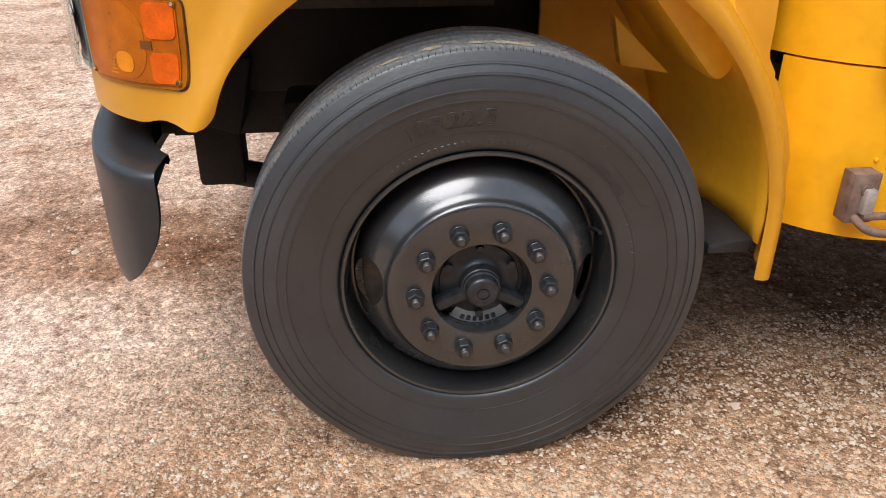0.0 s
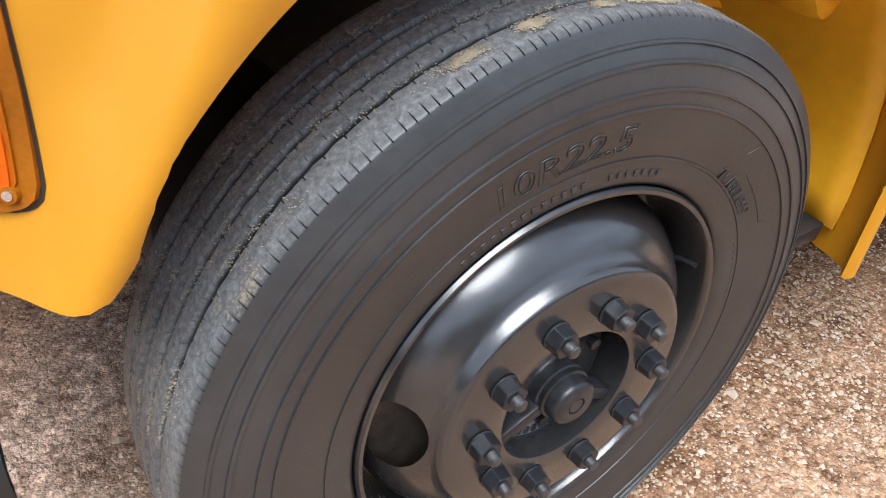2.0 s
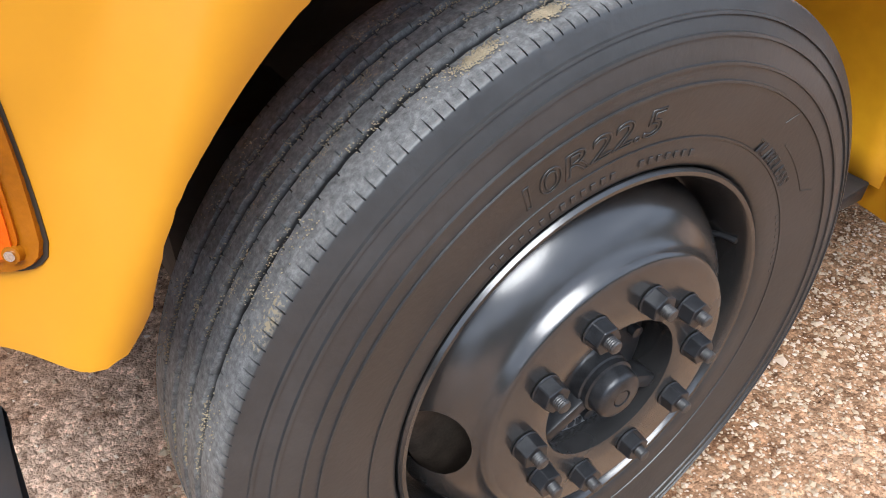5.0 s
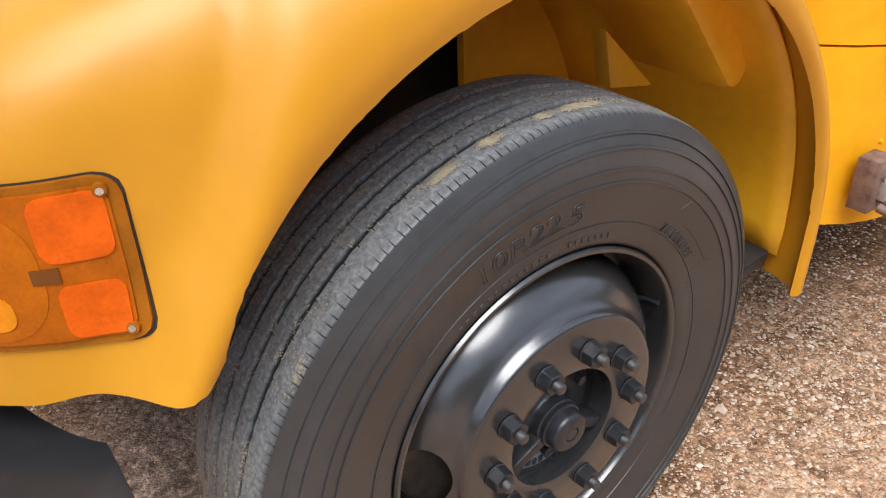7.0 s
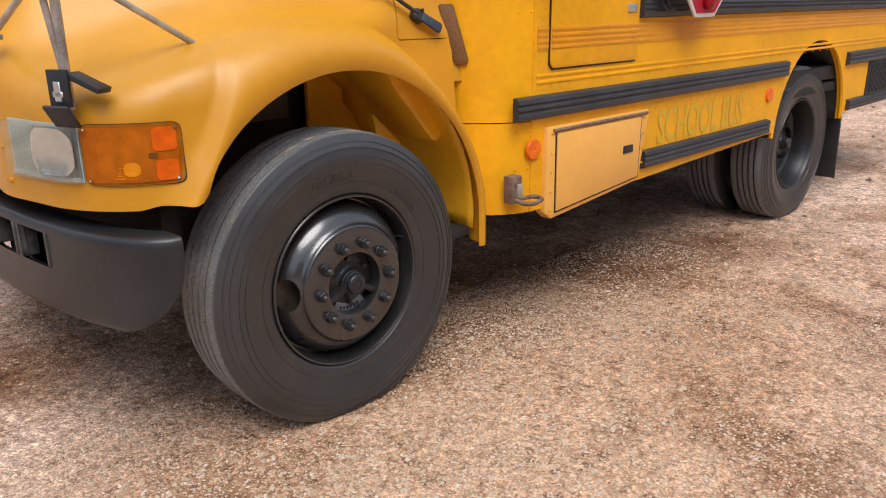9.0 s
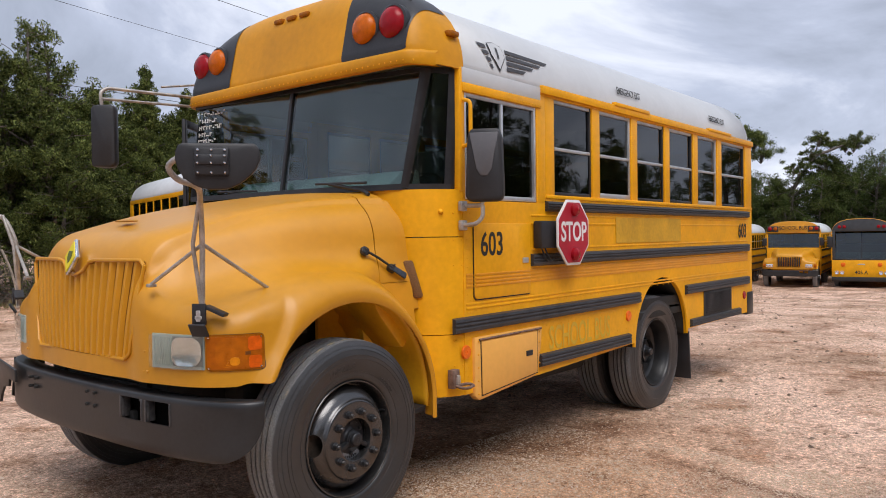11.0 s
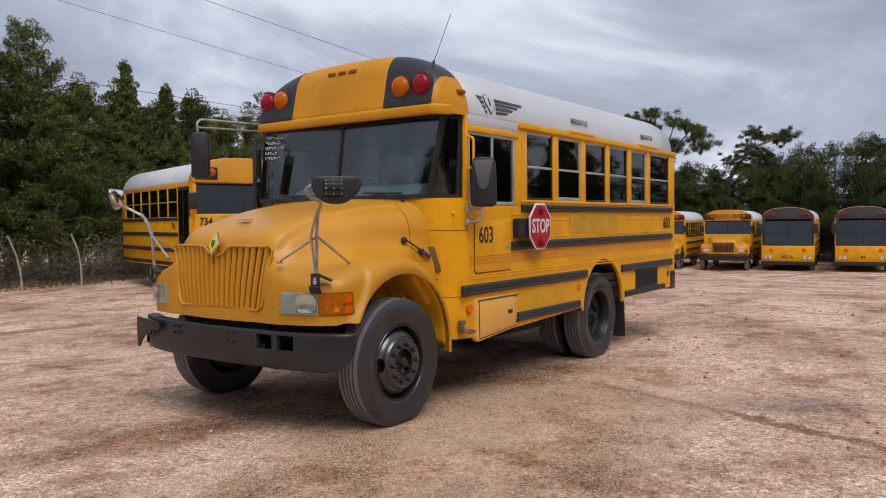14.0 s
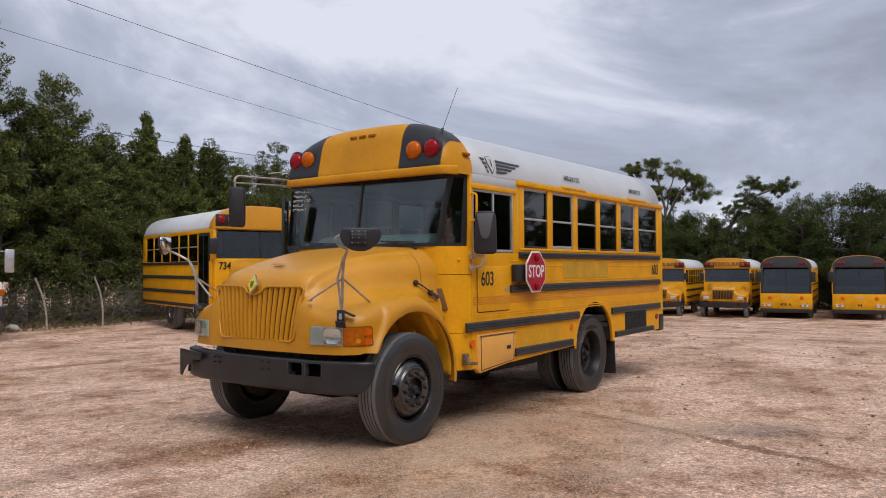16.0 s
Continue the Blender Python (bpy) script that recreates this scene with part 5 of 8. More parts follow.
tube("loop", [(0.76, -0.028, 0.645), (0.76, -0.075, 0.638), (0.80, -0.09, 0.635), (0.87, -0.075, 0.637), (0.885, -0.04, 0.64), (0.85, -0.022, 0.643), (0.78, -0.024, 0.645)], 0.009, RUST, brk, round_=0.03)
# battery grille behind the rear wheel
bx_ = box("side_vent", (4.72, -0.010, 0.70), (5.50, 0.002, 0.945), RAIL, bus, 0.003, "black side vent with a wire grille")
for k in range(12):
    box("vent_bar", (4.75, -0.016, 0.72 + 0.018 * k), (5.47, -0.009, 0.726 + 0.018 * k), ALU if k % 4 == 9 else RAIL, bx_, 0)
for k in range(24):
    box("vent_bar", (4.76 + 0.03 * k, -0.019, 0.72), (4.766 + 0.03 * k, -0.015, 0.925), RAIL, bx_, 0)
box("rear_bumper", (6.02, -0.01, 0.60), (6.22, 2.41, 0.86), BUMPER, bus, 0.02, "black steel rear bumper")
# rivets in rows, too small to pick apart
bm = bmesh.new()
rows_ = [((0.915, z), 0) for z in np.arange(0.62, 1.74, 0.055)] + [((0.945, z), 0) for z in np.arange(1.06, 1.74, 0.075)]
rows_ += [((1.615, z), 0) for z in np.arange(1.07, 1.30, 0.02)] + [((x, 1.07), 0) for x in np.arange(1.0, 6.0, 0.12)]
rows_ += [((x, 2.40), -0.012) for x in np.arange(0.90, 1.75, 0.035)] + [((x, 0.90), 0) for x in np.arange(1.8, 3.1, 0.1)]
rows_ += [((x, 0.75), 0) for x in np.arange(1.75, 3.1, 0.16)] + [((x, 1.765), -0.004) for x in np.arange(1.9, 6.1, 0.16)]
for (x, z), y in rows_:
    bmesh.ops.create_icosphere(bm, subdivisions=1, radius=0.0058, matrix=Matrix.Translation((x, y, z)) @ Matrix.Diagonal((1, 0.6, 1, 1)))
tagged(part("rivets", bm, YELLOW2, bus, "rows of small yellow rivets"), kind="stuff")
bm = bmesh.new()
for k in range(9):
    for z in (1.66, 1.50, 1.35, 1.0, 0.9, 0.75, 0.64):
        if k in (1, 3):
            x, y = cowl_plan(k / 18)
            bmesh.ops.create_icosphere(bm, subdivisions=1, radius=0.006, matrix=pose(x, y, z))
for y in np.arange(0.08, 2.36, 0.045):
    x = cap_x(float(y), 2.555) - 0.026
    bmesh.ops.create_icosphere(bm, subdivisions=1, radius=0.0055, matrix=pose(x, float(y), 2.526))
tagged(part("rivets", bm, YELLOW2, bus, "rows of small yellow rivets"), kind="stuff")
x, y = cowl_plan(3 / 9)
bm = bmesh.new()
bmesh.ops.create_icosphere(bm, subdivisions=2, radius=0.016, matrix=pose(0.745, 0.062, 1.668))
part("cowl_button", bm, YELLOW2, bus)
# mesh-covered vent in the cowl
vent = part("cowl_vent", prism([(-0.092, 0.088), (-0.084, 0.097), (-0.042, 0.097), (-0.033, 0.088), (0.022, -0.105), (0.020, -0.118), (0.010, -0.124), (-0.028, -0.124), (-0.038, -0.114)], "y", -0.006, 0.006, 0.003), mat("brown_mesh", (0.21, 0.085, 0.014), 0.6, var=0.4, scale=160, bump=0.003, bscale=300), bus, "brown slanted vent with a fine mesh")
vent.matrix_basis = Matrix.Translation((0.655, 0.160, 1.285)) @ Matrix.Rotation(radians(-52), 4, "Z")
# hood strap latch: a bolted pad, a rubber strap and a buckle with a pull tab
p0, p1 = Vector((0.315, 0.267, 1.442)), Vector((0.556, 0.190, 1.286))
n0 = Vector(sdf_normals(hood_sdf, np.array([tuple((p0 + p1) / 2)]))[0])
ax = (p1 - p0).normalized()
up = (n0 - ax * n0.dot(ax)).normalized()
cr = up.cross(ax)
lat = part("hood_latch", prism([(-0.026, -0.012), (-0.014, -0.026), (0.012, -0.026), (0.027, -0.008), (0.027, 0.008), (0.010, 0.026), (-0.016, 0.024), (-0.028, 0.010)], "z", -0.008, 0.018, 0.005), PLASTIC, bus, "black rubber hood strap latch")
lat.matrix_basis = Matrix.Translation(p0) @ Matrix((ax, cr, up)).transposed().to_4x4()
tube("strap", [(0.015, 0, 0.018), (0.08, 0, 0.026), (0.19, 0, 0.022)], 0.0075, PLASTIC, lat)
TAB = mat("blue_grey_rubber", (0.03, 0.045, 0.07), 0.5, var=0.3, scale=60, bump=0.001, bscale=200)
bk = part("buckle", prism([(0.170, -0.014), (0.182, -0.022), (0.214, -0.022), (0.220, -0.012), (0.220, 0.014), (0.206, 0.022), (0.180, 0.020), (0.168, 0.010)], "z", -0.008, 0.026, 0.005), PLASTIC, lat)
part("pull_tab", prism([(0.205, -0.017), (0.292, -0.020), (0.297, -0.012), (0.296, 0.013), (0.290, 0.020), (0.205, 0.016)], "z", 0.016, 0.028, 0.004), TAB, bk, "blue-grey rubber pull tab")
for x_, y_ in ((-0.010, -0.012), (-0.006, 0.013)):
    tube("bolt", [(x_, y_, 0.014), (x_, y_, 0.023)], 0.006, STUD, lat)
for y_ in (-0.018, 0.018):
    tube("bolt", [(0.196, y_, 0.018), (0.196, y_, 0.033)], 0.006, NUT, bk)

# stop arm
box("stop_arm_box", (1.635, -0.075, 1.432), (1.93, -0.005, 1.618), PLASTIC, bus, 0.012, "black housing of the stop arm")
oc = [(0.232 * math.cos(radians(22.5 + 45 * k)), 0.246 * math.sin(radians(22.5 + 45 * k))) for k in range(8)]
sign = part("stop_sign", prism([(1.985 + a, 1.537 + b) for a, b in oc], "y", -0.115, -0.103, 0.002), SIGNWHITE, bus, "red octagonal stop sign with white border")
part("sign_face", prism([(1.985 + a * 0.92, 1.537 + b * 0.92) for a, b in oc], "y", -0.119, -0.1145), SIGNRED, sign)
words("sign_word", "STOP", 0.135, Matrix.Translation((1.985, -0.1195, 1.537)) @ SIDE, SIGNWHITE, sign, 0.001, 0.004, 0.78)
for z in (1.695, 1.385):
    v, q = lathe([(0.045, 0.0), (0.044, -0.02), (0.03, -0.034), (0.0005, -0.038)], 24)
    me = simple_mesh("sign_lamp", v, q)
    me.materials.append(RED)
    sub("sign_lamp", me, sign, pose(1.985, -0.118, z))
for dx in (0.0, 0.045):
    tube("stop_arm_wire", [(1.70 + dx, -0.03, 1.435), (1.72 + dx, -0.05, 1.36), (1.78 + dx, -0.05, 1.335), (1.82, -0.05, 1.36)], 0.005, PLASTIC, bus, round_=0.03)

# roof badge: a shield with speed lines, as plain shapes, laid on the roof's curve
def roof_y(z):
    yy = np.linspace(0, 1.0, 2000)
    return float(yy[np.argmin(np.abs(roof_z(yy) - z))])


def on_roof(pts, name, material, parent, label="", off=0.005):
    """A flat shape given by x and height, laid on the roof's curve."""
    bm = bmesh.new()
    bm.faces.new([bm.verts.new((x, 0, z)) for x, z in pts])
    bmesh.ops.triangulate(bm, faces=bm.faces[:])
    bmesh.ops.subdivide_edges(bm, edges=bm.edges[:], cuts=4, use_grid_fill=True)
    for q in bm.verts:
        q.co.y = roof_y(q.co.z) - off
        q.co.z += off * 0.7
    bmesh.ops.recalc_face_normals(bm, faces=bm.faces[:])
    return part(name, bm, material, parent, label)


LOGO = mat("dark_grey_decal", (0.05, 0.05, 0.055), 0.5, var=0.1)
for k in range(4):
    on_roof([(1.385 - 0.008 * k, 2.722 - 0.040 * k), (1.90 - 0.105 * k, 2.716 - 0.037 * k), (1.865 - 0.105 * k, 2.694 - 0.037 * k), (1.38 - 0.008 * k, 2.694 - 0.040 * k)], "roof_decal", LOGO, bus)
for k in range(4):
    on_roof([(1.075 + 0.03 * k, 2.722 - 0.042 * k), (1.165 + 0.012 * k, 2.720 - 0.042 * k), (1.175 + 0.012 * k, 2.696 - 0.042 * k), (1.10 + 0.03 * k, 2.692 - 0.042 * k)], "roof_decal", LOGO, bus)
on_roof([(1.19, 2.735), (1.27, 2.752), (1.35, 2.735), (1.355, 2.655), (1.275, 2.555), (1.20, 2.655)], "roof_decal", LOGO, bus, "grey winged shield decal")
on_roof([(1.198, 2.729), (1.27, 2.744), (1.342, 2.729), (1.346, 2.658), (1.275, 2.570), (1.208, 2.658)], "roof_decal_white", WHITE, bus, off=0.008)
on_roof([(1.262, 2.71), (1.282, 2.71), (1.282, 2.635), (1.262, 2.635)], "roof_decal_stroke", LOGO, bus, off=0.011)
for x in (3.13, 5.15):
    ob = words("exit_lettering", "EMERGENCY EXIT", 0.062, Matrix.Translation((x, roof_y(2.665) - 0.012, 2.672)) @ pose(0, 0, 0, 78, 0, 0), INK, bus, 0.0006, 0.001, 0.62, "small black emergency exit lettering")
    box("exit_handle_trim", (x - 0.32, -0.03, 2.535), (x + 0.32, 0.02, 2.565), YELLOW2, bus, 0.006)

# lamps on the cap
for y in (1.07, 1.20, 1.33):
    x = cap_x(y, 2.985)
    box("clearance_lamp", (x - 0.022, y - 0.045, 2.968), (x + 0.05, y + 0.045, 3.0), AMBER3, bus, 0.01, "small amber clearance lamp")
for y in (0.03, 2.37):
    box("clearance_lamp", (0.78, y - 0.03, 2.70), (0.87, y + 0.03, 2.735), AMBER3, bus, 0.012, "small amber clearance lamp")
box("roof_lamp", (0.90, 1.14, 3.10), (1.0, 1.26, 3.14), PLASTIC, bus, 0.015)
tube("antenna_base", [(0.655, 0.22, 2.87), (0.70, 0.22, 2.985)], 0.012, PLASTIC, bus)
tube("antenna", [(0.695, 0.22, 2.97), (0.94, 0.205, 3.435)], 0.0028, PLASTIC, bus, "thin black whip antenna")
tube("grab_handle", [(0.885, -0.002, 2.335), (0.885, -0.06, 2.32), (0.885, -0.06, 2.07), (0.885, -0.002, 2.055)], 0.012, YELLOW2, bus, "yellow grab handle beside the driver's window", round_=0.03)
CHALK = mat("white_window_marker", (0.75, 0.76, 0.75), 0.8, var=0.2, scale=60)
bm = bmesh.new()
mk = random.Random(5)
for k, (y0_, y1_) in enumerate(((2.17, 1.90), (2.18, 2.00), (2.18, 1.93), (2.18, 2.04), (2.18, 1.99))):
    z = 2.44 - 0.05 * k
    y = y0_
    while y > y1_:
        ln = mk.uniform(0.01, 0.03)
        g = (z - 1.81) / 0.69
        x = ws_plan(y, False) * (1 - g) + ws_plan(y, True) * g
        h = mk.uniform(-0.012, 0.012)
        put_box(bm, (x + 0.004, y - ln, z + h - 0.004), (x + 0.009, y, z + h + 0.004), 0, 1)
        if mk.random() < 0.5:
            put_box(bm, (x + 0.004, y - 0.005, z - 0.014), (x + 0.009, y, z + 0.014), 0, 1)
        y -= ln + mk.uniform(0.004, 0.016)
part("marker_writing", bm, CHALK, bus, "white marker strokes on the windscreen")
# wipers
for y0, y1 in ((0.40, 0.95), (1.45, 2.0)):
    wp = tube("wiper", [(0.49, y0, 1.775), (0.50, y0 + 0.06, 1.80), (0.478, y0 + 0.33, 1.852)], 0.011, PLASTIC, bus, "black wiper arm")
    tube("wiper_blade", [(0.488, y0 + 0.02, 1.845), (0.475, y0 + 0.45, 1.858)], 0.008, PLASTIC, wp)

# ---- mirrors ----
bm = bmesh.new()
bmesh.ops.create_icosphere(bm, subdivisions=1, radius=0.0065)
SCREW_ME = bpy.data.meshes.new("mirror_screw")
bm.to_mesh(SCREW_ME)
bm.free()
SCREW_ME.materials.append(CHROME)
def cross_mirror(mirror):
    Y = (lambda y: 2 * CY - y) if mirror else (lambda y: y)
    P = lambda x, y, z: (x, Y(y), z)
    root = tube("crossover_mirror", [P(-0.76, 0.215, 1.13), P(-0.762, 0.20, 1.52), P(-0.80, 0.15, 1.66), P(-0.89, 0.02, 1.745), P(-0.985, 0.03, 1.765), P(-1.03, 0.04, 1.82), P(-1.0, -0.02, 1.86), P(-0.95, -0.09, 1.86)],
                0.0125, STEEL, bus, "convex crossover mirror on a bare steel post", round_=0.05)
    tube("post_brace", [P(-0.764, 0.213, 1.22), P(-0.792, 0.230, 1.50), P(-0.815, 0.14, 1.685)], 0.0095, STEEL, root)
    tube("stay", [P(-0.765, 0.195, 1.50), P(-0.83, 0.52, 1.315)], 0.009, STEEL, root)
    tube("stay", [P(-0.765, 0.195, 1.50), P(-0.385, 0.215, 1.275)], 0.009, STEEL, root)
    for a in ((-0.83, 0.52, 1.313), (-0.38, 0.215, 1.270)):
        box("stay_foot", (a[0] - 0.02, Y(a[1]) - 0.015, a[2] - 0.012), (a[0] + 0.02, Y(a[1]) + 0.015, a[2] + 0.004), STEEL, root, 0.004)
    bm = bmesh.new()
    put_box(bm, (-0.034, -0.006, -0.03), (0.034, 0.006, 0.065), 0.003)
    put_box(bm, (-0.042, -0.005, -0.055), (0.042, 0.005, 0.012), 0.003, 2, pose(0, -0.018, -0.036, 32, 0, 0))
    put_box(bm, (0.0, -0.004, -0.012), (0.10, 0.05, 0.004), 0.003, 2, pose(0.025, 0.004, 0.055, 0, 24, 8))
    ob = part("post_bracket", bm, PLASTIC, root, "black post bracket with chipped paint")
    bm = bmesh.new()
    put_box(bm, (-0.012, -0.0085, -0.015), (0.010, -0.0055, 0.035), 0.002, 1)
    put_box(bm, (-0.018, -0.0085, -0.005), (0.016, -0.0055, 0.010), 0.002, 1)
    part("bare_patch", bm, ALU, ob, "bare metal where paint is chipped")
    ob.matrix_basis = Matrix.Translation(P(-0.785, 0.20, 1.17)) @ Matrix.Rotation(radians(-65 if not mirror else -115), 4, "Z")
    # convex head with a flat back
    n, m = 28, 9
    v, f = [], []
    for i in range(m + 1):
        b = math.pi / 2 * i / m
        for k in range(n):
            a = 2 * math.pi * k / n
            # a flat top, a blunt inner side and a drawn-out outer corner
            cx, cz = math.copysign(abs(math.cos(a)) ** 0.75, math.cos(a)), math.copysign(abs(math.sin(a)) ** 0.75, math.sin(a))
            cx *= 1 - (0.42 * (cx > 0) + 0.22 * (cx < 0)) * max(0.0, -cz) ** 1.4
            v.append((0.160 * math.cos(b) * cx + 0.012, 0.055 * math.sin(b), math.cos(b) * math.copysign(min(abs(cz) * (1.6 if cz > 0 else 1.0), 1.0), cz) * (0.062 if cz > 0 else 0.118)))
    for i in range(m):
        for k in range(n):
            f.append((i * n + k, i * n + (k + 1) % n, (i + 1) * n + (k + 1) % n, (i + 1) * n + k))
        at = Matrix.Translation(P(-0.905, -0.12, 1.845)) @ Matrix.Rotation(radians(-40 if not mirror else -140), 4, "Z")
    head = pydata("mirror_head", [(x * 1.04, -0.012 - 0.2 * y, z * 1.04) for x, y, z in v] , [q[::-1] for q in f], PLASTIC, root, "black mirror head with screws")
    head.matrix_basis = at
    pydata("mirror_glass", v, f, CHROME, head, "convex mirror glass")
    pydata("mirror_rim", [(x * k_, yy_, z * k_) for k_, yy_ in ((1.04, -0.012), (1.05, 0.0), (1.0, 0.006)) for x, y, z in v[:n]], [(a * n + k, a * n + (k + 1) % n, (a + 1) * n + (k + 1) % n, (a + 1) * n + k) for a in range(2) for k in range(n)], PLASTIC, head)
    bm = bmesh.new()
    put_box(bm, (-0.078, -0.040, -0.066), (0.058, -0.012, 0.044), 0.006)
    put_box(bm, (-0.074, -0.050, -0.026), (0.054, -0.036, 0.016), 0.006)
    part("mirror_plate", bm, PLASTIC, head)
    for x in (-0.062, -0.010, 0.042):
        for z in (-0.056, -0.018, 0.010, 0.034):
            sub("mirror_screw", SCREW_ME, head, pose(x, -0.051 if abs(z + 0.004) < 0.02 else -0.041, z))


cross_mirror(False)
cross_mirror(True)
# driver's side mirror
sm = tube("side_mirror", [(0.87, 0.0, 1.70), (0.87, -0.06, 1.70), (0.875, -0.15, 1.70), (0.88, -0.15, 1.80)], 0.013, STEEL, bus, "tall black side mirror on a steel bracket", round_=0.03)
tube("mirror_stay", [(0.85, 0.0, 1.585), (0.86, -0.11, 1.59), (0.875, -0.15, 1.63), (0.875, -0.15, 1.70)], 0.013, STEEL, sm, round_=0.04)
for z in (1.585, 1.70):
    box("mirror_clamp", (0.835, -0.03, z - 0.03), (0.885, 0.004, z + 0.03), STEEL, sm, 0.006)
bm = prism([(-0.115, 0.0), (-0.10, 0.34), (-0.085, 0.395), (0.085, 0.395), (0.105, 0.34), (0.115, 0.0), (0.09, -0.03), (-0.09, -0.03)], "y", -0.045, 0.03, 0.02)
hd = part("mirror_head", bm, PLASTIC, sm)
hd.matrix_basis = Matrix.Translation((0.89, -0.16, 1.75)) @ Matrix.Rotation(radians(-62), 4, "Z")
bm = prism([(-0.085, 0.37), (0.085, 0.37), (0.045, 0.16), (0.02, 0.12), (-0.02, 0.12), (-0.045, 0.16)], "y", -0.052, -0.040, 0.006)
q = part("mirror_rib", bm, mat("grey_black_plastic", (0.11, 0.11, 0.12), 0.5), hd)
# door side mirror on its long bars
rm = tube("side_mirror", [(0.72, 2.32, 2.60), (-0.04, 2.46, 2.60), (-0.09, 2.46, 2.565), (-0.08, 2.46, 2.47)], 0.012, STEEL, bus, "tall black side mirror on long chrome bars", round_=0.04)
tube("mirror_bar", [(0.75, 2.36, 2.54), (-0.08, 2.46, 2.52)], 0.010, STEEL, rm)
tube("mirror_bar", [(0.80, 2.38, 2.74), (0.36, 2.43, 2.66)], 0.008, STEEL, rm)
bm = prism([(-0.085, -0.21), (-0.085, 0.20), (-0.06, 0.22), (0.06, 0.22), (0.085, 0.20), (0.085, -0.19), (0.06, -0.22)], "y", -0.045, 0.04, 0.02)
hd = part("mirror_head", bm, PLASTIC, rm)
hd.matrix_basis = Matrix.Translation((-0.075, 2.43, 2.25)) @ Matrix.Rotation(radians(-50), 4, "Z")
# open folding entrance door leaf beside the windscreen
ed = box("entrance_door", (0.42, 2.395, 1.0), (0.78, 2.42, 1.12), PLASTIC, bus, 0.006, "black folded entrance door leaf with tall glass")
for lo, hi in (((0.42, 2.395, 1.12), (0.475, 2.42, 2.42)), ((0.725, 2.395, 1.12), (0.78, 2.42, 2.42)), ((0.475, 2.395, 2.36), (0.725, 2.42, 2.42)), ((0.475, 2.395, 1.66), (0.725, 2.42, 1.72))):
    box("door_rail", lo, hi, PLASTIC, ed, 0.006)
box("door_pane", (0.470, 2.404, 1.11), (0.730, 2.408, 2.37), GLASS, ed, 0)
ed.matrix_basis = Matrix.Translation((0.6, 2.4, 0)) @ Matrix.Rotation(radians(38), 4, "Z") @ Matrix.Translation((-0.6, -2.4, 0))

# ---- inside ----
part("dashboard", prism([(0.70, 1.45), (0.66, 1.84), (0.78, 1.93), (0.95, 1.95), (1.0, 1.45)], "y", 0.40, 2.0, 0.02), INSIDE, bus, "grey-green dashboard")
for i in range(8):
    for y0 in (0.12, 1.35):
        box("bus_seat", (1.95 + 0.5 * i, y0, 1.3), (2.05 + 0.5 * i, y0 + 0.93, 1.98), SEAT, bus, 0.04, "dark vinyl bus seat")
box("driver_seat", (1.30, 0.30, 1.3), (1.42, 0.80, 2.12), SEAT, bus, 0.05, "dark driver's seat")
v = [(0.24 * math.cos(2 * math.pi * k / 24), 0.24 * math.sin(2 * math.pi * k / 24), 0) for k in range(25)]
wh = tube("steering_wheel", v, 0.014, PLASTIC, bus)
wh.matrix_basis = Matrix.Translation((0.98, 0.55, 1.80)) @ Matrix.Rotation(radians(-35), 4, "Y")
box("ceiling_lining", (0.95, 0.18, 2.86), (XR - 0.2, 2.22, 2.88), mat("ceiling_paint", (0.62, 0.64, 0.63), 0.6), bus, 0.0)
# nose rivets
bm = bmesh.new()
for y, z in ((0.60, 0.935), (0.57, 0.905), (0.54, 0.905), (1.80, 0.935), (1.83, 0.905), (1.86, 0.905), (0.56, 1.0), (1.84, 1.0)):
    bmesh.ops.create_icosphere(bm, subdivisions=1, radius=0.009, matrix=pose(-0.845, y, z))
part("nose_buttons", bm, YELLOW, bus)
box("hood_scuff", (-0.62, 1.12, 1.6225), (-0.56, 1.26, 1.630), mat("bare_ochre", (0.45, 0.22, 0.03), 0.6), bus, 0.003)

# dried mud on the left front tread: crumbs in patches
MUD = mat("dried_mud", (0.50, 0.42, 0.29), 0.9, var=0.25, scale=60)
rng = np.random.default_rng(11)


def crumbs(centre, n, size, spread, flat=0.7, lo=0.5):
    """Small angular grains round given points; gives verts and faces."""
    base = np.array([(1, 0, 0), (-1, 0, 0), (0, 1, 0), (0, -1, 0), (0, 0, 1), (0, 0, -1)], float)
    face = np.array([(0, 2, 4), (2, 1, 4), (1, 3, 4), (3, 0, 4), (2, 0, 5), (1, 2, 5), (3, 1, 5), (0, 3, 5)])
    p = centre + spread
    k = len(p)
    jit = base[None] * rng.uniform(0.6, 1.25, (k, 6, 1)) + rng.normal(0, 0.12, (k, 6, 3))
    a = rng.uniform(0, 2 * np.pi, k)
    c, s = np.cos(a)[:, None], np.sin(a)[:, None]
    rot = np.stack([jit[:, :, 0] * c - jit[:, :, 1] * s, jit[:, :, 0] * s + jit[:, :, 1] * c, jit[:, :, 2] * flat], 2)
    v = (p[:, None, :] + rot * size[:, None, None]).reshape(-1, 3)
    f = (face[None] + 6 * np.arange(k)[:, None, None]).reshape(-1, 3)
    return v, f


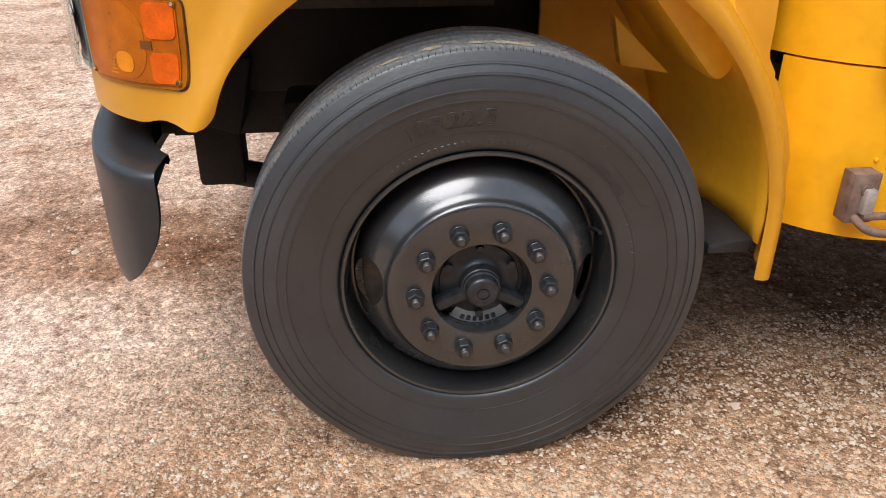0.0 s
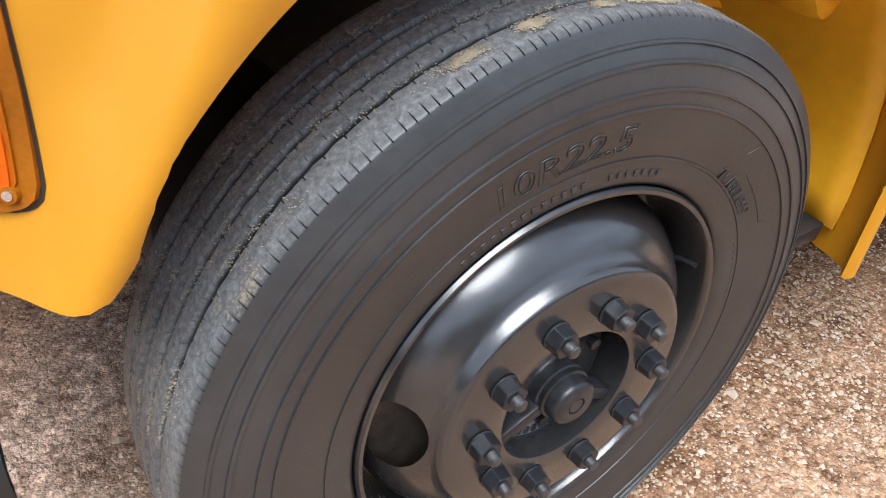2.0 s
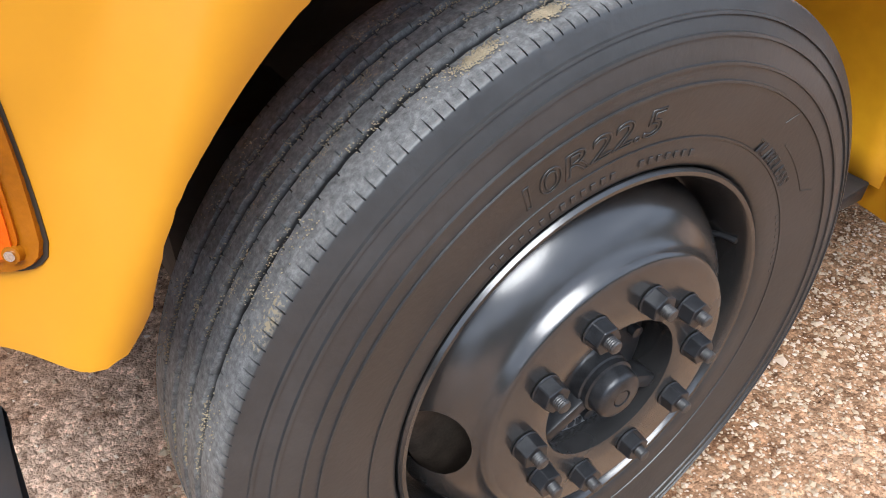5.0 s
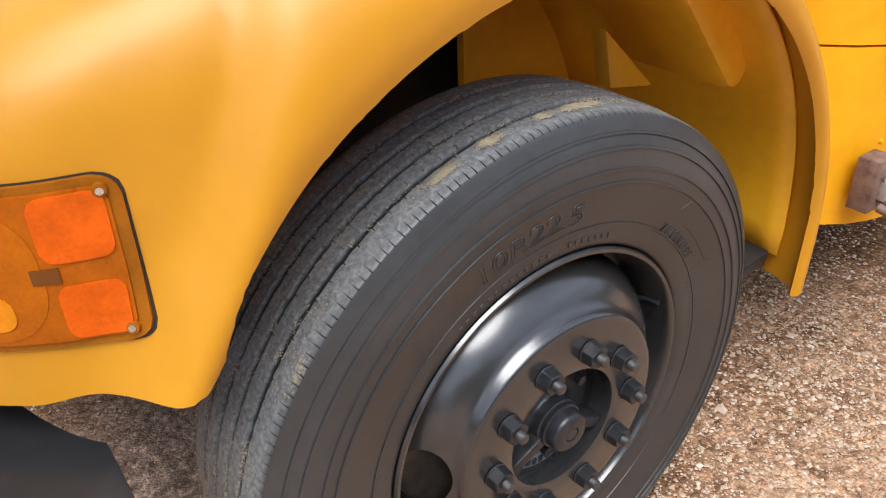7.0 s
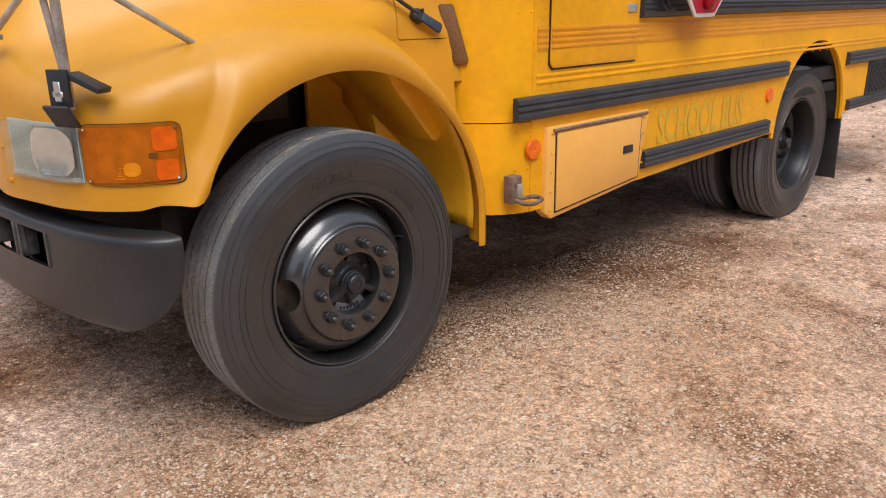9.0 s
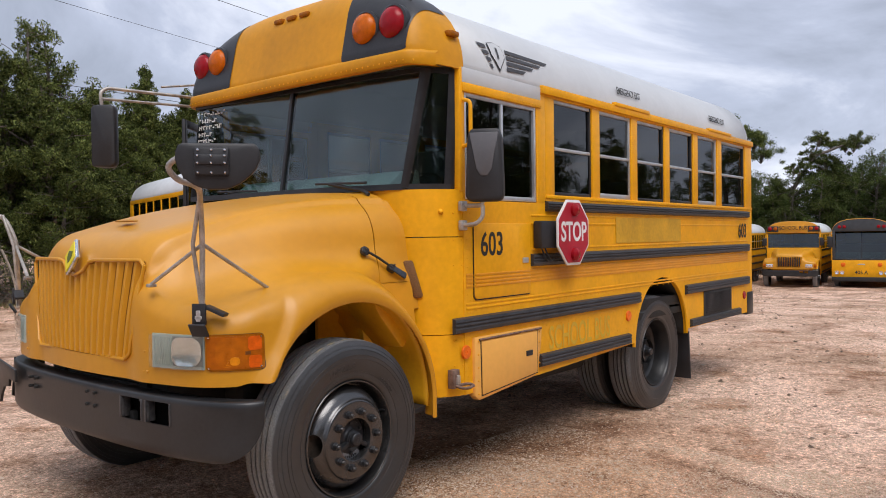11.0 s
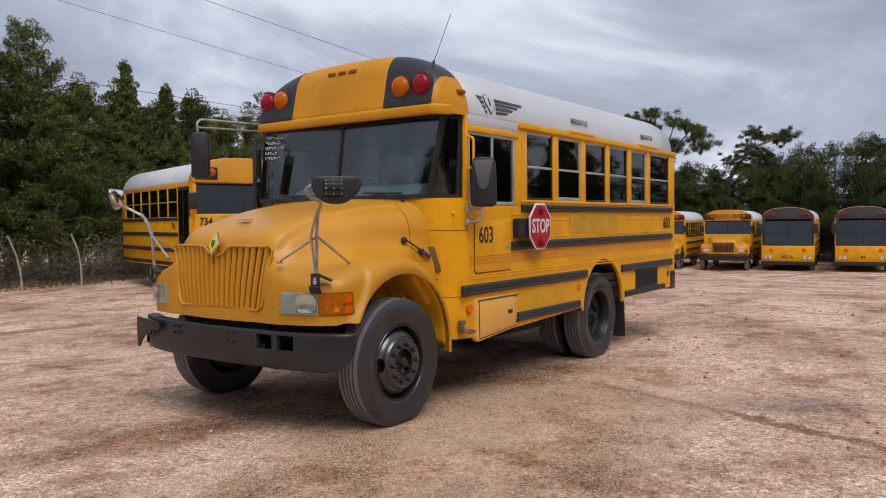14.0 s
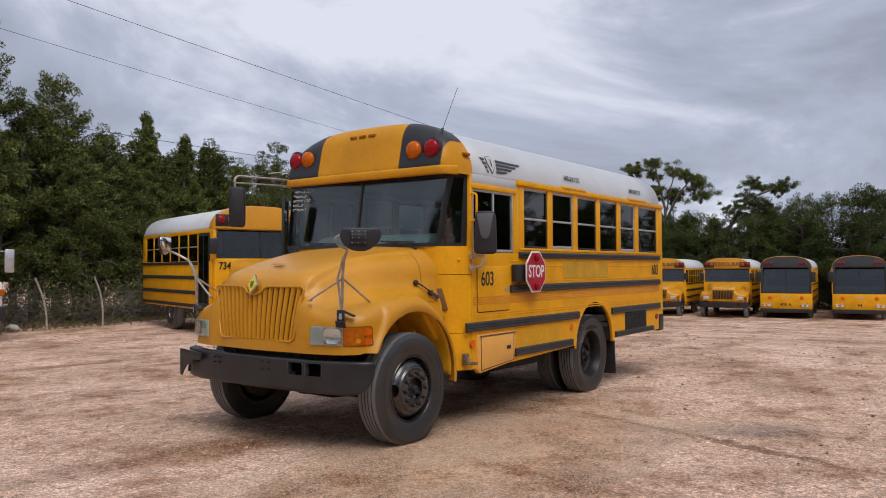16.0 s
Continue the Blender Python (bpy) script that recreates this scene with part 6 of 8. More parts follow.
def mesh_np(name, v, f, material, parent=None, smooth=False):
    me = bpy.data.meshes.new(name)
    me.vertices.add(len(v))
    me.vertices.foreach_set("co", np.asarray(v, np.float32).ravel())
    k = f.shape[1]
    me.loops.add(f.size)
    me.loops.foreach_set("vertex_index", f.astype(np.int32).ravel())
    me.polygons.add(len(f))
    me.polygons.foreach_set("loop_start", (np.arange(len(f)) * k).astype(np.int32))
    me.polygons.foreach_set("use_smooth", np.full(len(f), smooth))
    me.update(calc_edges=True)
    return obj(name, me, material, parent)


for a0, d0, da, dd, n in ((-11.5, 0.080, 1.9, 0.0085, 260), (-20.5, 0.078, 2.6, 0.008, 230), (-1.5, 0.079, 1.6, 0.008, 120), (6.0, 0.080, 4.5, 0.010, 420), (2.0, 0.117, 4.5, 0.009, 330), (-38, 0.117, 4, 0.009, 260),
                          (-46, 0.150, 5, 0.010, 260), (-28, 0.152, 4, 0.009, 160), (12, 0.116, 5, 0.008, 180), (-55, 0.117, 4, 0.009, 160)):
    n = n * 3
    a = np.radians(a0 + rng.normal(0, da * 0.5, n))
    d = d0 + rng.normal(0, dd * 0.55, n)
    d = np.clip(d, d0 - 0.014, d0 + 0.012)
    p = np.stack([0.507 * np.sin(a), d, 0.507 * np.cos(a)], 1)
    v, f = crumbs(p, n, rng.uniform(0.0005, 0.0014, n), np.zeros(3))
    tagged(mesh_np("dried_mud", v, f, MUD, left_wheel), "pale dried mud crumbs on the tread", kind="stuff")

n = 13000
a = np.radians(rng.uniform(-100, 60, n))
d = np.where(rng.uniform(0, 1, n) < 0.45, rng.choice([0.098, 0.134, 0.170, 0.206], n) + rng.normal(0, 0.005, n), rng.uniform(0.07, 0.235, n))
keep = np.sin(a * 17 + d * 40) + 0.6 * np.sin(a * 41 + 1) + rng.normal(0, 0.5, n) > 0.25
a, d = a[keep], d[keep]
p = np.stack([0.5065 * np.sin(a), d, 0.5065 * np.cos(a)], 1)
v, f = crumbs(p, len(a), rng.uniform(0.0005, 0.0015, len(a)), np.zeros(3))
tagged(mesh_np("tread_grit", v, f, MUD, left_wheel), "fine pale grit on the tread", kind="stuff")

# ---- ground ----
def gravel_mat():
    m = bpy.data.materials.new("sandy_gravel")
    m.use_nodes = True
    n, l = m.node_tree.nodes, m.node_tree.links
    b = n["Principled BSDF"]
    b.inputs["Roughness"].default_value = 0.92
    b.inputs["Specular IOR Level"].default_value = 0.2
    co = n.new("ShaderNodeTexCoord")
    def noise_(scale, detail, rough=0.5):
        q = n.new("ShaderNodeTexNoise")
        q.inputs["Scale"].default_value, q.inputs["Detail"].default_value, q.inputs["Roughness"].default_value = scale, detail, rough
        l.new(co.outputs["Object"], q.inputs["Vector"])
        return q
    def vor(scale):
        q = n.new("ShaderNodeTexVoronoi")
        q.inputs["Scale"].default_value = scale
        l.new(co.outputs["Object"], q.inputs["Vector"])
        return q
    def ramp(src, *stops):
        r = n.new("ShaderNodeValToRGB")
        e = r.color_ramp.elements
        e[0].position, e[0].color = stops[0][0], (*stops[0][1], 1)
        e[1].position, e[1].color = stops[-1][0], (*stops[-1][1], 1)
        for p, c in stops[1:-1]:
            e.new(p).color = (*c, 1)
        l.new(src, r.inputs["Fac"])
        return r
    def mix(mode, fac, a, b_):
        q = n.new("ShaderNodeMixRGB")
        q.blend_type = mode
        if isinstance(fac, float):
            q.inputs["Fac"].default_value = fac
        else:
            l.new(fac, q.inputs["Fac"])
        l.new(a, q.inputs["Color1"])
        l.new(b_, q.inputs["Color2"])
        return q.outputs["Color"]
    big = ramp(noise_(0.32, 6, 0.6).outputs["Fac"], (0.36, (0.48, 0.335, 0.24)), (0.50, (0.71, 0.515, 0.40)), (0.66, (0.86, 0.655, 0.54)))
    mid = ramp(noise_(6.5, 11, 0.80).outputs["Fac"], (0.36, (0.46, 0.38, 0.32)), (0.47, (0.92, 0.89, 0.87)), (0.66, (1.22, 1.22, 1.22)))
    c = mix("MULTIPLY", 1.0, big.outputs["Color"], mid.outputs["Color"])
    grit = ramp(noise_(26, 8, 0.82).outputs["Fac"], (0.38, (0.52, 0.44, 0.39)), (0.49, (1, 0.99, 0.98)), (0.66, (1.32, 1.31, 1.30)))
    c = mix("MULTIPLY", 0.65, c, grit.outputs["Color"])
    v1, v2 = vor(120), vor(48)
    sep1, sep2 = n.new("ShaderNodeSeparateColor"), n.new("ShaderNodeSeparateColor")
    l.new(v1.outputs["Color"], sep1.inputs["Color"])
    l.new(v2.outputs["Color"], sep2.inputs["Color"])
    r1 = ramp(sep1.outputs["Red"], (0.0, (0.58, 0.53, 0.48)), (0.6, (1.0, 0.98, 0.95)), (1.0, (1.6, 1.57, 1.53)))
    r2 = ramp(sep2.outputs["Green"], (0.0, (0.62, 0.58, 0.54)), (0.7, (1.0, 1.0, 1.0)), (1.0, (1.5, 1.47, 1.44)))
    c = mix("MULTIPLY", 0.70, c, r1.outputs["Color"])
    c = mix("MULTIPLY", 0.55, c, r2.outputs["Color"])
    # brown dusty patches between the pale gravel
    soft = ramp(noise_(1.15, 7, 0.68).outputs["Fac"], (0.37, (0.56, 0.45, 0.36)), (0.50, (1, 1, 1)), (1.0, (1.05, 1.05, 1.05)))
    c = mix("MULTIPLY", 0.95, c, soft.outputs["Color"])
    # damp, dark streaks
    st = n.new("ShaderNodeMapping")
    st.inputs["Scale"].default_value = (0.22, 0.8, 1.0)
    st.inputs["Rotation"].default_value = (0, 0, radians(18))
    l.new(co.outputs["Object"], st.inputs["Vector"])
    ns = n.new("ShaderNodeTexNoise")
    ns.inputs["Scale"].default_value, ns.inputs["Detail"].default_value = 1.3, 6
    l.new(st.outputs["Vector"], ns.inputs["Vector"])
    rs = ramp(ns.outputs["Fac"], (0.33, (0.50, 0.44, 0.40)), (0.46, (1, 1, 1)), (1.0, (1, 1, 1)))
    c = mix("MULTIPLY", 0.8, c, rs.outputs["Color"])
    def line_stain_shade(c_, px, py, ang, length, width, tone, strength):
        """A stain or painted shade with a ragged edge: a narrow band along a line on the ground."""
        mp = n.new("ShaderNodeMapping")
        mp.vector_type = "TEXTURE"
        mp.inputs["Location"].default_value = (px + 0.25, py + 0.25, 0)
        mp.inputs["Rotation"].default_value = (0, 0, radians(ang))
        mp.inputs["Scale"].default_value = (length, width, 1)
        wob = n.new("ShaderNodeVectorMath")
        wob.operation = "MULTIPLY_ADD"
        l.new(noise_(3.2, 9, 0.75).outputs["Color"], wob.inputs[0])
        wob.inputs[1].default_value = (0.5, 0.5, 0)
        l.new(co.outputs["Object"], wob.inputs[2])
        l.new(wob.outputs[0], mp.inputs["Vector"])
        fl = n.new("ShaderNodeVectorMath")
        fl.operation = "MULTIPLY"
        fl.inputs[1].default_value = (1, 1, 0)
        l.new(mp.outputs["Vector"], fl.inputs[0])
        ln = n.new("ShaderNodeVectorMath")
        ln.operation = "LENGTH"
        l.new(fl.outputs[0], ln.inputs[0])
        mr = n.new("ShaderNodeMapRange")
        mr.inputs["From Min"].default_value, mr.inputs["From Max"].default_value = 1.0, 0.45
        mr.inputs["To Max"].default_value = strength
        l.new(ln.outputs["Value"], mr.inputs["Value"])
        q = n.new("ShaderNodeMixRGB")
        q.blend_type = "MULTIPLY"
        l.new(mr.outputs["Result"], q.inputs["Fac"])
        l.new(c_, q.inputs["Color1"])
        q.inputs["Color2"].default_value = (*tone, 1)
        return q.outputs["Color"]
    c = line_stain_shade(c, 0.6, -0.4, 15, 3.4, 1.5, (0.80, 0.70, 0.565), 0.95)
    c = line_stain_shade(c, -0.85, -0.1, 30, 0.9, 0.45, (0.74, 0.65, 0.56), 0.8)
    c = line_stain_shade(c, 1.75, -2.1, 70, 1.9, 0.10, (0.40, 0.32, 0.28), 0.9)
    c = line_stain_shade(c, 2.1, -0.9, 70, 0.8, 0.30, (0.60, 0.52, 0.46), 0.8)
    c = line_stain_shade(c, 2.4, -2.35, -45, 0.75, 0.42, (0.52, 0.56, 0.62), 0.85)
    # the bus's shadow on the ground, deepened here in the colour
    c = line_stain_shade(c, 2.3, 0.25, -25, 1.5, 0.5, (0.50, 0.42, 0.36), 0.85)
    c = line_stain_shade(c, -1.2, 1.35, 170, 1.3, 0.42, (0.58, 0.47, 0.38), 0.85)
    c = line_stain_shade(c, -1.75, -0.1, 40, 0.5, 0.25, (0.62, 0.52, 0.43), 0.8)
    c = line_stain_shade(c, 0.2, -1.5, 25, 1.0, 0.35, (0.60, 0.51, 0.44), 0.8)
    c = line_stain_shade(c, 0.9, -0.9, 60, 0.6, 0.2, (0.62, 0.54, 0.46), 0.8)
    c = line_stain_shade(c, 5.5, -2.2, 20, 3.0, 0.25, (0.78, 0.70, 0.62), 0.7)
    c = line_stain_shade(c, 4.0, 6.5, 35, 4.0, 0.3, (0.80, 0.72, 0.64), 0.7)
    l.new(c, b.inputs["Base Color"])
    h = n.new("ShaderNodeMath")
    h.operation = "MULTIPLY_ADD"
    l.new(v1.outputs["Distance"], h.inputs[0])
    h.inputs[1].default_value = -0.55
    l.new(noise_(220, 4).outputs["Fac"], h.inputs[2])
    h2 = n.new("ShaderNodeMath")
    h2.operation = "MULTIPLY_ADD"
    l.new(v2.outputs["Distance"], h2.inputs[0])
    h2.inputs[1].default_value = -0.8
    l.new(h.outputs[0], h2.inputs[2])
    bp = n.new("ShaderNodeBump")
    bp.inputs["Strength"].default_value, bp.inputs["Distance"].default_value = 0.75, 0.009
    l.new(h2.outputs[0], bp.inputs["Height"])
    lump = n.new("ShaderNodeBump")
    lump.inputs["Strength"].default_value, lump.inputs["Distance"].default_value = 0.7, 0.06
    l.new(noise_(11, 7, 0.62).outputs["Fac"], lump.inputs["Height"])
    l.new(lump.outputs["Normal"], bp.inputs["Normal"])
    l.new(bp.outputs["Normal"], b.inputs["Normal"])
    return m


GRAVEL = gravel_mat()
STONE = bpy.data.materials.new("gravel_stones")
STONE.use_nodes = True
sn, sl = STONE.node_tree.nodes, STONE.node_tree.links
sg_ = sn.new("ShaderNodeNewGeometry")
sr = sn.new("ShaderNodeValToRGB")
e = sr.color_ramp.elements
e[0].position, e[0].color = 0.0, (0.34, 0.235, 0.15, 1)
e[1].position, e[1].color = 1.0, (0.68, 0.57, 0.46, 1)
e.new(0.45).color = (0.54, 0.41, 0.28, 1)
e.new(0.85).color = (0.56, 0.43, 0.335, 1)
sl.new(sg_.outputs["Random Per Island"], sr.inputs["Fac"])
sl.new(sr.outputs["Color"], sn["Principled BSDF"].inputs["Base Color"])
sn["Principled BSDF"].inputs["Roughness"].default_value = 0.9

gx_ = np.concatenate([np.linspace(-500, -40, 10), np.linspace(-30, 60, 181), np.linspace(70, 600, 12)])
gy_ = np.concatenate([np.linspace(-500, -40, 10), np.linspace(-30, 60, 181), np.linspace(70, 600, 12)])
GX, GY = np.meshgrid(gx_, gy_, indexing="ij")


def small_rise(x, y):
    """Shallow ruts and heaps of the yard, kept level under the wheels."""
    h = 0.012 * np.sin(x * 1.1 + 0.6 * np.sin(y * 0.9)) * np.sin(y * 1.3 + 0.5) + 0.008 * np.sin(2.3 * x + 1.7 * y)
    keep = np.clip((np.minimum(np.hypot(x, y - 0.1), np.minimum(np.hypot(x - 3.7, y - 0.2), np.minimum(np.hypot(x, y - 2.3), np.hypot(x - 3.7, y - 2.2)))) - 0.8) / 1.0, 0, 1)
    return h * keep


GZ = ground_z(GX, GY) + small_rise(GX, GY)
nn = len(gy_)
gv = np.stack([GX.ravel(), GY.ravel(), GZ.ravel()], 1)
ii, jj = np.meshgrid(np.arange(len(gx_) - 1), np.arange(nn - 1), indexing="ij")
a = (ii * nn + jj).ravel()
gf = np.stack([a, a + nn, a + nn + 1, a + 1], 1)
tagged(mesh_np("ground", gv, gf, GRAVEL, smooth=True), "sandy pinkish gravel yard with damp tracks", "gravel ground", kind="structure")


def stones(n, x0, x1, y0, y1, s0, s1, seed):
    r = np.random.default_rng(seed)
    x, y = r.uniform(x0, x1, n * 2), r.uniform(y0, y1, n * 2)
    # looser in some places, packed in others
    den = 0.5 + 0.5 * np.sin(x * 2.1 + 1.3 * np.sin(y * 1.7)) * np.sin(y * 2.6 + x * 0.7)
    k = r.uniform(0, 1, n * 2) < 0.25 + 0.75 * den
    x, y = x[k][:n], y[k][:n]
    m = len(x)
    size = s0 * (s1 / s0) ** (r.uniform(0, 1, m) ** 2.2)
    p = np.stack([x, y, ground_z(x, y) + small_rise(x, y) + size * 0.15], 1)
    return crumbs(p, m, size, np.zeros(3), 0.65)


for name, args in (("gravel_stones", (90000, -2.2, 2.6, -2.0, 0.6, 0.0024, 0.0085, 5)), ("gravel_stones", (40000, -3.5, 5.5, -3.2, 2.6, 0.003, 0.009, 6)), ("gravel_stones", (30000, -6, 14, -6, 8, 0.005, 0.013, 7)), ("gravel_stones", (1500, -5, 10, -5, 6, 0.010, 0.024, 9)), ("gravel_stones", (30000, 3.5, 26, -9, 13, 0.007, 0.018, 10)), ("gravel_stones", (12000, -6, 3.5, -9, -3.2, 0.006, 0.016, 13))):
    v, f = stones(*args)
    tagged(mesh_np(name, v, f, STONE), "loose pale gravel stones", "gravel", kind="stuff")


# dark clods of damp earth, thinly strewn
CLOD = mat("damp_clod", (0.20, 0.14, 0.10), 0.95, var=0.4, scale=30)
v, f = stones(5200, 3.0, 34, -10, 14, 0.010, 0.034, 12)
v2, f2 = stones(700, -6, 3.0, -10, -2.4, 0.008, 0.026, 14)
v, f = np.concatenate([v, v2]), np.concatenate([f, f2 + len(v)])
tagged(mesh_np("earth_clods", v, f, CLOD), "dark damp clods strewn on the yard", "earth clods", kind="stuff")


# ---- trees ----
def leaf_mat(name, c0, c1, c2):
    m = bpy.data.materials.new(name)
    m.use_nodes = True
    n, l = m.node_tree.nodes, m.node_tree.links
    g = n.new("ShaderNodeNewGeometry")
    oi = n.new("ShaderNodeObjectInfo")
    r = n.new("ShaderNodeValToRGB")
    e = r.color_ramp.elements
    e[0].color, e[1].color = (*c0, 1), (*c2, 1)
    e.new(0.5).color = (*c1, 1)
    l.new(g.outputs["Random Per Island"], r.inputs["Fac"])
    hs = n.new("ShaderNodeHueSaturation")
    mr = n.new("ShaderNodeMapRange")
    mr.inputs["To Min"].default_value, mr.inputs["To Max"].default_value = 0.75, 1.25
    l.new(oi.outputs["Random"], mr.inputs["Value"])
    l.new(mr.outputs["Result"], hs.inputs["Value"])
    l.new(r.outputs["Color"], hs.inputs["Color"])
    b = n["Principled BSDF"]
    l.new(hs.outputs["Color"], b.inputs["Base Color"])
    b.inputs["Roughness"].default_value = 0.7
    b.inputs["Specular IOR Level"].default_value = 0.1
    return m


CEDAR = leaf_mat("juniper_foliage", (0.025, 0.036, 0.011), (0.074, 0.096, 0.023), (0.195, 0.215, 0.06))
OAK = leaf_mat("oak_foliage", (0.028, 0.042, 0.012), (0.056, 0.078, 0.020), (0.115, 0.140, 0.036))
BARK = mat("grey_brown_bark", (0.16, 0.13, 0.105), 0.9, var=0.35, scale=9, bump=0.01, bscale=25)
TWIG = mat("bare_twigs", (0.14, 0.122, 0.105), 0.9, var=0.35, scale=4)


def limb_mesh(paths):
    """Tapered limbs: each path is points and radii."""
    V, F = [], []
    for pts, rad in paths:
        sides = 6 if rad[0] > 0.03 else 4
        pts = [Vector(p) for p in pts]
        base = len(V)
        for i, p in enumerate(pts):
            d = (pts[min(i + 1, len(pts) - 1)] - pts[max(i - 1, 0)]).normalized()
            u = d.orthogonal().normalized()
            w = d.cross(u)
            for k in range(sides):
                a = 2 * math.pi * k / sides
                V.append(tuple(p + float(rad[i]) * (math.cos(a) * u + math.sin(a) * w)))
        for i in range(len(pts) - 1):
            for k in range(sides):
                q, k1 = base + i * sides, (k + 1) % sides
                F.append((q + k, q + k1, q + sides + k1, q + sides + k))
    return np.array(V), np.array(F)


def leaves_mesh(points, sizes, r, up=0.2):
    """One small quad leaf tuft at each point."""
    n = len(points)
    d = r.normal(0, 1, (n, 3))
    d[:, 2] += up
    d /= np.linalg.norm(d, axis=1, keepdims=True)
    e = np.cross(d, r.normal(0, 1, (n, 3)))
    e /= np.maximum(np.linalg.norm(e, axis=1, keepdims=True), 1e-6)
    a, b = d * sizes[:, None], e * sizes[:, None] * 0.27
    v = np.stack([points - a, points + b, points + a, points - b], 1).reshape(-1, 3)
    f = np.arange(4 * n).reshape(-1, 4)
    return v, f


def tree(seed, height, spread, kind, leaves=11000, bare=0.25, lean=(0, 0), tight=1.0):
    """A trunk with limbs, and a crown of leaf tufts clumped at the limb ends."""
    r = np.random.default_rng(seed)
    paths, clumps = [], []
    nst = 1 if kind == "spire" else r.integers(2, 4)
    for s in range(nst):
        h = height * (1 if s == 0 else r.uniform(0.7, 0.95))
        off = r.normal(0, 0.25 * spread if nst > 1 else 0.05, 2)
        n = 8
        t = np.linspace(0, 1, n)
        wob = np.cumsum(r.normal(0, 0.08, (n, 2)), 0) * t[:, None]
        px = off[0] * t * 1.6 + wob[:, 0] + lean[0] * t ** 1.3 * h
        py = off[1] * t * 1.6 + wob[:, 1] + lean[1] * t ** 1.3 * h
        tr = np.stack([px, py, t * h], 1)
        r0 = 0.028 * height * (0.8 if nst > 1 else 1)
        paths.append((tr, r0 * (1 - 0.9 * t)))
        nl = int(20 + 3 * height) if kind != "spire" else 84
        for k in range(nl):
            u = r.uniform(bare, 0.98)
            p = np.array([np.interp(u, t, tr[:, c]) for c in range(3)])
            if kind == "spire":
                ln = spread * (1.05 - u) ** 0.8 * r.uniform(0.6, 1.15)
            else:
                ln = spread * (math.sin(math.pi * min(0.95, 0.25 + 0.75 * u)) ** 0.7) * r.uniform(0.45, 1.15)
            az = r.uniform(0, 2 * math.pi)
            el = r.uniform(0.05, 0.75)
            dr = np.array([math.cos(az) * math.cos(el), math.sin(az) * math.cos(el), math.sin(el)])
            q = [p + dr * ln * f + np.array([0, 0, -0.12 * ln * f * f]) + r.normal(0, 0.04 * ln, 3) * f for f in (0, 0.35, 0.7, 1.0)]
            paths.append((q, np.array([0.35, 0.25, 0.15, 0.05]) * r0 * (1.1 - u) + 0.006))
            for f in (0.55, 0.8, 1.0):
                c = q[0] * (1 - f) + q[3] * f
                clumps.append((c + r.normal(0, 0.12 if kind != "spire" else 0.05, 3), tight * r.uniform(0.22, 0.5) * (0.55 + 0.5 * ln / max(spread, 0.1)) if kind != "spire" else r.uniform(0.10, 0.16) + 0.14 * ln / spread))
        clumps.append((tr[-1], 0.28 if kind != "spire" else 0.12))
        clumps.append((tr[-2], 0.33 if kind != "spire" else 0.2))
    w = np.array([c[1] ** 2 for c in clumps])
    pick = r.choice(len(clumps), leaves, p=w / w.sum())
    C = np.array([c[0] for c in clumps])[pick]
    R = np.array([c[1] for c in clumps])[pick]
    d = r.normal(0, 1, (leaves, 3))
    d /= np.linalg.norm(d, axis=1, keepdims=True)
    P = C + d * (R * r.uniform(0.25, 1, leaves) ** 0.6)[:, None] * np.array([1, 1, 0.75])
    P[:, 2] = np.maximum(P[:, 2], 0.25)
    lv, lf = leaves_mesh(P, r.uniform(0.028, 0.075, leaves), r, 0.5)
    return limb_mesh(paths), (lv, lf)


def tree_thing(name, m, data, label, category, leafmat, group):
    t = thing(name, m, label, category, group)
    (tv, tf), (lv, lf) = data
    me = bpy.data.meshes.new("trunk")
    me.from_pydata(tv.tolist(), [], [tuple(q) for q in tf.tolist()])
    me.shade_smooth()
    obj("trunk", me, BARK, t)
    mesh_np("crown", lv, lf, leafmat, t)
    return t


protos = [
    tree_thing("juniper_tree", pose(3.2, 19.0, 0), tree(1, 8.7, 2.15, "round", 30000, 0.26, tight=0.70), "dark green juniper with several stems", "tree", CEDAR, "trees along the yard"),
    tree_thing("juniper_tree", pose(6.0, 19.6, 0), tree(2, 6.9, 1.8, "round", 44000, 0.20, tight=0.82), "dense dark green juniper tree", "tree", CEDAR, "trees along the yard"),
    tree_thing("juniper_tree", pose(11.0, 21.5, 0), tree(3, 7.4, 1.05, "spire", 34000, 0.06), "pointed green juniper tree", "tree", CEDAR, "trees along the yard"),
    tree_thing("live_oak", pose(48.0, 14.8, -1.05), tree(4, 6.6, 2.5, "round", 45900, 0.12), "leafy green live oak tree", "tree", OAK, "trees along the yard"),
    tree_thing("live_oak", pose(47.5, -2.5, -1.05), tree(5, 7.4, 3.0, "round", 51300, 0.05), "broad leafy green live oak", "tree", OAK, "trees along the yard"),
]
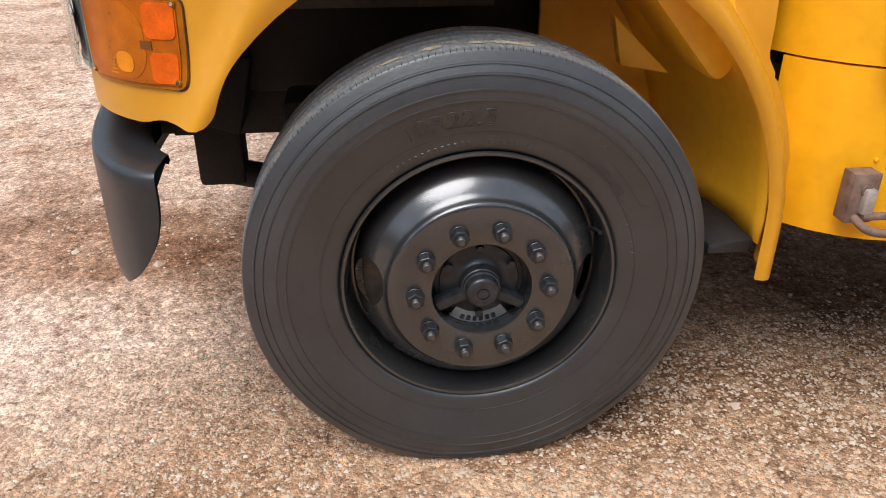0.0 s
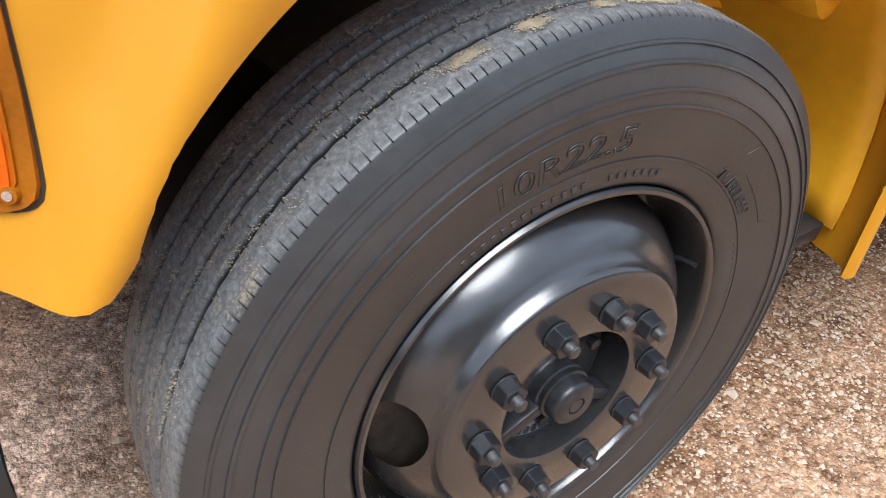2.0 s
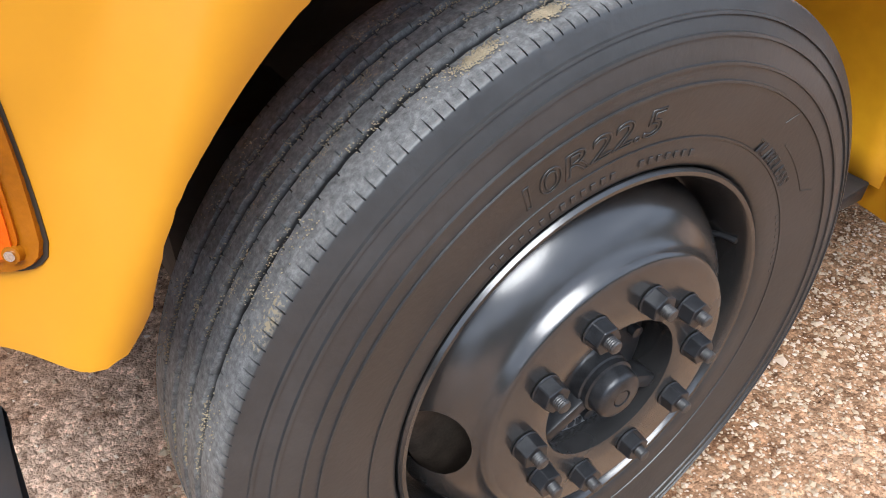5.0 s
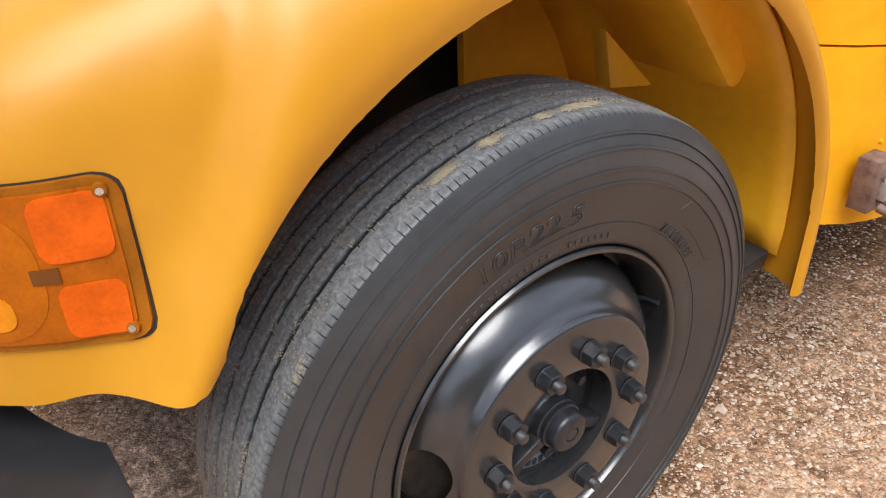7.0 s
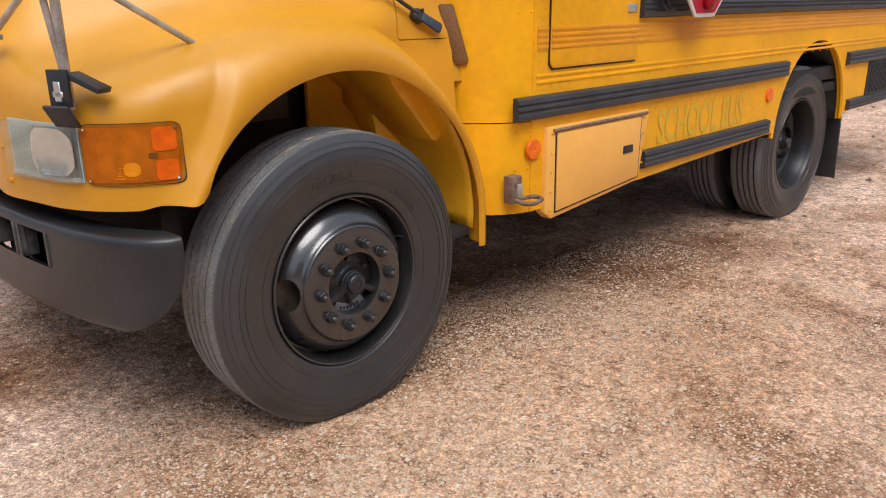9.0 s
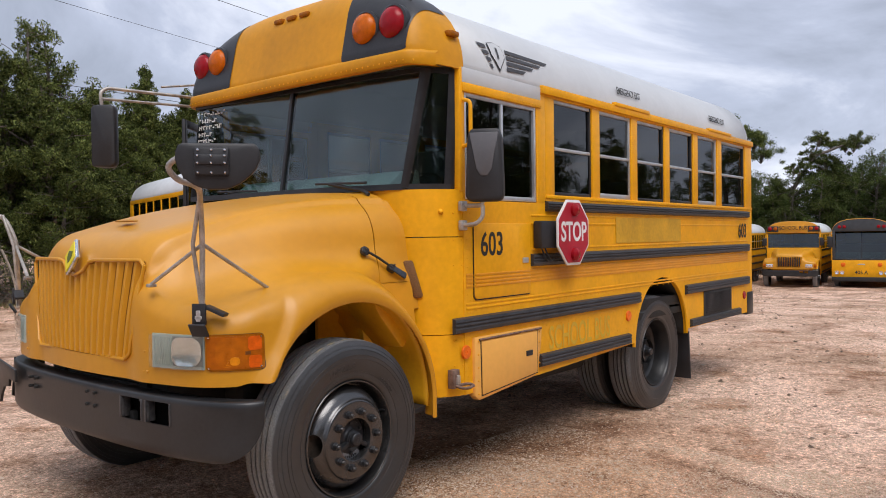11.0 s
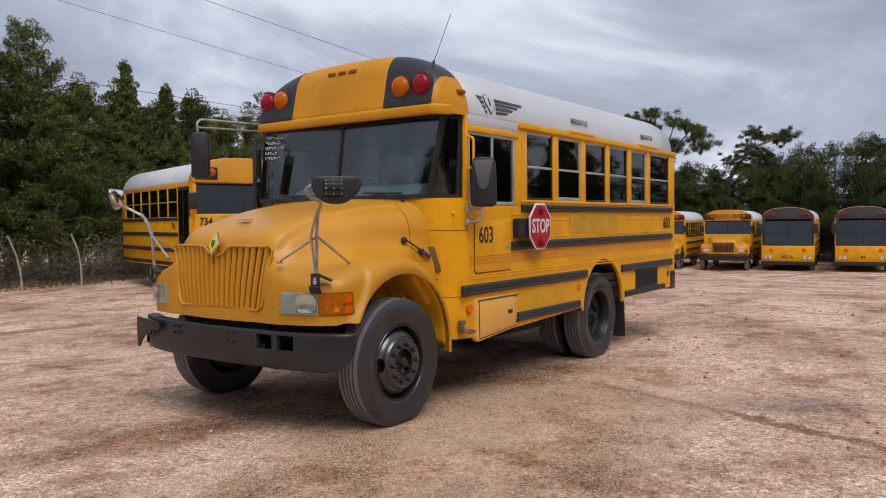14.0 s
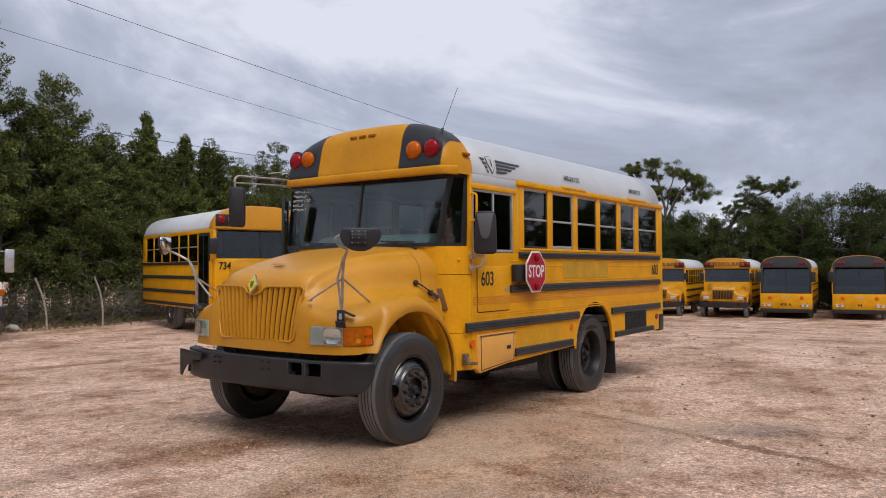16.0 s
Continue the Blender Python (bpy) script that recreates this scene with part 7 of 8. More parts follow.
# where the rest stand: kind, x, y, turn, size
SPOTS = [(0, 0.4, 19.5, 40, 1.02), (1, -1.8, 18.4, 90, 0.95), (0, 4.6, 21.5, 200, 1.05), (1, 4.4, 18.6, 10, 0.82), (0, 7.2, 20.6, 80, 0.86), (1, 7.8, 19.2, 150, 0.78), (1, 9.6, 19.4, 250, 0.78),
         (1, 9.3, 22.5, 20, 0.9), (1, 11.6, 19.6, 300, 0.80), (0, 13.0, 22.5, 120, 0.70), (1, 13.6, 19.4, 45, 0.84), (1, 15.6, 20.0, 5, 0.9), (2, 15.0, 22.6, 190, 0.9), (0, 17.5, 21.0, 75, 0.85), (1, 18.5, 19.5, 145, 0.85),
         (1, 20.8, 19.2, 65, 0.9), (0, 23.0, 20.0, 220, 0.85), (1, 25.2, 18.6, 15, 0.9), (1, 27.5, 18.2, 100, 0.95), (0, 30.0, 18.5, 310, 0.85), (3, 32.5, 17.0, 20, 0.9), (0, 7.6, 19.7, 160, 0.88), (2, 9.9, 19.8, 60, 0.9), (2, 11.2, 19.6, 130, 0.88), (2, 12.6, 20.0, 300, 0.86), (0, 6.4, 18.9, 75, 0.86), (1, 10.5, 21.0, 33, 0.93), (1, 12.2, 21.4, 210, 0.95), (1, 8.7, 20.9, 77, 0.93), (1, 14.0, 21.2, 15, 0.98), (1, 35.0, 13.8, 60, 0.9),
         (3, 40.5, 12.0, 130, 0.9), (4, 42.5, 7.0, 210, 0.78), (3, 42.0, 4.2, 40, 0.85), (1, 41.0, 6.8, 160, 0.9), (4, 43.5, 1.5, 330, 0.93), (3, 42.6, -0.5, 190, 0.95), (3, 45.0, -6.0, 10, 1.1), (4, 47.5, 4.0, 80, 1.02),
         (4, 47.0, 9.0, 170, 0.85), (4, 49.0, -6.5, 250, 1.05), (3, 44.0, -9.5, 70, 1.1), (4, 46.0, -13.5, 120, 1.1), (1, 42.2, -4.5, 200, 0.95), (3, 39.0, 13.5, 290, 0.9), 
         (0, -5.0, 19.5, 130, 1.0), (1, -8.0, 19.0, 70, 1.0), (0, -11.5, 18.0, 260, 1.0), (1, 1.8, 18.0, 215, 0.75), (1, 6.6, 18.3, 325, 0.72),
         (4, 45.5, 6.0, 30, 0.9), (4, 44.8, 10.5, 60, 0.85), (3, 43.5, 12.5, 200, 0.9), (4, 48.0, 0.0, 20, 0.95), (4, 47.0, -3.0, 290, 1.0), (1, 43.2, -1.8, 100, 0.8), (1, 42.0, 9.5, 240, 0.8), (4, 46.5, 2.2, 110, 0.98),
         (3, 38.0, 16.5, 40, 0.95), (1, 36.5, 12.6, 20, 0.85), (1, 33.0, 15.2, 75, 0.85), (1, 30.5, 16.8, 285, 0.9), (1, 39.8, 11.0, 155, 0.8), (4, 51.0, 8.0, 0, 0.92),
         (0, -24, -14, 15, 1.1), (1, -22, -9, 70, 1.1), (0, -25, 3, 240, 1.05), (1, -23, 9, 320, 1.1), (0, -18, 15, 20, 1.0), (3, -18, -20, 95, 1.1), (0, -10, -23, 185, 1.1), (4, -2, -25, 275, 1.05),
         (1, 6, -24, 5, 1.15), (0, 14, -23, 55, 1.1), (3, 22, -22, 145, 1.1), (4, 30, -20, 235, 1.0), (0, 38, -18, 325, 1.0), (1, -14, -25, 50, 1.2), (0, -20, -17, 200, 1.15), (4, -14, -21, 25, 1.05), (1, -6, -24, 60, 1.2), (3, -21, -11.5, 10, 1.2), (4, -24, -7, 100, 1.1), (0, -24.5, -0.5, 30, 1.1), (1, -24, 6, 200, 1.2), (4, 2, -26, 300, 1.0), (2, 2, -28, 120, 1.2), (1, 10, -27, 190, 1.2)]
# back rows, added to block the sky's light behind the front trees
deep = np.random.default_rng(78)
for i in range(26):
    SPOTS.append(([1, 1, 1, 3][i % 4], -9 + 1.8 * i + deep.normal(0, 0.5), 24.5 + 2.2 * (i % 3) + deep.normal(0, 0.5), 61 * i, 0.88 + deep.uniform(0, 0.12)))
for i in range(16):
    SPOTS.append(([3, 4, 1][i % 3], 49 + 2.5 * (i % 3) + deep.normal(0, 0.5), -20 + 2.6 * i, 71 * i, 0.82 + deep.uniform(0, 0.15)))
belt = np.random.default_rng(77)
for i in range(17):
    SPOTS.append(([1, 3, 1, 4, 0][i % 5], -20.5 + belt.normal(0, 0.6), -15 + 2.2 * i, 53 * i, 0.9 + belt.uniform(0, 0.25)))
for i in range(30):
    SPOTS.append(([0, 1, 3, 1, 4][i % 5], -14 + 1.9 * i + belt.normal(0, 0.4), -17.5 + belt.normal(0, 0.7), 37 * i, 0.95 + belt.uniform(0, 0.2)))
def behind_row(x, y):
    """Moves a spot that the far buses take back to the edge of the trees; gives the factor by which it moved."""
    f = (46.8 + 4.7) / (x + 4.7) if 34.5 < x < 46.8 and -4 < y < 13.8 else 1.0
    return -4.7 + (x + 4.7) * f, -3.7 + (y + 3.7) * f, f


for k, x, y, a, sc in SPOTS:
    if x < -15:
        sc *= 0.78
    x, y, f = behind_row(x, y)
    sc *= f
    t = copy_thing(protos[k], pose(x, y, float(ground_z(x, y)), 0, 0, a))
    t.scale = (sc, sc, sc)


def clump_tree(name, x, base_y, limbs, clumps, label, seed):
    """A bare-limbed tree with tufts at its limb ends; limbs and tufts as y and height."""
    r = np.random.default_rng(seed)
    z0 = float(ground_z(x, base_y))
    at = lambda y, z: np.array([r.normal(0, 0.25), y - base_y, z - z0])
    paths, P = [], []
    for pts, w in limbs:
        q = [at(*p) for p in pts]
        q[0][0] = 0.0
        paths.append((q, np.linspace(w, 0.3 * w, len(q))))
    for y, z, rad in clumps:
        c = at(y, z)
        n = int(3400 * rad * rad / 0.2)
        for _ in range(16):
            o = c + r.normal(0, 1, 3) * np.array([0.7, 0.75, 0.5]) * rad
            d = r.normal(0, 1, (n // 18, 3)) * np.array([1.0, 1.0, 0.7])
            P.append(o + d * 0.19 * rad * r.uniform(0.7, 1.5))
            paths.append(([c + np.array([0, 0, -1.1 * rad]), (c + o) / 2, o], np.array([0.03, 0.02, 0.008])))
    P = np.concatenate(P)
    x, base_y, f = behind_row(x, base_y)
    t = tree_thing(name, pose(x, base_y, z0 - 0.2), (limb_mesh(paths), leaves_mesh(P, r.uniform(0.03, 0.07, len(P)), r, 0.5)), label, "tree", CEDAR, "trees along the yard")
    t.scale = (f, f, f)
    return t


clump_tree("juniper_tree", 42.0, 9.9, [([(9.9, -1.05), (9.8, 2.2), (8.7, 4.45), (7.75, 5.55), (6.2, 6.05)], 0.17), ([(8.7, 4.45), (8.1, 5.2), (7.6, 6.3)], 0.08), ([(9.4, 3.0), (8.6, 3.9), (7.4, 5.0)], 0.07)],
           [(7.6, 6.5, 0.42), (7.1, 6.2, 0.36), (6.4, 6.1, 0.40), (5.95, 6.1, 0.45), (8.05, 5.7, 0.42), (7.3, 5.2, 0.5), (8.9, 5.0, 0.4)], "leaning thin-crowned juniper with a bare trunk", 61)
clump_tree("juniper_tree", 42.0, 12.6, [([(12.6, -1.05), (12.7, 2.5), (12.9, 5.2), (13.5, 7.8)], 0.16), ([(12.8, 4.2), (13.9, 6.2), (15.2, 7.6)], 0.09), ([(12.8, 4.6), (12.0, 6.0), (11.3, 6.9)], 0.09), ([(12.85, 5.0), (12.5, 6.6), (12.4, 7.4)], 0.06)],
           [(13.55, 8.25, 0.48), (12.4, 7.6, 0.45), (15.3, 7.9, 0.45), (14.6, 7.7, 0.4), (11.5, 7.15, 0.5), (11.2, 6.6, 0.55), (13.85, 7.5, 0.42), (12.8, 6.1, 0.6), (10.8, 6.0, 0.55), (13.6, 6.4, 0.5)], "tall open juniper with tufted limbs", 62)


def thicket(seed, n=240):
    """Bare grey underbrush: many thin bent twigs."""
    r = np.random.default_rng(seed)
    paths = []
    for _ in range(n):
        p = np.array([r.uniform(-1.8, 1.8), r.uniform(-0.8, 0.8), r.uniform(0, 0.9)])
        az, el = r.uniform(0, 2 * math.pi), r.uniform(-0.1, 1.3)
        ln = r.uniform(0.5, 1.9)
        d = np.array([math.cos(az) * math.cos(el), 0.5 * math.sin(az) * math.cos(el), math.sin(el)])
        q = [p + d * ln * f + np.array([0, 0, -0.25 * ln * f * f]) + r.normal(0, 0.05, 3) for f in (0, 0.4, 0.75, 1)]
        q = [np.array([c[0], c[1], max(c[2], 0.02)]) for c in q]
        w = r.uniform(0.004, 0.014)
        paths.append((q, np.array([1, 0.8, 0.55, 0.25]) * w))
    return limb_mesh(paths)


bv_, bf_ = thicket(21)
me_b = bpy.data.meshes.new("underbrush")
me_b.from_pydata(bv_.tolist(), [], [tuple(q) for q in bf_.tolist()])
me_b.materials.append(TWIG)
lv_, lf_ = leaves_mesh(np.random.default_rng(4).normal(0, 1, (1300, 3)) * np.array([1.0, 0.45, 0.5]) + np.array([0, 0.2, 0.9]), np.random.default_rng(5).uniform(0.04, 0.09, 1300), np.random.default_rng(6))
lv_[:, 2] = np.maximum(lv_[:, 2], 0.03)
br_r = np.random.default_rng(8)
line = [(-12, 16.8), (-5, 17.6), (2, 17.2), (6, 17.6), (10, 18.3), (18, 18.3), (26, 17.2), (33, 15.6), (40, 15.0), (46.2, 14.0), (46.6, 7.5), (46.4, 3), (46.2, -2), (46, -8)]
k = 0
for (xa, ya), (xb, yb) in zip(line, line[1:]):
    m = max(2, int(math.hypot(xb - xa, yb - ya) / 1.5))
    for i in range(m):
        f = (i + 0.5) / m
        x, y = xa + (xb - xa) * f + br_r.normal(0, 0.25), ya + (yb - ya) * f + br_r.normal(0, 0.3)
        ang = math.degrees(math.atan2(yb - ya, xb - xa)) + br_r.normal(0, 14)
        b = thing("underbrush", pose(x, y, float(ground_z(x, y)), 0, 0, ang), "bare grey brush with few dark leaves under the trees", "bush", "underbrush along the trees")
        o = new("brushwood", me_b)
        o.parent = b
        if k == 0:
            o2 = mesh_np("foliage", lv_, lf_, CEDAR, b)
            me_l = o2.data
        else:
            o2 = new("foliage", me_l)
            o2.parent = b
        b.scale = (1, 1, br_r.uniform(0.75, 1.25))
        k += 1
# taller grey dead brush behind the far buses
for x, y, a, sc in ((36.5, 11.8, 20, 2.3), (38.2, 9.6, 70, 2.5), (39.4, 7.6, 110, 2.2), (40.2, 5.4, 80, 2.0), (40.8, 3.2, 95, 1.9), (34.5, 13.6, 40, 2.0), (41.2, -1.0, 90, 1.9), (37.4, 10.6, 130, 2.7), (41.6, -4.0, 60, 1.8)):
    x, y, f = behind_row(x, y)
    sc *= f
    b = thing("dead_brush", pose(x, y, float(ground_z(x, y)), 0, 0, a), "tall grey leafless brush under the trees", "bush", "dead brush")
    o = new("brushwood", me_b)
    o.parent = b
    b.scale = (sc * 0.7, sc * 0.7, sc * 0.75)
# two pale leaning sticks and a stone at the edge of the trees
DEAD = mat("pale_dead_wood", (0.42, 0.37, 0.31), 0.9, var=0.25, scale=8)
for pts in ([(4.56, 15.9, 0), (4.55, 15.9, 0.4), (4.44, 15.9, 0.9), (4.25, 15.9, 1.35)], [(6.10, 15.9, 0), (6.10, 15.9, 0.5), (6.02, 15.9, 0.95), (5.85, 15.9, 1.36)]):
    tagged(tube("dead_branch", pts, 0.026, DEAD, None, sides=7, round_=0.3), "pale dead branch leaning at the yard's edge", "branch", "dead branches")
bm = bmesh.new()
bmesh.ops.create_icosphere(bm, subdivisions=3, radius=0.16)
for q in bm.verts:
    q.co *= 1 + 0.3 * noise.noise(q.co * 7)
    q.co.z *= 0.7
ob = tagged(part("boulder", bm, mat("pale_limestone", (0.5, 0.47, 0.42), 0.9, var=0.2, scale=10), None, smooth=0), "small pale limestone boulder", "stone")
ob.matrix_world = pose(3.85, 16.2, 0.06)
# strip of dry grass and leaf litter under the trees
r = np.random.default_rng(31)
gp = []
for (xa, ya), (xb, yb) in zip(line, line[1:]):
    m = int(math.hypot(xb - xa, yb - ya) * 260)
    f = r.uniform(0, 1, m)
    nx, ny = -(yb - ya), xb - xa
    ln = math.hypot(nx, ny)
    o = r.normal(-0.6, 0.55, m)
    x, y = xa + (xb - xa) * f + nx / ln * o, ya + (yb - ya) * f + ny / ln * o
    gp.append(np.stack([x, y, ground_z(x, y) + 0.02], 1))
gp = np.concatenate(gp)
h = r.uniform(0.04, 0.16, len(gp))
tip = gp + np.stack([r.normal(0, 0.05, len(gp)), r.normal(0, 0.05, len(gp)), h], 1)
sd = np.stack([r.normal(0, 1, len(gp)), r.normal(0, 1, len(gp)), np.zeros(len(gp))], 1) * 0.012
v = np.stack([gp - sd, gp + sd, tip], 1).reshape(-1, 3)
tagged(mesh_np("dry_grass", v, np.arange(len(v)).reshape(-1, 3), leaf_mat("dry_grass", (0.10, 0.10, 0.035), (0.20, 0.17, 0.08), (0.30, 0.24, 0.13))), "short dry grass along the trees", "grass", kind="stuff")


# ---- other buses ----
GREYFACE = mat("dark_grey_paint", (0.04, 0.042, 0.045), 0.45, var=0.2)
SIMPLE_TYRE = simple_mesh("tyre", *lathe([(0.30, 0.04), (0.36, 0.0), (0.44, 0.0), (0.49, 0.02), (0.51, 0.05), (0.51, 0.20), (0.49, 0.24), (0.40, 0.25), (0.30, 0.22)], 40))
SIMPLE_TYRE.materials.append(RUBBER)
SIMPLE_RIM = simple_mesh("wheel", *lathe([(0.30, 0.04), (0.28, 0.03), (0.26, 0.08), (0.20, 0.03), (0.19, 0.02), (0.08, 0.02), (0.07, -0.02), (0.001, -0.02)], 40))
SIMPLE_RIM.materials.append(RIM)


def far_wheel(bus_, x, y, out):
    w = sub("wheel", SIMPLE_RIM, bus_, pose(x, y, 0.49, 0, 0, 0 if out < 0 else 180), "black steel wheel")
    sub("tyre", SIMPLE_TYRE, w)


def coach_shell(bus_, x0, x1, top=3.08, side=2.5):
    """Sides, windows, roof and rear of a parked bus whose body runs from x0 to x1; origin at the front axle, left side y 0."""
    def B(name, lo, hi, material, bevel=0.01, label=""):
        return box(name, lo, hi, material, bus_, bevel, label)
    n = int((x1 - x0 - 1.0) / 0.7)
    for y0, y1, yo in ((0.0, 0.04, -0.022), (2.36, 2.40, 2.4)):
        B("side_panel", (x0, y0, 0.58), (x1, y1, 1.76), YELLOW2)
        B("window_header", (x0, y0, 2.43), (x1, y1, 2.53), YELLOW2)
        door_side = y0 > 1
        start = x0 + 0.95
        B("window_pillar", (x0, y0, 1.76), (x0 + 0.12, y1, 2.43), YELLOW2)
        if not door_side:
            B("side_window", (x0 + 0.12, y0 + 0.012, 1.76), (start - 0.08, y1 - 0.012, 2.43), GLASS, 0)
        for i in range(n):
            xa = start + 0.7 * i
            B("window_pillar", (xa - 0.08, y0, 1.76), (xa, y1, 2.43), YELLOW2)
            w_ = B("side_window", (xa, y0 + 0.012, 1.76), (xa + 0.62, y1 - 0.012, 2.43), GLASS, 0)
            box("window_rail", (xa, y0 + 0.005, 2.10), (xa + 0.62, y1 - 0.005, 2.13), ALU, w_, 0)
        B("window_pillar", (start + 0.7 * n - 0.08, y0, 1.76), (x1, y1, 2.43), YELLOW2)
        for z0, z1 in ((1.67, 1.75), (1.31, 1.40), (0.94, 1.03), (0.62, 0.70)):
            a, b = (yo, yo + 0.022)
            B("rub_rail", (x0 + (0.9 if door_side else 0.2), a, z0), (x1, b, z1), RAIL, 0.006)
        if door_side:
            d = B("entrance_door", (x0 + 0.16, 2.385, 0.62), (x0 + 0.86, 2.405, 2.44), PLASTIC, 0.006, "black folding entrance door")
            for k in range(2):
                box("door_glass", (x0 + 0.20 + 0.34 * k, 2.40, 0.75), (x0 + 0.48 + 0.34 * k, 2.408, 2.36), GLASS, d, 0)
    u = np.linspace(-1, 1, 33)
    yy = 1.2 + 1.2 * np.sin(u * np.pi / 2)
    zz = 2.50 + (top - 2.5) * (1 - np.abs((yy - 1.2) / 1.2) ** 3) ** (1 / 2.2)
    v = [(x, y, z - (0.10 if x > x1 - 0.01 else 0)) for x in (x0 + 0.12, x1 - 0.15, x1) for y, z in zip(yy, zz)]
    f = [(j * 33 + i, (j + 1) * 33 + i, (j + 1) * 33 + i + 1, j * 33 + i + 1) for j in range(2) for i in range(32)]
    shell("roof", np.array(v), np.array(f), WHITE, bus_, "white roof", thick=0.03)
    part("rear_wall", prism([(y, z - 0.1) for y, z in zip(yy, zz)] + [(2.4, 0.6), (0.0, 0.6)], "x", x1 - 0.03, x1), YELLOW2, bus_)
    B("floor_pan", (x0, 0.05, 0.72), (x1, 2.35, 0.95), CHASSIS)
    for i in range(n):
        B("bus_seat", (start + 0.3 + 0.7 * i, 0.15, 1.0), (start + 0.4 + 0.7 * i, 2.25, 1.95), SEAT, 0.03)
    return yy, zz


def conventional_bus(name, m, label, sign, number, length=5.3, group=""):
    """A yellow bus with a hood in front of the screen."""
    b = thing(name, m, label, "bus", group)
    x0, x1 = 0.80, 0.80 + length
    yy, zz = coach_shell(b, x0, x1)
    cap = part("front_roof_cap", prism([(y, z + 0.012) for y, z in zip(yy, zz)] + [(2.4, 2.50), (0.0, 2.50)], "x", 0.66, 0.98, 0.03), YELLOW, b, "yellow front roof cap")
    for y in (0.30, 2.10):
        box("lamp_panel", (0.645, y - 0.26, 2.58), (0.668, y + 0.26, 2.92 - 0.06), BLACK, cap, 0.01)
        for dy, mt in ((-0.12, RED if y < 1 else AMBER), (0.12, AMBER if y < 1 else RED)):
            v, q = lathe([(0.09, 0.02), (0.09, -0.02), (0.06, -0.045), (0.001, -0.05)], 20)
            me = simple_mesh("warning_lamp", v, q)
            me.materials.append(mt)
            sub("warning_lamp", me, cap, pose(0.645, y + dy, 2.74, 0, 0, -90))
    if sign:
        sg2 = box("sign_board", (0.64, 0.72, 2.62), (0.667, 1.68, 2.90), YELLOW, cap, 0.008)
        words("sign_word", "SCHOOL BUS", 0.17, Matrix.Translation((0.637, 1.2, 2.76)) @ pose(0, 0, 0, 90, 0, -90), INK, sg2, 0.001, 0.004, 0.86)
    scr = part("windscreen", prism([(0.10, 1.83), (2.30, 1.83), (2.34, 2.48), (0.06, 2.48)], "x", 0.70, 0.706), FARSCREEN, b, "dark tinted windscreen")
    lean = lambda x, z, a: Matrix.Translation((x, 0, z)) @ Matrix.Rotation(radians(a), 4, "Y") @ Matrix.Translation((-x, 0, -z))
    scr.matrix_basis = lean(0.70, 1.83, 8)
    box("screen_post", (0.69, 1.18, 1.82), (0.72, 1.22, 2.5), BLACK, scr, 0.003)
    for y in (0.0, 2.32):
        box("screen_post", (0.68, y, 1.80), (0.82, y + 0.08, 2.52), YELLOW2, b, 0.02)
    box("cowl_panel", (0.66, 0.02, 0.60), (0.82, 2.38, 1.82), YELLOW2, b, 0.05)
    box("dashboard", (0.85, 0.15, 1.40), (1.0, 2.25, 1.80), INSIDE, b, 0.03)
    me = hood.data.copy()
    me.materials.clear()
    obj("hood", me, YELLOW, b, "moulded yellow hood with fenders")
    for y in (0.36, 2.04):
        box("headlamp", (-0.85, y - 0.15, 0.935), (-0.80, y + 0.15, 1.085), HEADLAMP, b, 0.01)
    for i in range(13):
        y = 0.75 + 0.9 * i / 12
        box("grille_slot", (-0.905, y - 0.02, 0.98), (-0.85, y + 0.02, 1.40), INK, b, 0.004)
    for y in (0.11, 2.29):
        box("turn_signal", (-0.76, y - 0.05, 0.935), (-0.62, y + 0.05, 1.085), AMBER, b, 0.02)
    v = bump_ob.data.copy()
    v.materials.clear()
    obj("bumper", v, BUMPER, b)
    for y, o in ((0.02, -1), (2.38, 1)):
        far_wheel(b, 0.0, y, o)
        far_wheel(b, 0.80 + length * 0.55, y, o)
    for y in (-0.05, 2.45):
        sm_ = tube("side_mirror", [(0.75, 0.1 if y < 1 else 2.3, 2.3), (0.55, y, 2.3), (0.55, y, 1.95)], 0.015, STEEL, b)
        box("mirror_head", (0.52, y - 0.10, 1.92), (0.58, y + 0.10, 2.28), PLASTIC, sm_, 0.02)
    if number:
        words("fleet_number", number, 0.17, Matrix.Translation((0.645, 2.13, 1.64)) @ pose(0, 0, 0, 90, 0, -90), INK, b, 0.001, 0.004, 0.85)
        words("fleet_number", number, 0.15, Matrix.Translation((2.0, 2.404, 1.53)) @ pose(0, 0, 0, 90, 0, 180), INK, b, 0.001, 0.004, 0.85)
    return b


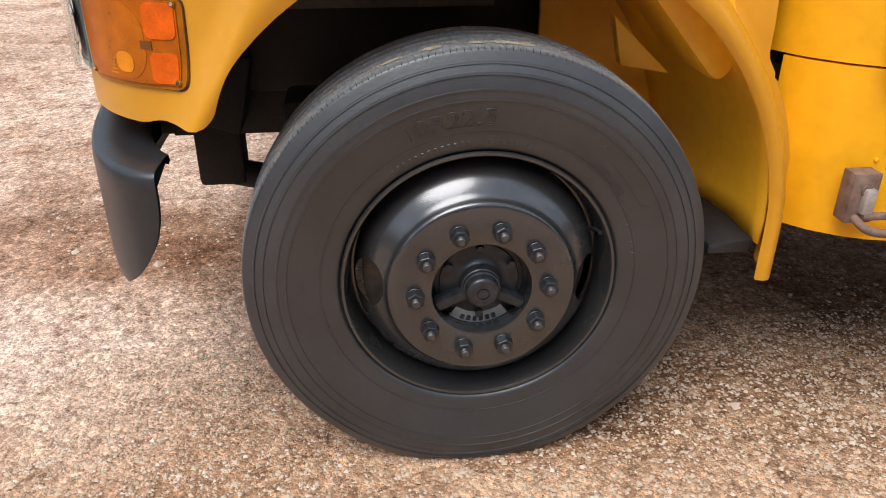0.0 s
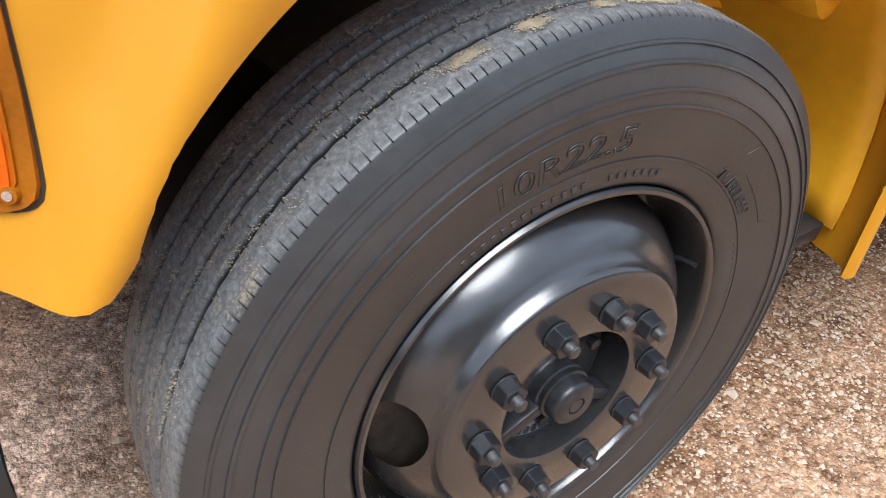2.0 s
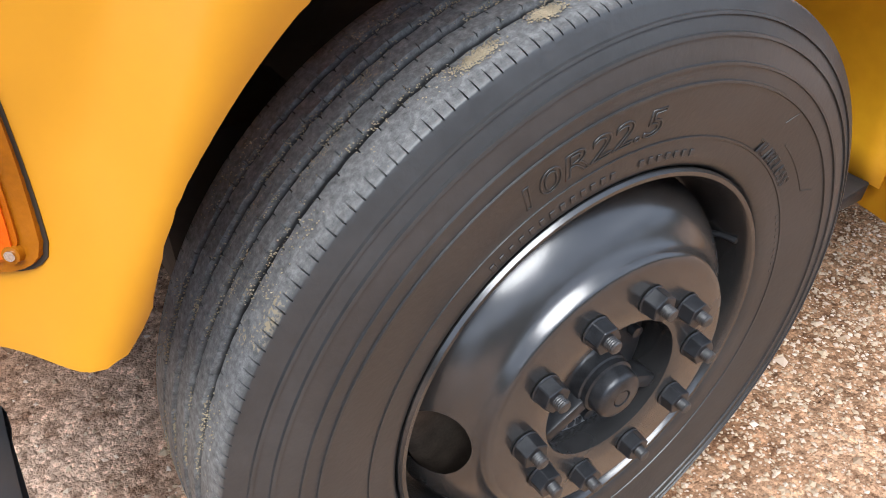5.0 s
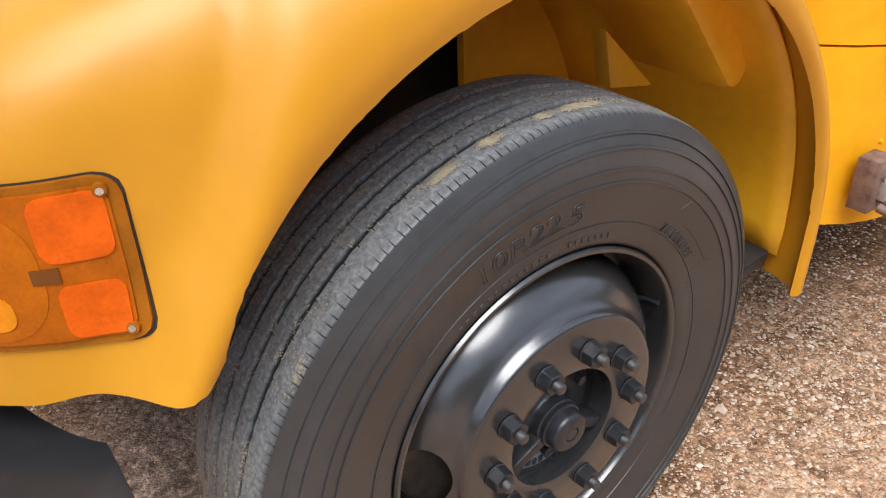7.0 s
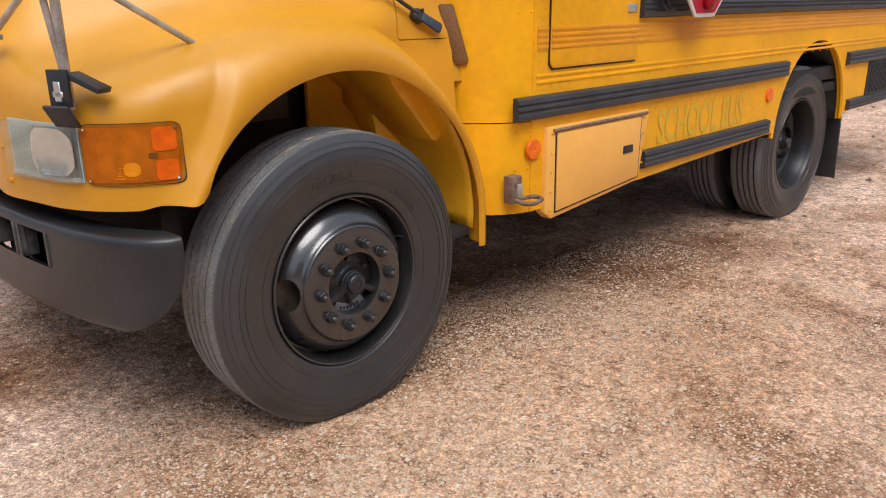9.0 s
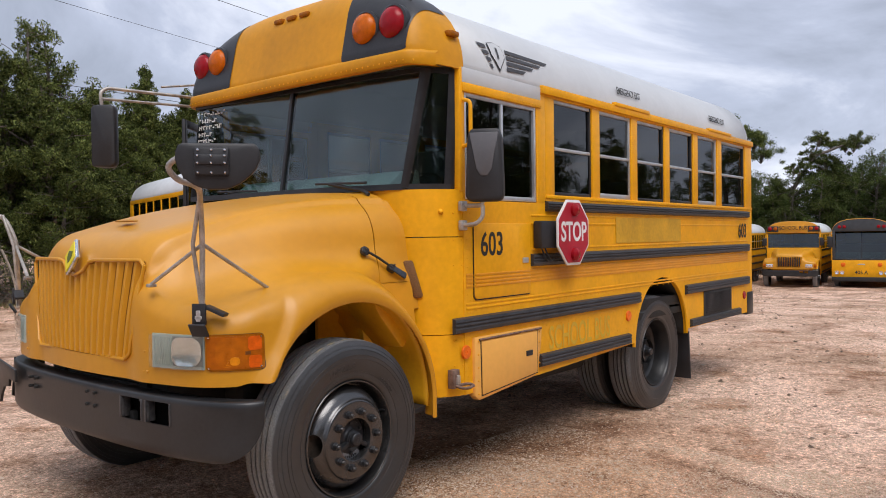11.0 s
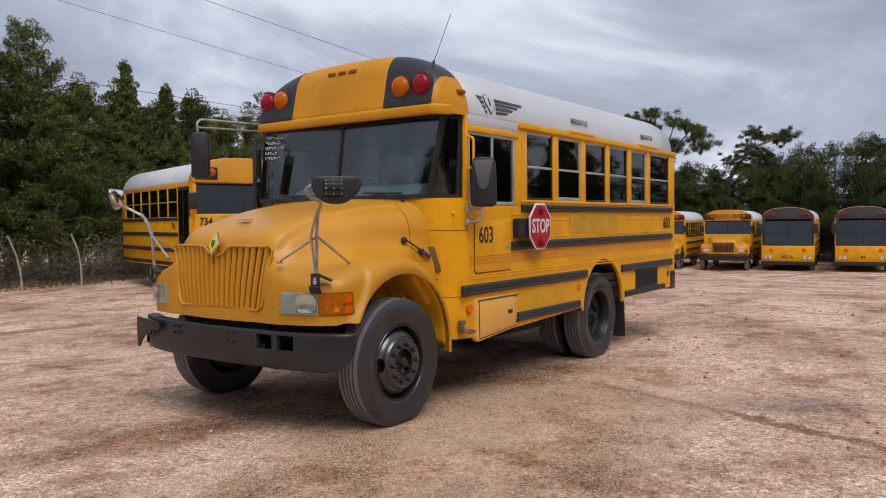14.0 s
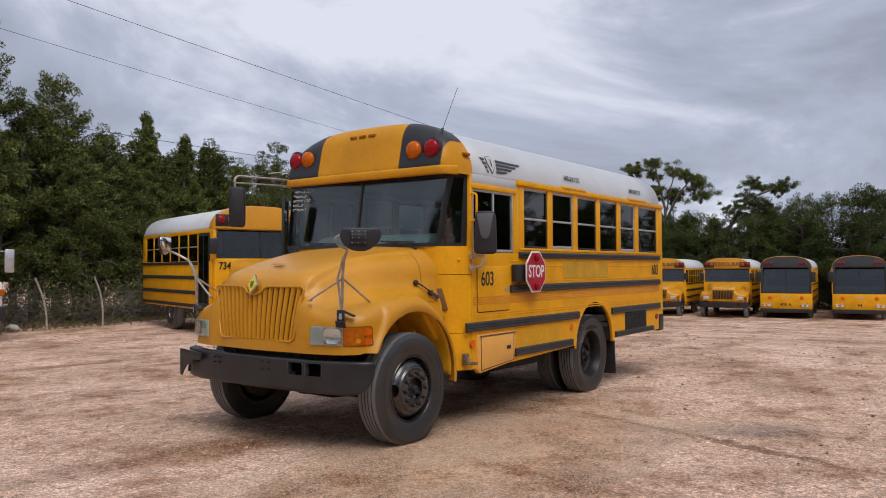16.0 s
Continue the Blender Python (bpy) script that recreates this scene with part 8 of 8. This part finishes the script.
def flat_bus(name, m, label, number, group=""):
    """A flat-fronted yellow bus with a dark upper front."""
    b = thing(name, m, label, "bus", group)
    yy, zz = coach_shell(b, -0.85, 7.0, 3.12)
    top = [(y, z + 0.012) for y, z in zip(yy, zz) if z > 2.60]
    part("front_wall", prism([(0.0, 0.44), (2.4, 0.44), (2.4, 1.27), (0.0, 1.27)], "x", -1.0, -0.82, 0.04), YELLOW2, b, "yellow front panel")
    fr = part("front_roof_cap", prism([(0.01, 2.56)] + top + [(2.39, 2.56)], "x", -0.95, -0.6, 0.04), GREYFACE, b, "dark grey front roof cap")
    part("cap_rim", prism([(y, z + 0.03) for y, z in zip(yy, zz)] + [(y, z + 0.005) for y, z in zip(yy[::-1], zz[::-1])], "x", -0.955, -0.62), FADED, b, "pale yellow cap edge")
    scr = part("windscreen", prism([(0.12, 1.32), (2.28, 1.32), (2.24, 2.54), (0.16, 2.54)], "x", -0.93, -0.925), FARSCREEN, b, "dark windscreen")
    scr.matrix_basis = Matrix.Translation((-0.93, 0, 1.32)) @ Matrix.Rotation(radians(11), 4, "Y") @ Matrix.Translation((0.93, 0, -1.32))
    for y in (0.02, 2.26):
        box("screen_post", (-0.98, y, 1.25), (-0.84, y + 0.12, 2.62), GREYFACE, b, 0.03)
        box("corner_trim", (-0.965, y - 0.035 if y < 1 else y + 0.105, 1.25), (-0.83, y + 0.015 if y < 1 else y + 0.155, 2.58), YELLOW2, b, 0.012)
    box("screen_post", (-0.945, 1.18, 1.30), (-0.915, 1.22, 2.6), BLACK, scr, 0.003)
    box("screen_sill", (-0.985, 0.06, 1.26), (-0.86, 2.34, 1.33), BLACK, b, 0.015)
    box("dashboard", (-0.7, 0.15, 1.2), (-0.5, 2.25, 1.62), INSIDE, b, 0.03)
    for y in (0.32, 0.52, 1.88, 2.08):
        v, q = lathe([(0.075, 0.02), (0.075, -0.02), (0.05, -0.04), (0.001, -0.042)], 18)
        me = simple_mesh("warning_lamp", v, q)
        me.materials.append(RED)
        sub("warning_lamp", me, fr, pose(-0.955, y, 2.78, 0, 0, -90))
    for y in (0.47, 1.93):
        v, q = lathe([(0.095, 0.02), (0.095, -0.02), (0.06, -0.04), (0.001, -0.042)], 20)
        me = simple_mesh("turn_signal", v, q)
        me.materials.append(ORANGE)
        sub("turn_signal", me, b, pose(-1.0, y, 1.06, 0, 0, -90))
    for y in (0.22, 0.43, 1.97, 2.18):
        v, q = lathe([(0.095, 0.02), (0.09, -0.02), (0.085, -0.03), (0.06, -0.02), (0.001, -0.01)], 20)
        me = simple_mesh("headlamp", v, q)
        me.materials.append(HEADLAMP)
        sub("headlamp", me, b, pose(-1.0, y, 0.70, 0, 0, -90))
    box("bumper", (-1.12, 0.0, 0.30), (-0.98, 2.4, 0.50), BUMPER, b, 0.03)
    box("badge_plate", (-1.008, 1.05, 1.05), (-0.998, 1.35, 1.10), ALU, b, 0.003)
    words("fleet_number", number, 0.16, Matrix.Translation((-1.003, 1.2, 0.70)) @ pose(0, 0, 0, 90, 0, -90), INK, b, 0.001, 0.004, 0.95)
    for y in (-0.06, 2.46):
        sm_ = tube("side_mirror", [(-0.9, 0.1 if y < 1 else 2.3, 2.5), (-1.05, y, 2.45), (-1.05, y, 2.1)], 0.015, STEEL, b)
        box("mirror_head", (-1.08, y - 0.11, 1.85), (-1.02, y + 0.11, 2.35), PLASTIC, sm_, 0.02)
    for y, o in ((0.02, -1), (2.38, 1)):
        far_wheel(b, 0.35, y, o)
        far_wheel(b, 4.6, y, o)
    return b


def park(x, y, turn, lx=0.0, ly=1.2, dz=0.0):
    """The pose that puts a bus's point (lx, ly) at x, y."""
    c, s = math.cos(radians(turn)), math.sin(radians(turn))
    return pose(x - lx * c + ly * s, y - lx * s - ly * c, float(ground_z(x, y)) + dz, 0, 0, turn)


conventional_bus("school_bus", pose(7.89, 9.27, 0, 0, 0, 73.7), "yellow short school bus parked before the trees", False, "734", 5.4)
conventional_bus("school_bus", park(36.2, 7.5, 8, 0.66), "yellow school bus with hood in a far row", True, "", 6.0, "buses in the far row")
conventional_bus("school_bus", park(35.4, 10.7, 8, 0.66), "yellow school bus with hood in a far row", True, "", 6.0, "buses in the far row")
flat_bus("school_bus", park(35.8, 4.5, 8, -1.0), "flat-fronted yellow school bus in a far row", "405 A", "buses in the far row")
flat_bus("school_bus", park(36.6, 1.3, 8, -1.0), "flat-fronted yellow school bus in a far row", "94", "buses in the far row")

# a white truck that stands at the edge of the yard
TW = mat("white_truck_paint", (0.75, 0.76, 0.77), 0.35, var=0.06, coat=0.3)
tk = thing("white_truck", pose(2.82, 14.69, 0, 0, 0, 75), "white truck parked beside the trees", "truck")
part("hood", prism([(-1.3, 0.75), (-1.25, 1.3), (-0.2, 1.45), (-0.2, 0.75)], "y", 0.1, 2.1, 0.06), TW, tk)
part("cab", prism([(-0.2, 0.7), (-0.15, 1.45), (0.15, 2.35), (1.5, 2.4), (1.5, 0.7)], "y", 0.05, 2.15, 0.06), TW, tk)
part("windscreen", prism([(-0.14, 1.52), (0.1, 2.25), (0.105, 2.25), (-0.135, 1.52)], "y", 0.2, 2.0), SCREEN, tk)
box("cargo_box", (1.6, 0.0, 0.9), (3.4, 2.3, 2.7), TW, tk, 0.03)
box("bumper", (-1.45, 0.05, 0.45), (-1.28, 2.15, 0.75), BUMPER, tk, 0.03)
for y in (0.16, 2.04):
    box("turn_signal", (-1.34, y - 0.09, 1.0), (-1.2, y + 0.09, 1.14), AMBER, tk, 0.02)
    far_wheel(tk, -0.6, y - 0.1 if y < 1 else y + 0.1, -1 if y < 1 else 1)
    far_wheel(tk, 2.7, y - 0.1 if y < 1 else y + 0.1, -1 if y < 1 else 1)
    sm_ = tube("side_mirror", [(0.0, 0.2 if y < 1 else 2.0, 2.0), (-0.2, -0.2 if y < 1 else 2.4, 2.0), (-0.2, -0.2 if y < 1 else 2.4, 1.5)], 0.015, STEEL, tk)
    box("mirror_head", (-0.24, (-0.3 if y < 1 else 2.3), 1.5), (-0.16, (-0.1 if y < 1 else 2.5), 2.05), ALU, sm_, 0.03)

# overhead wires
for pts in ([(-30, 30, 14.8), (14, 37, 13.6), (70, 50, 14.5)], [(-14, 28, 14.9), (20, 28, 12.45), (64, 28, 10.0)], [(-30, 28, 8.2), (14, 28, 7.6), (70, 28, 7.3)]):
    P = [Vector(p) for p in pts]
    line_ = [P[0] * (1 - t) ** 2 + P[1] * 2 * t * (1 - t) + P[2] * t * t for t in [i / 24 for i in range(25)]]
    tagged(tube("power_line", line_, 0.012, PLASTIC, None, sides=5), "thin dark overhead wire above the trees", "wire", "overhead wires")
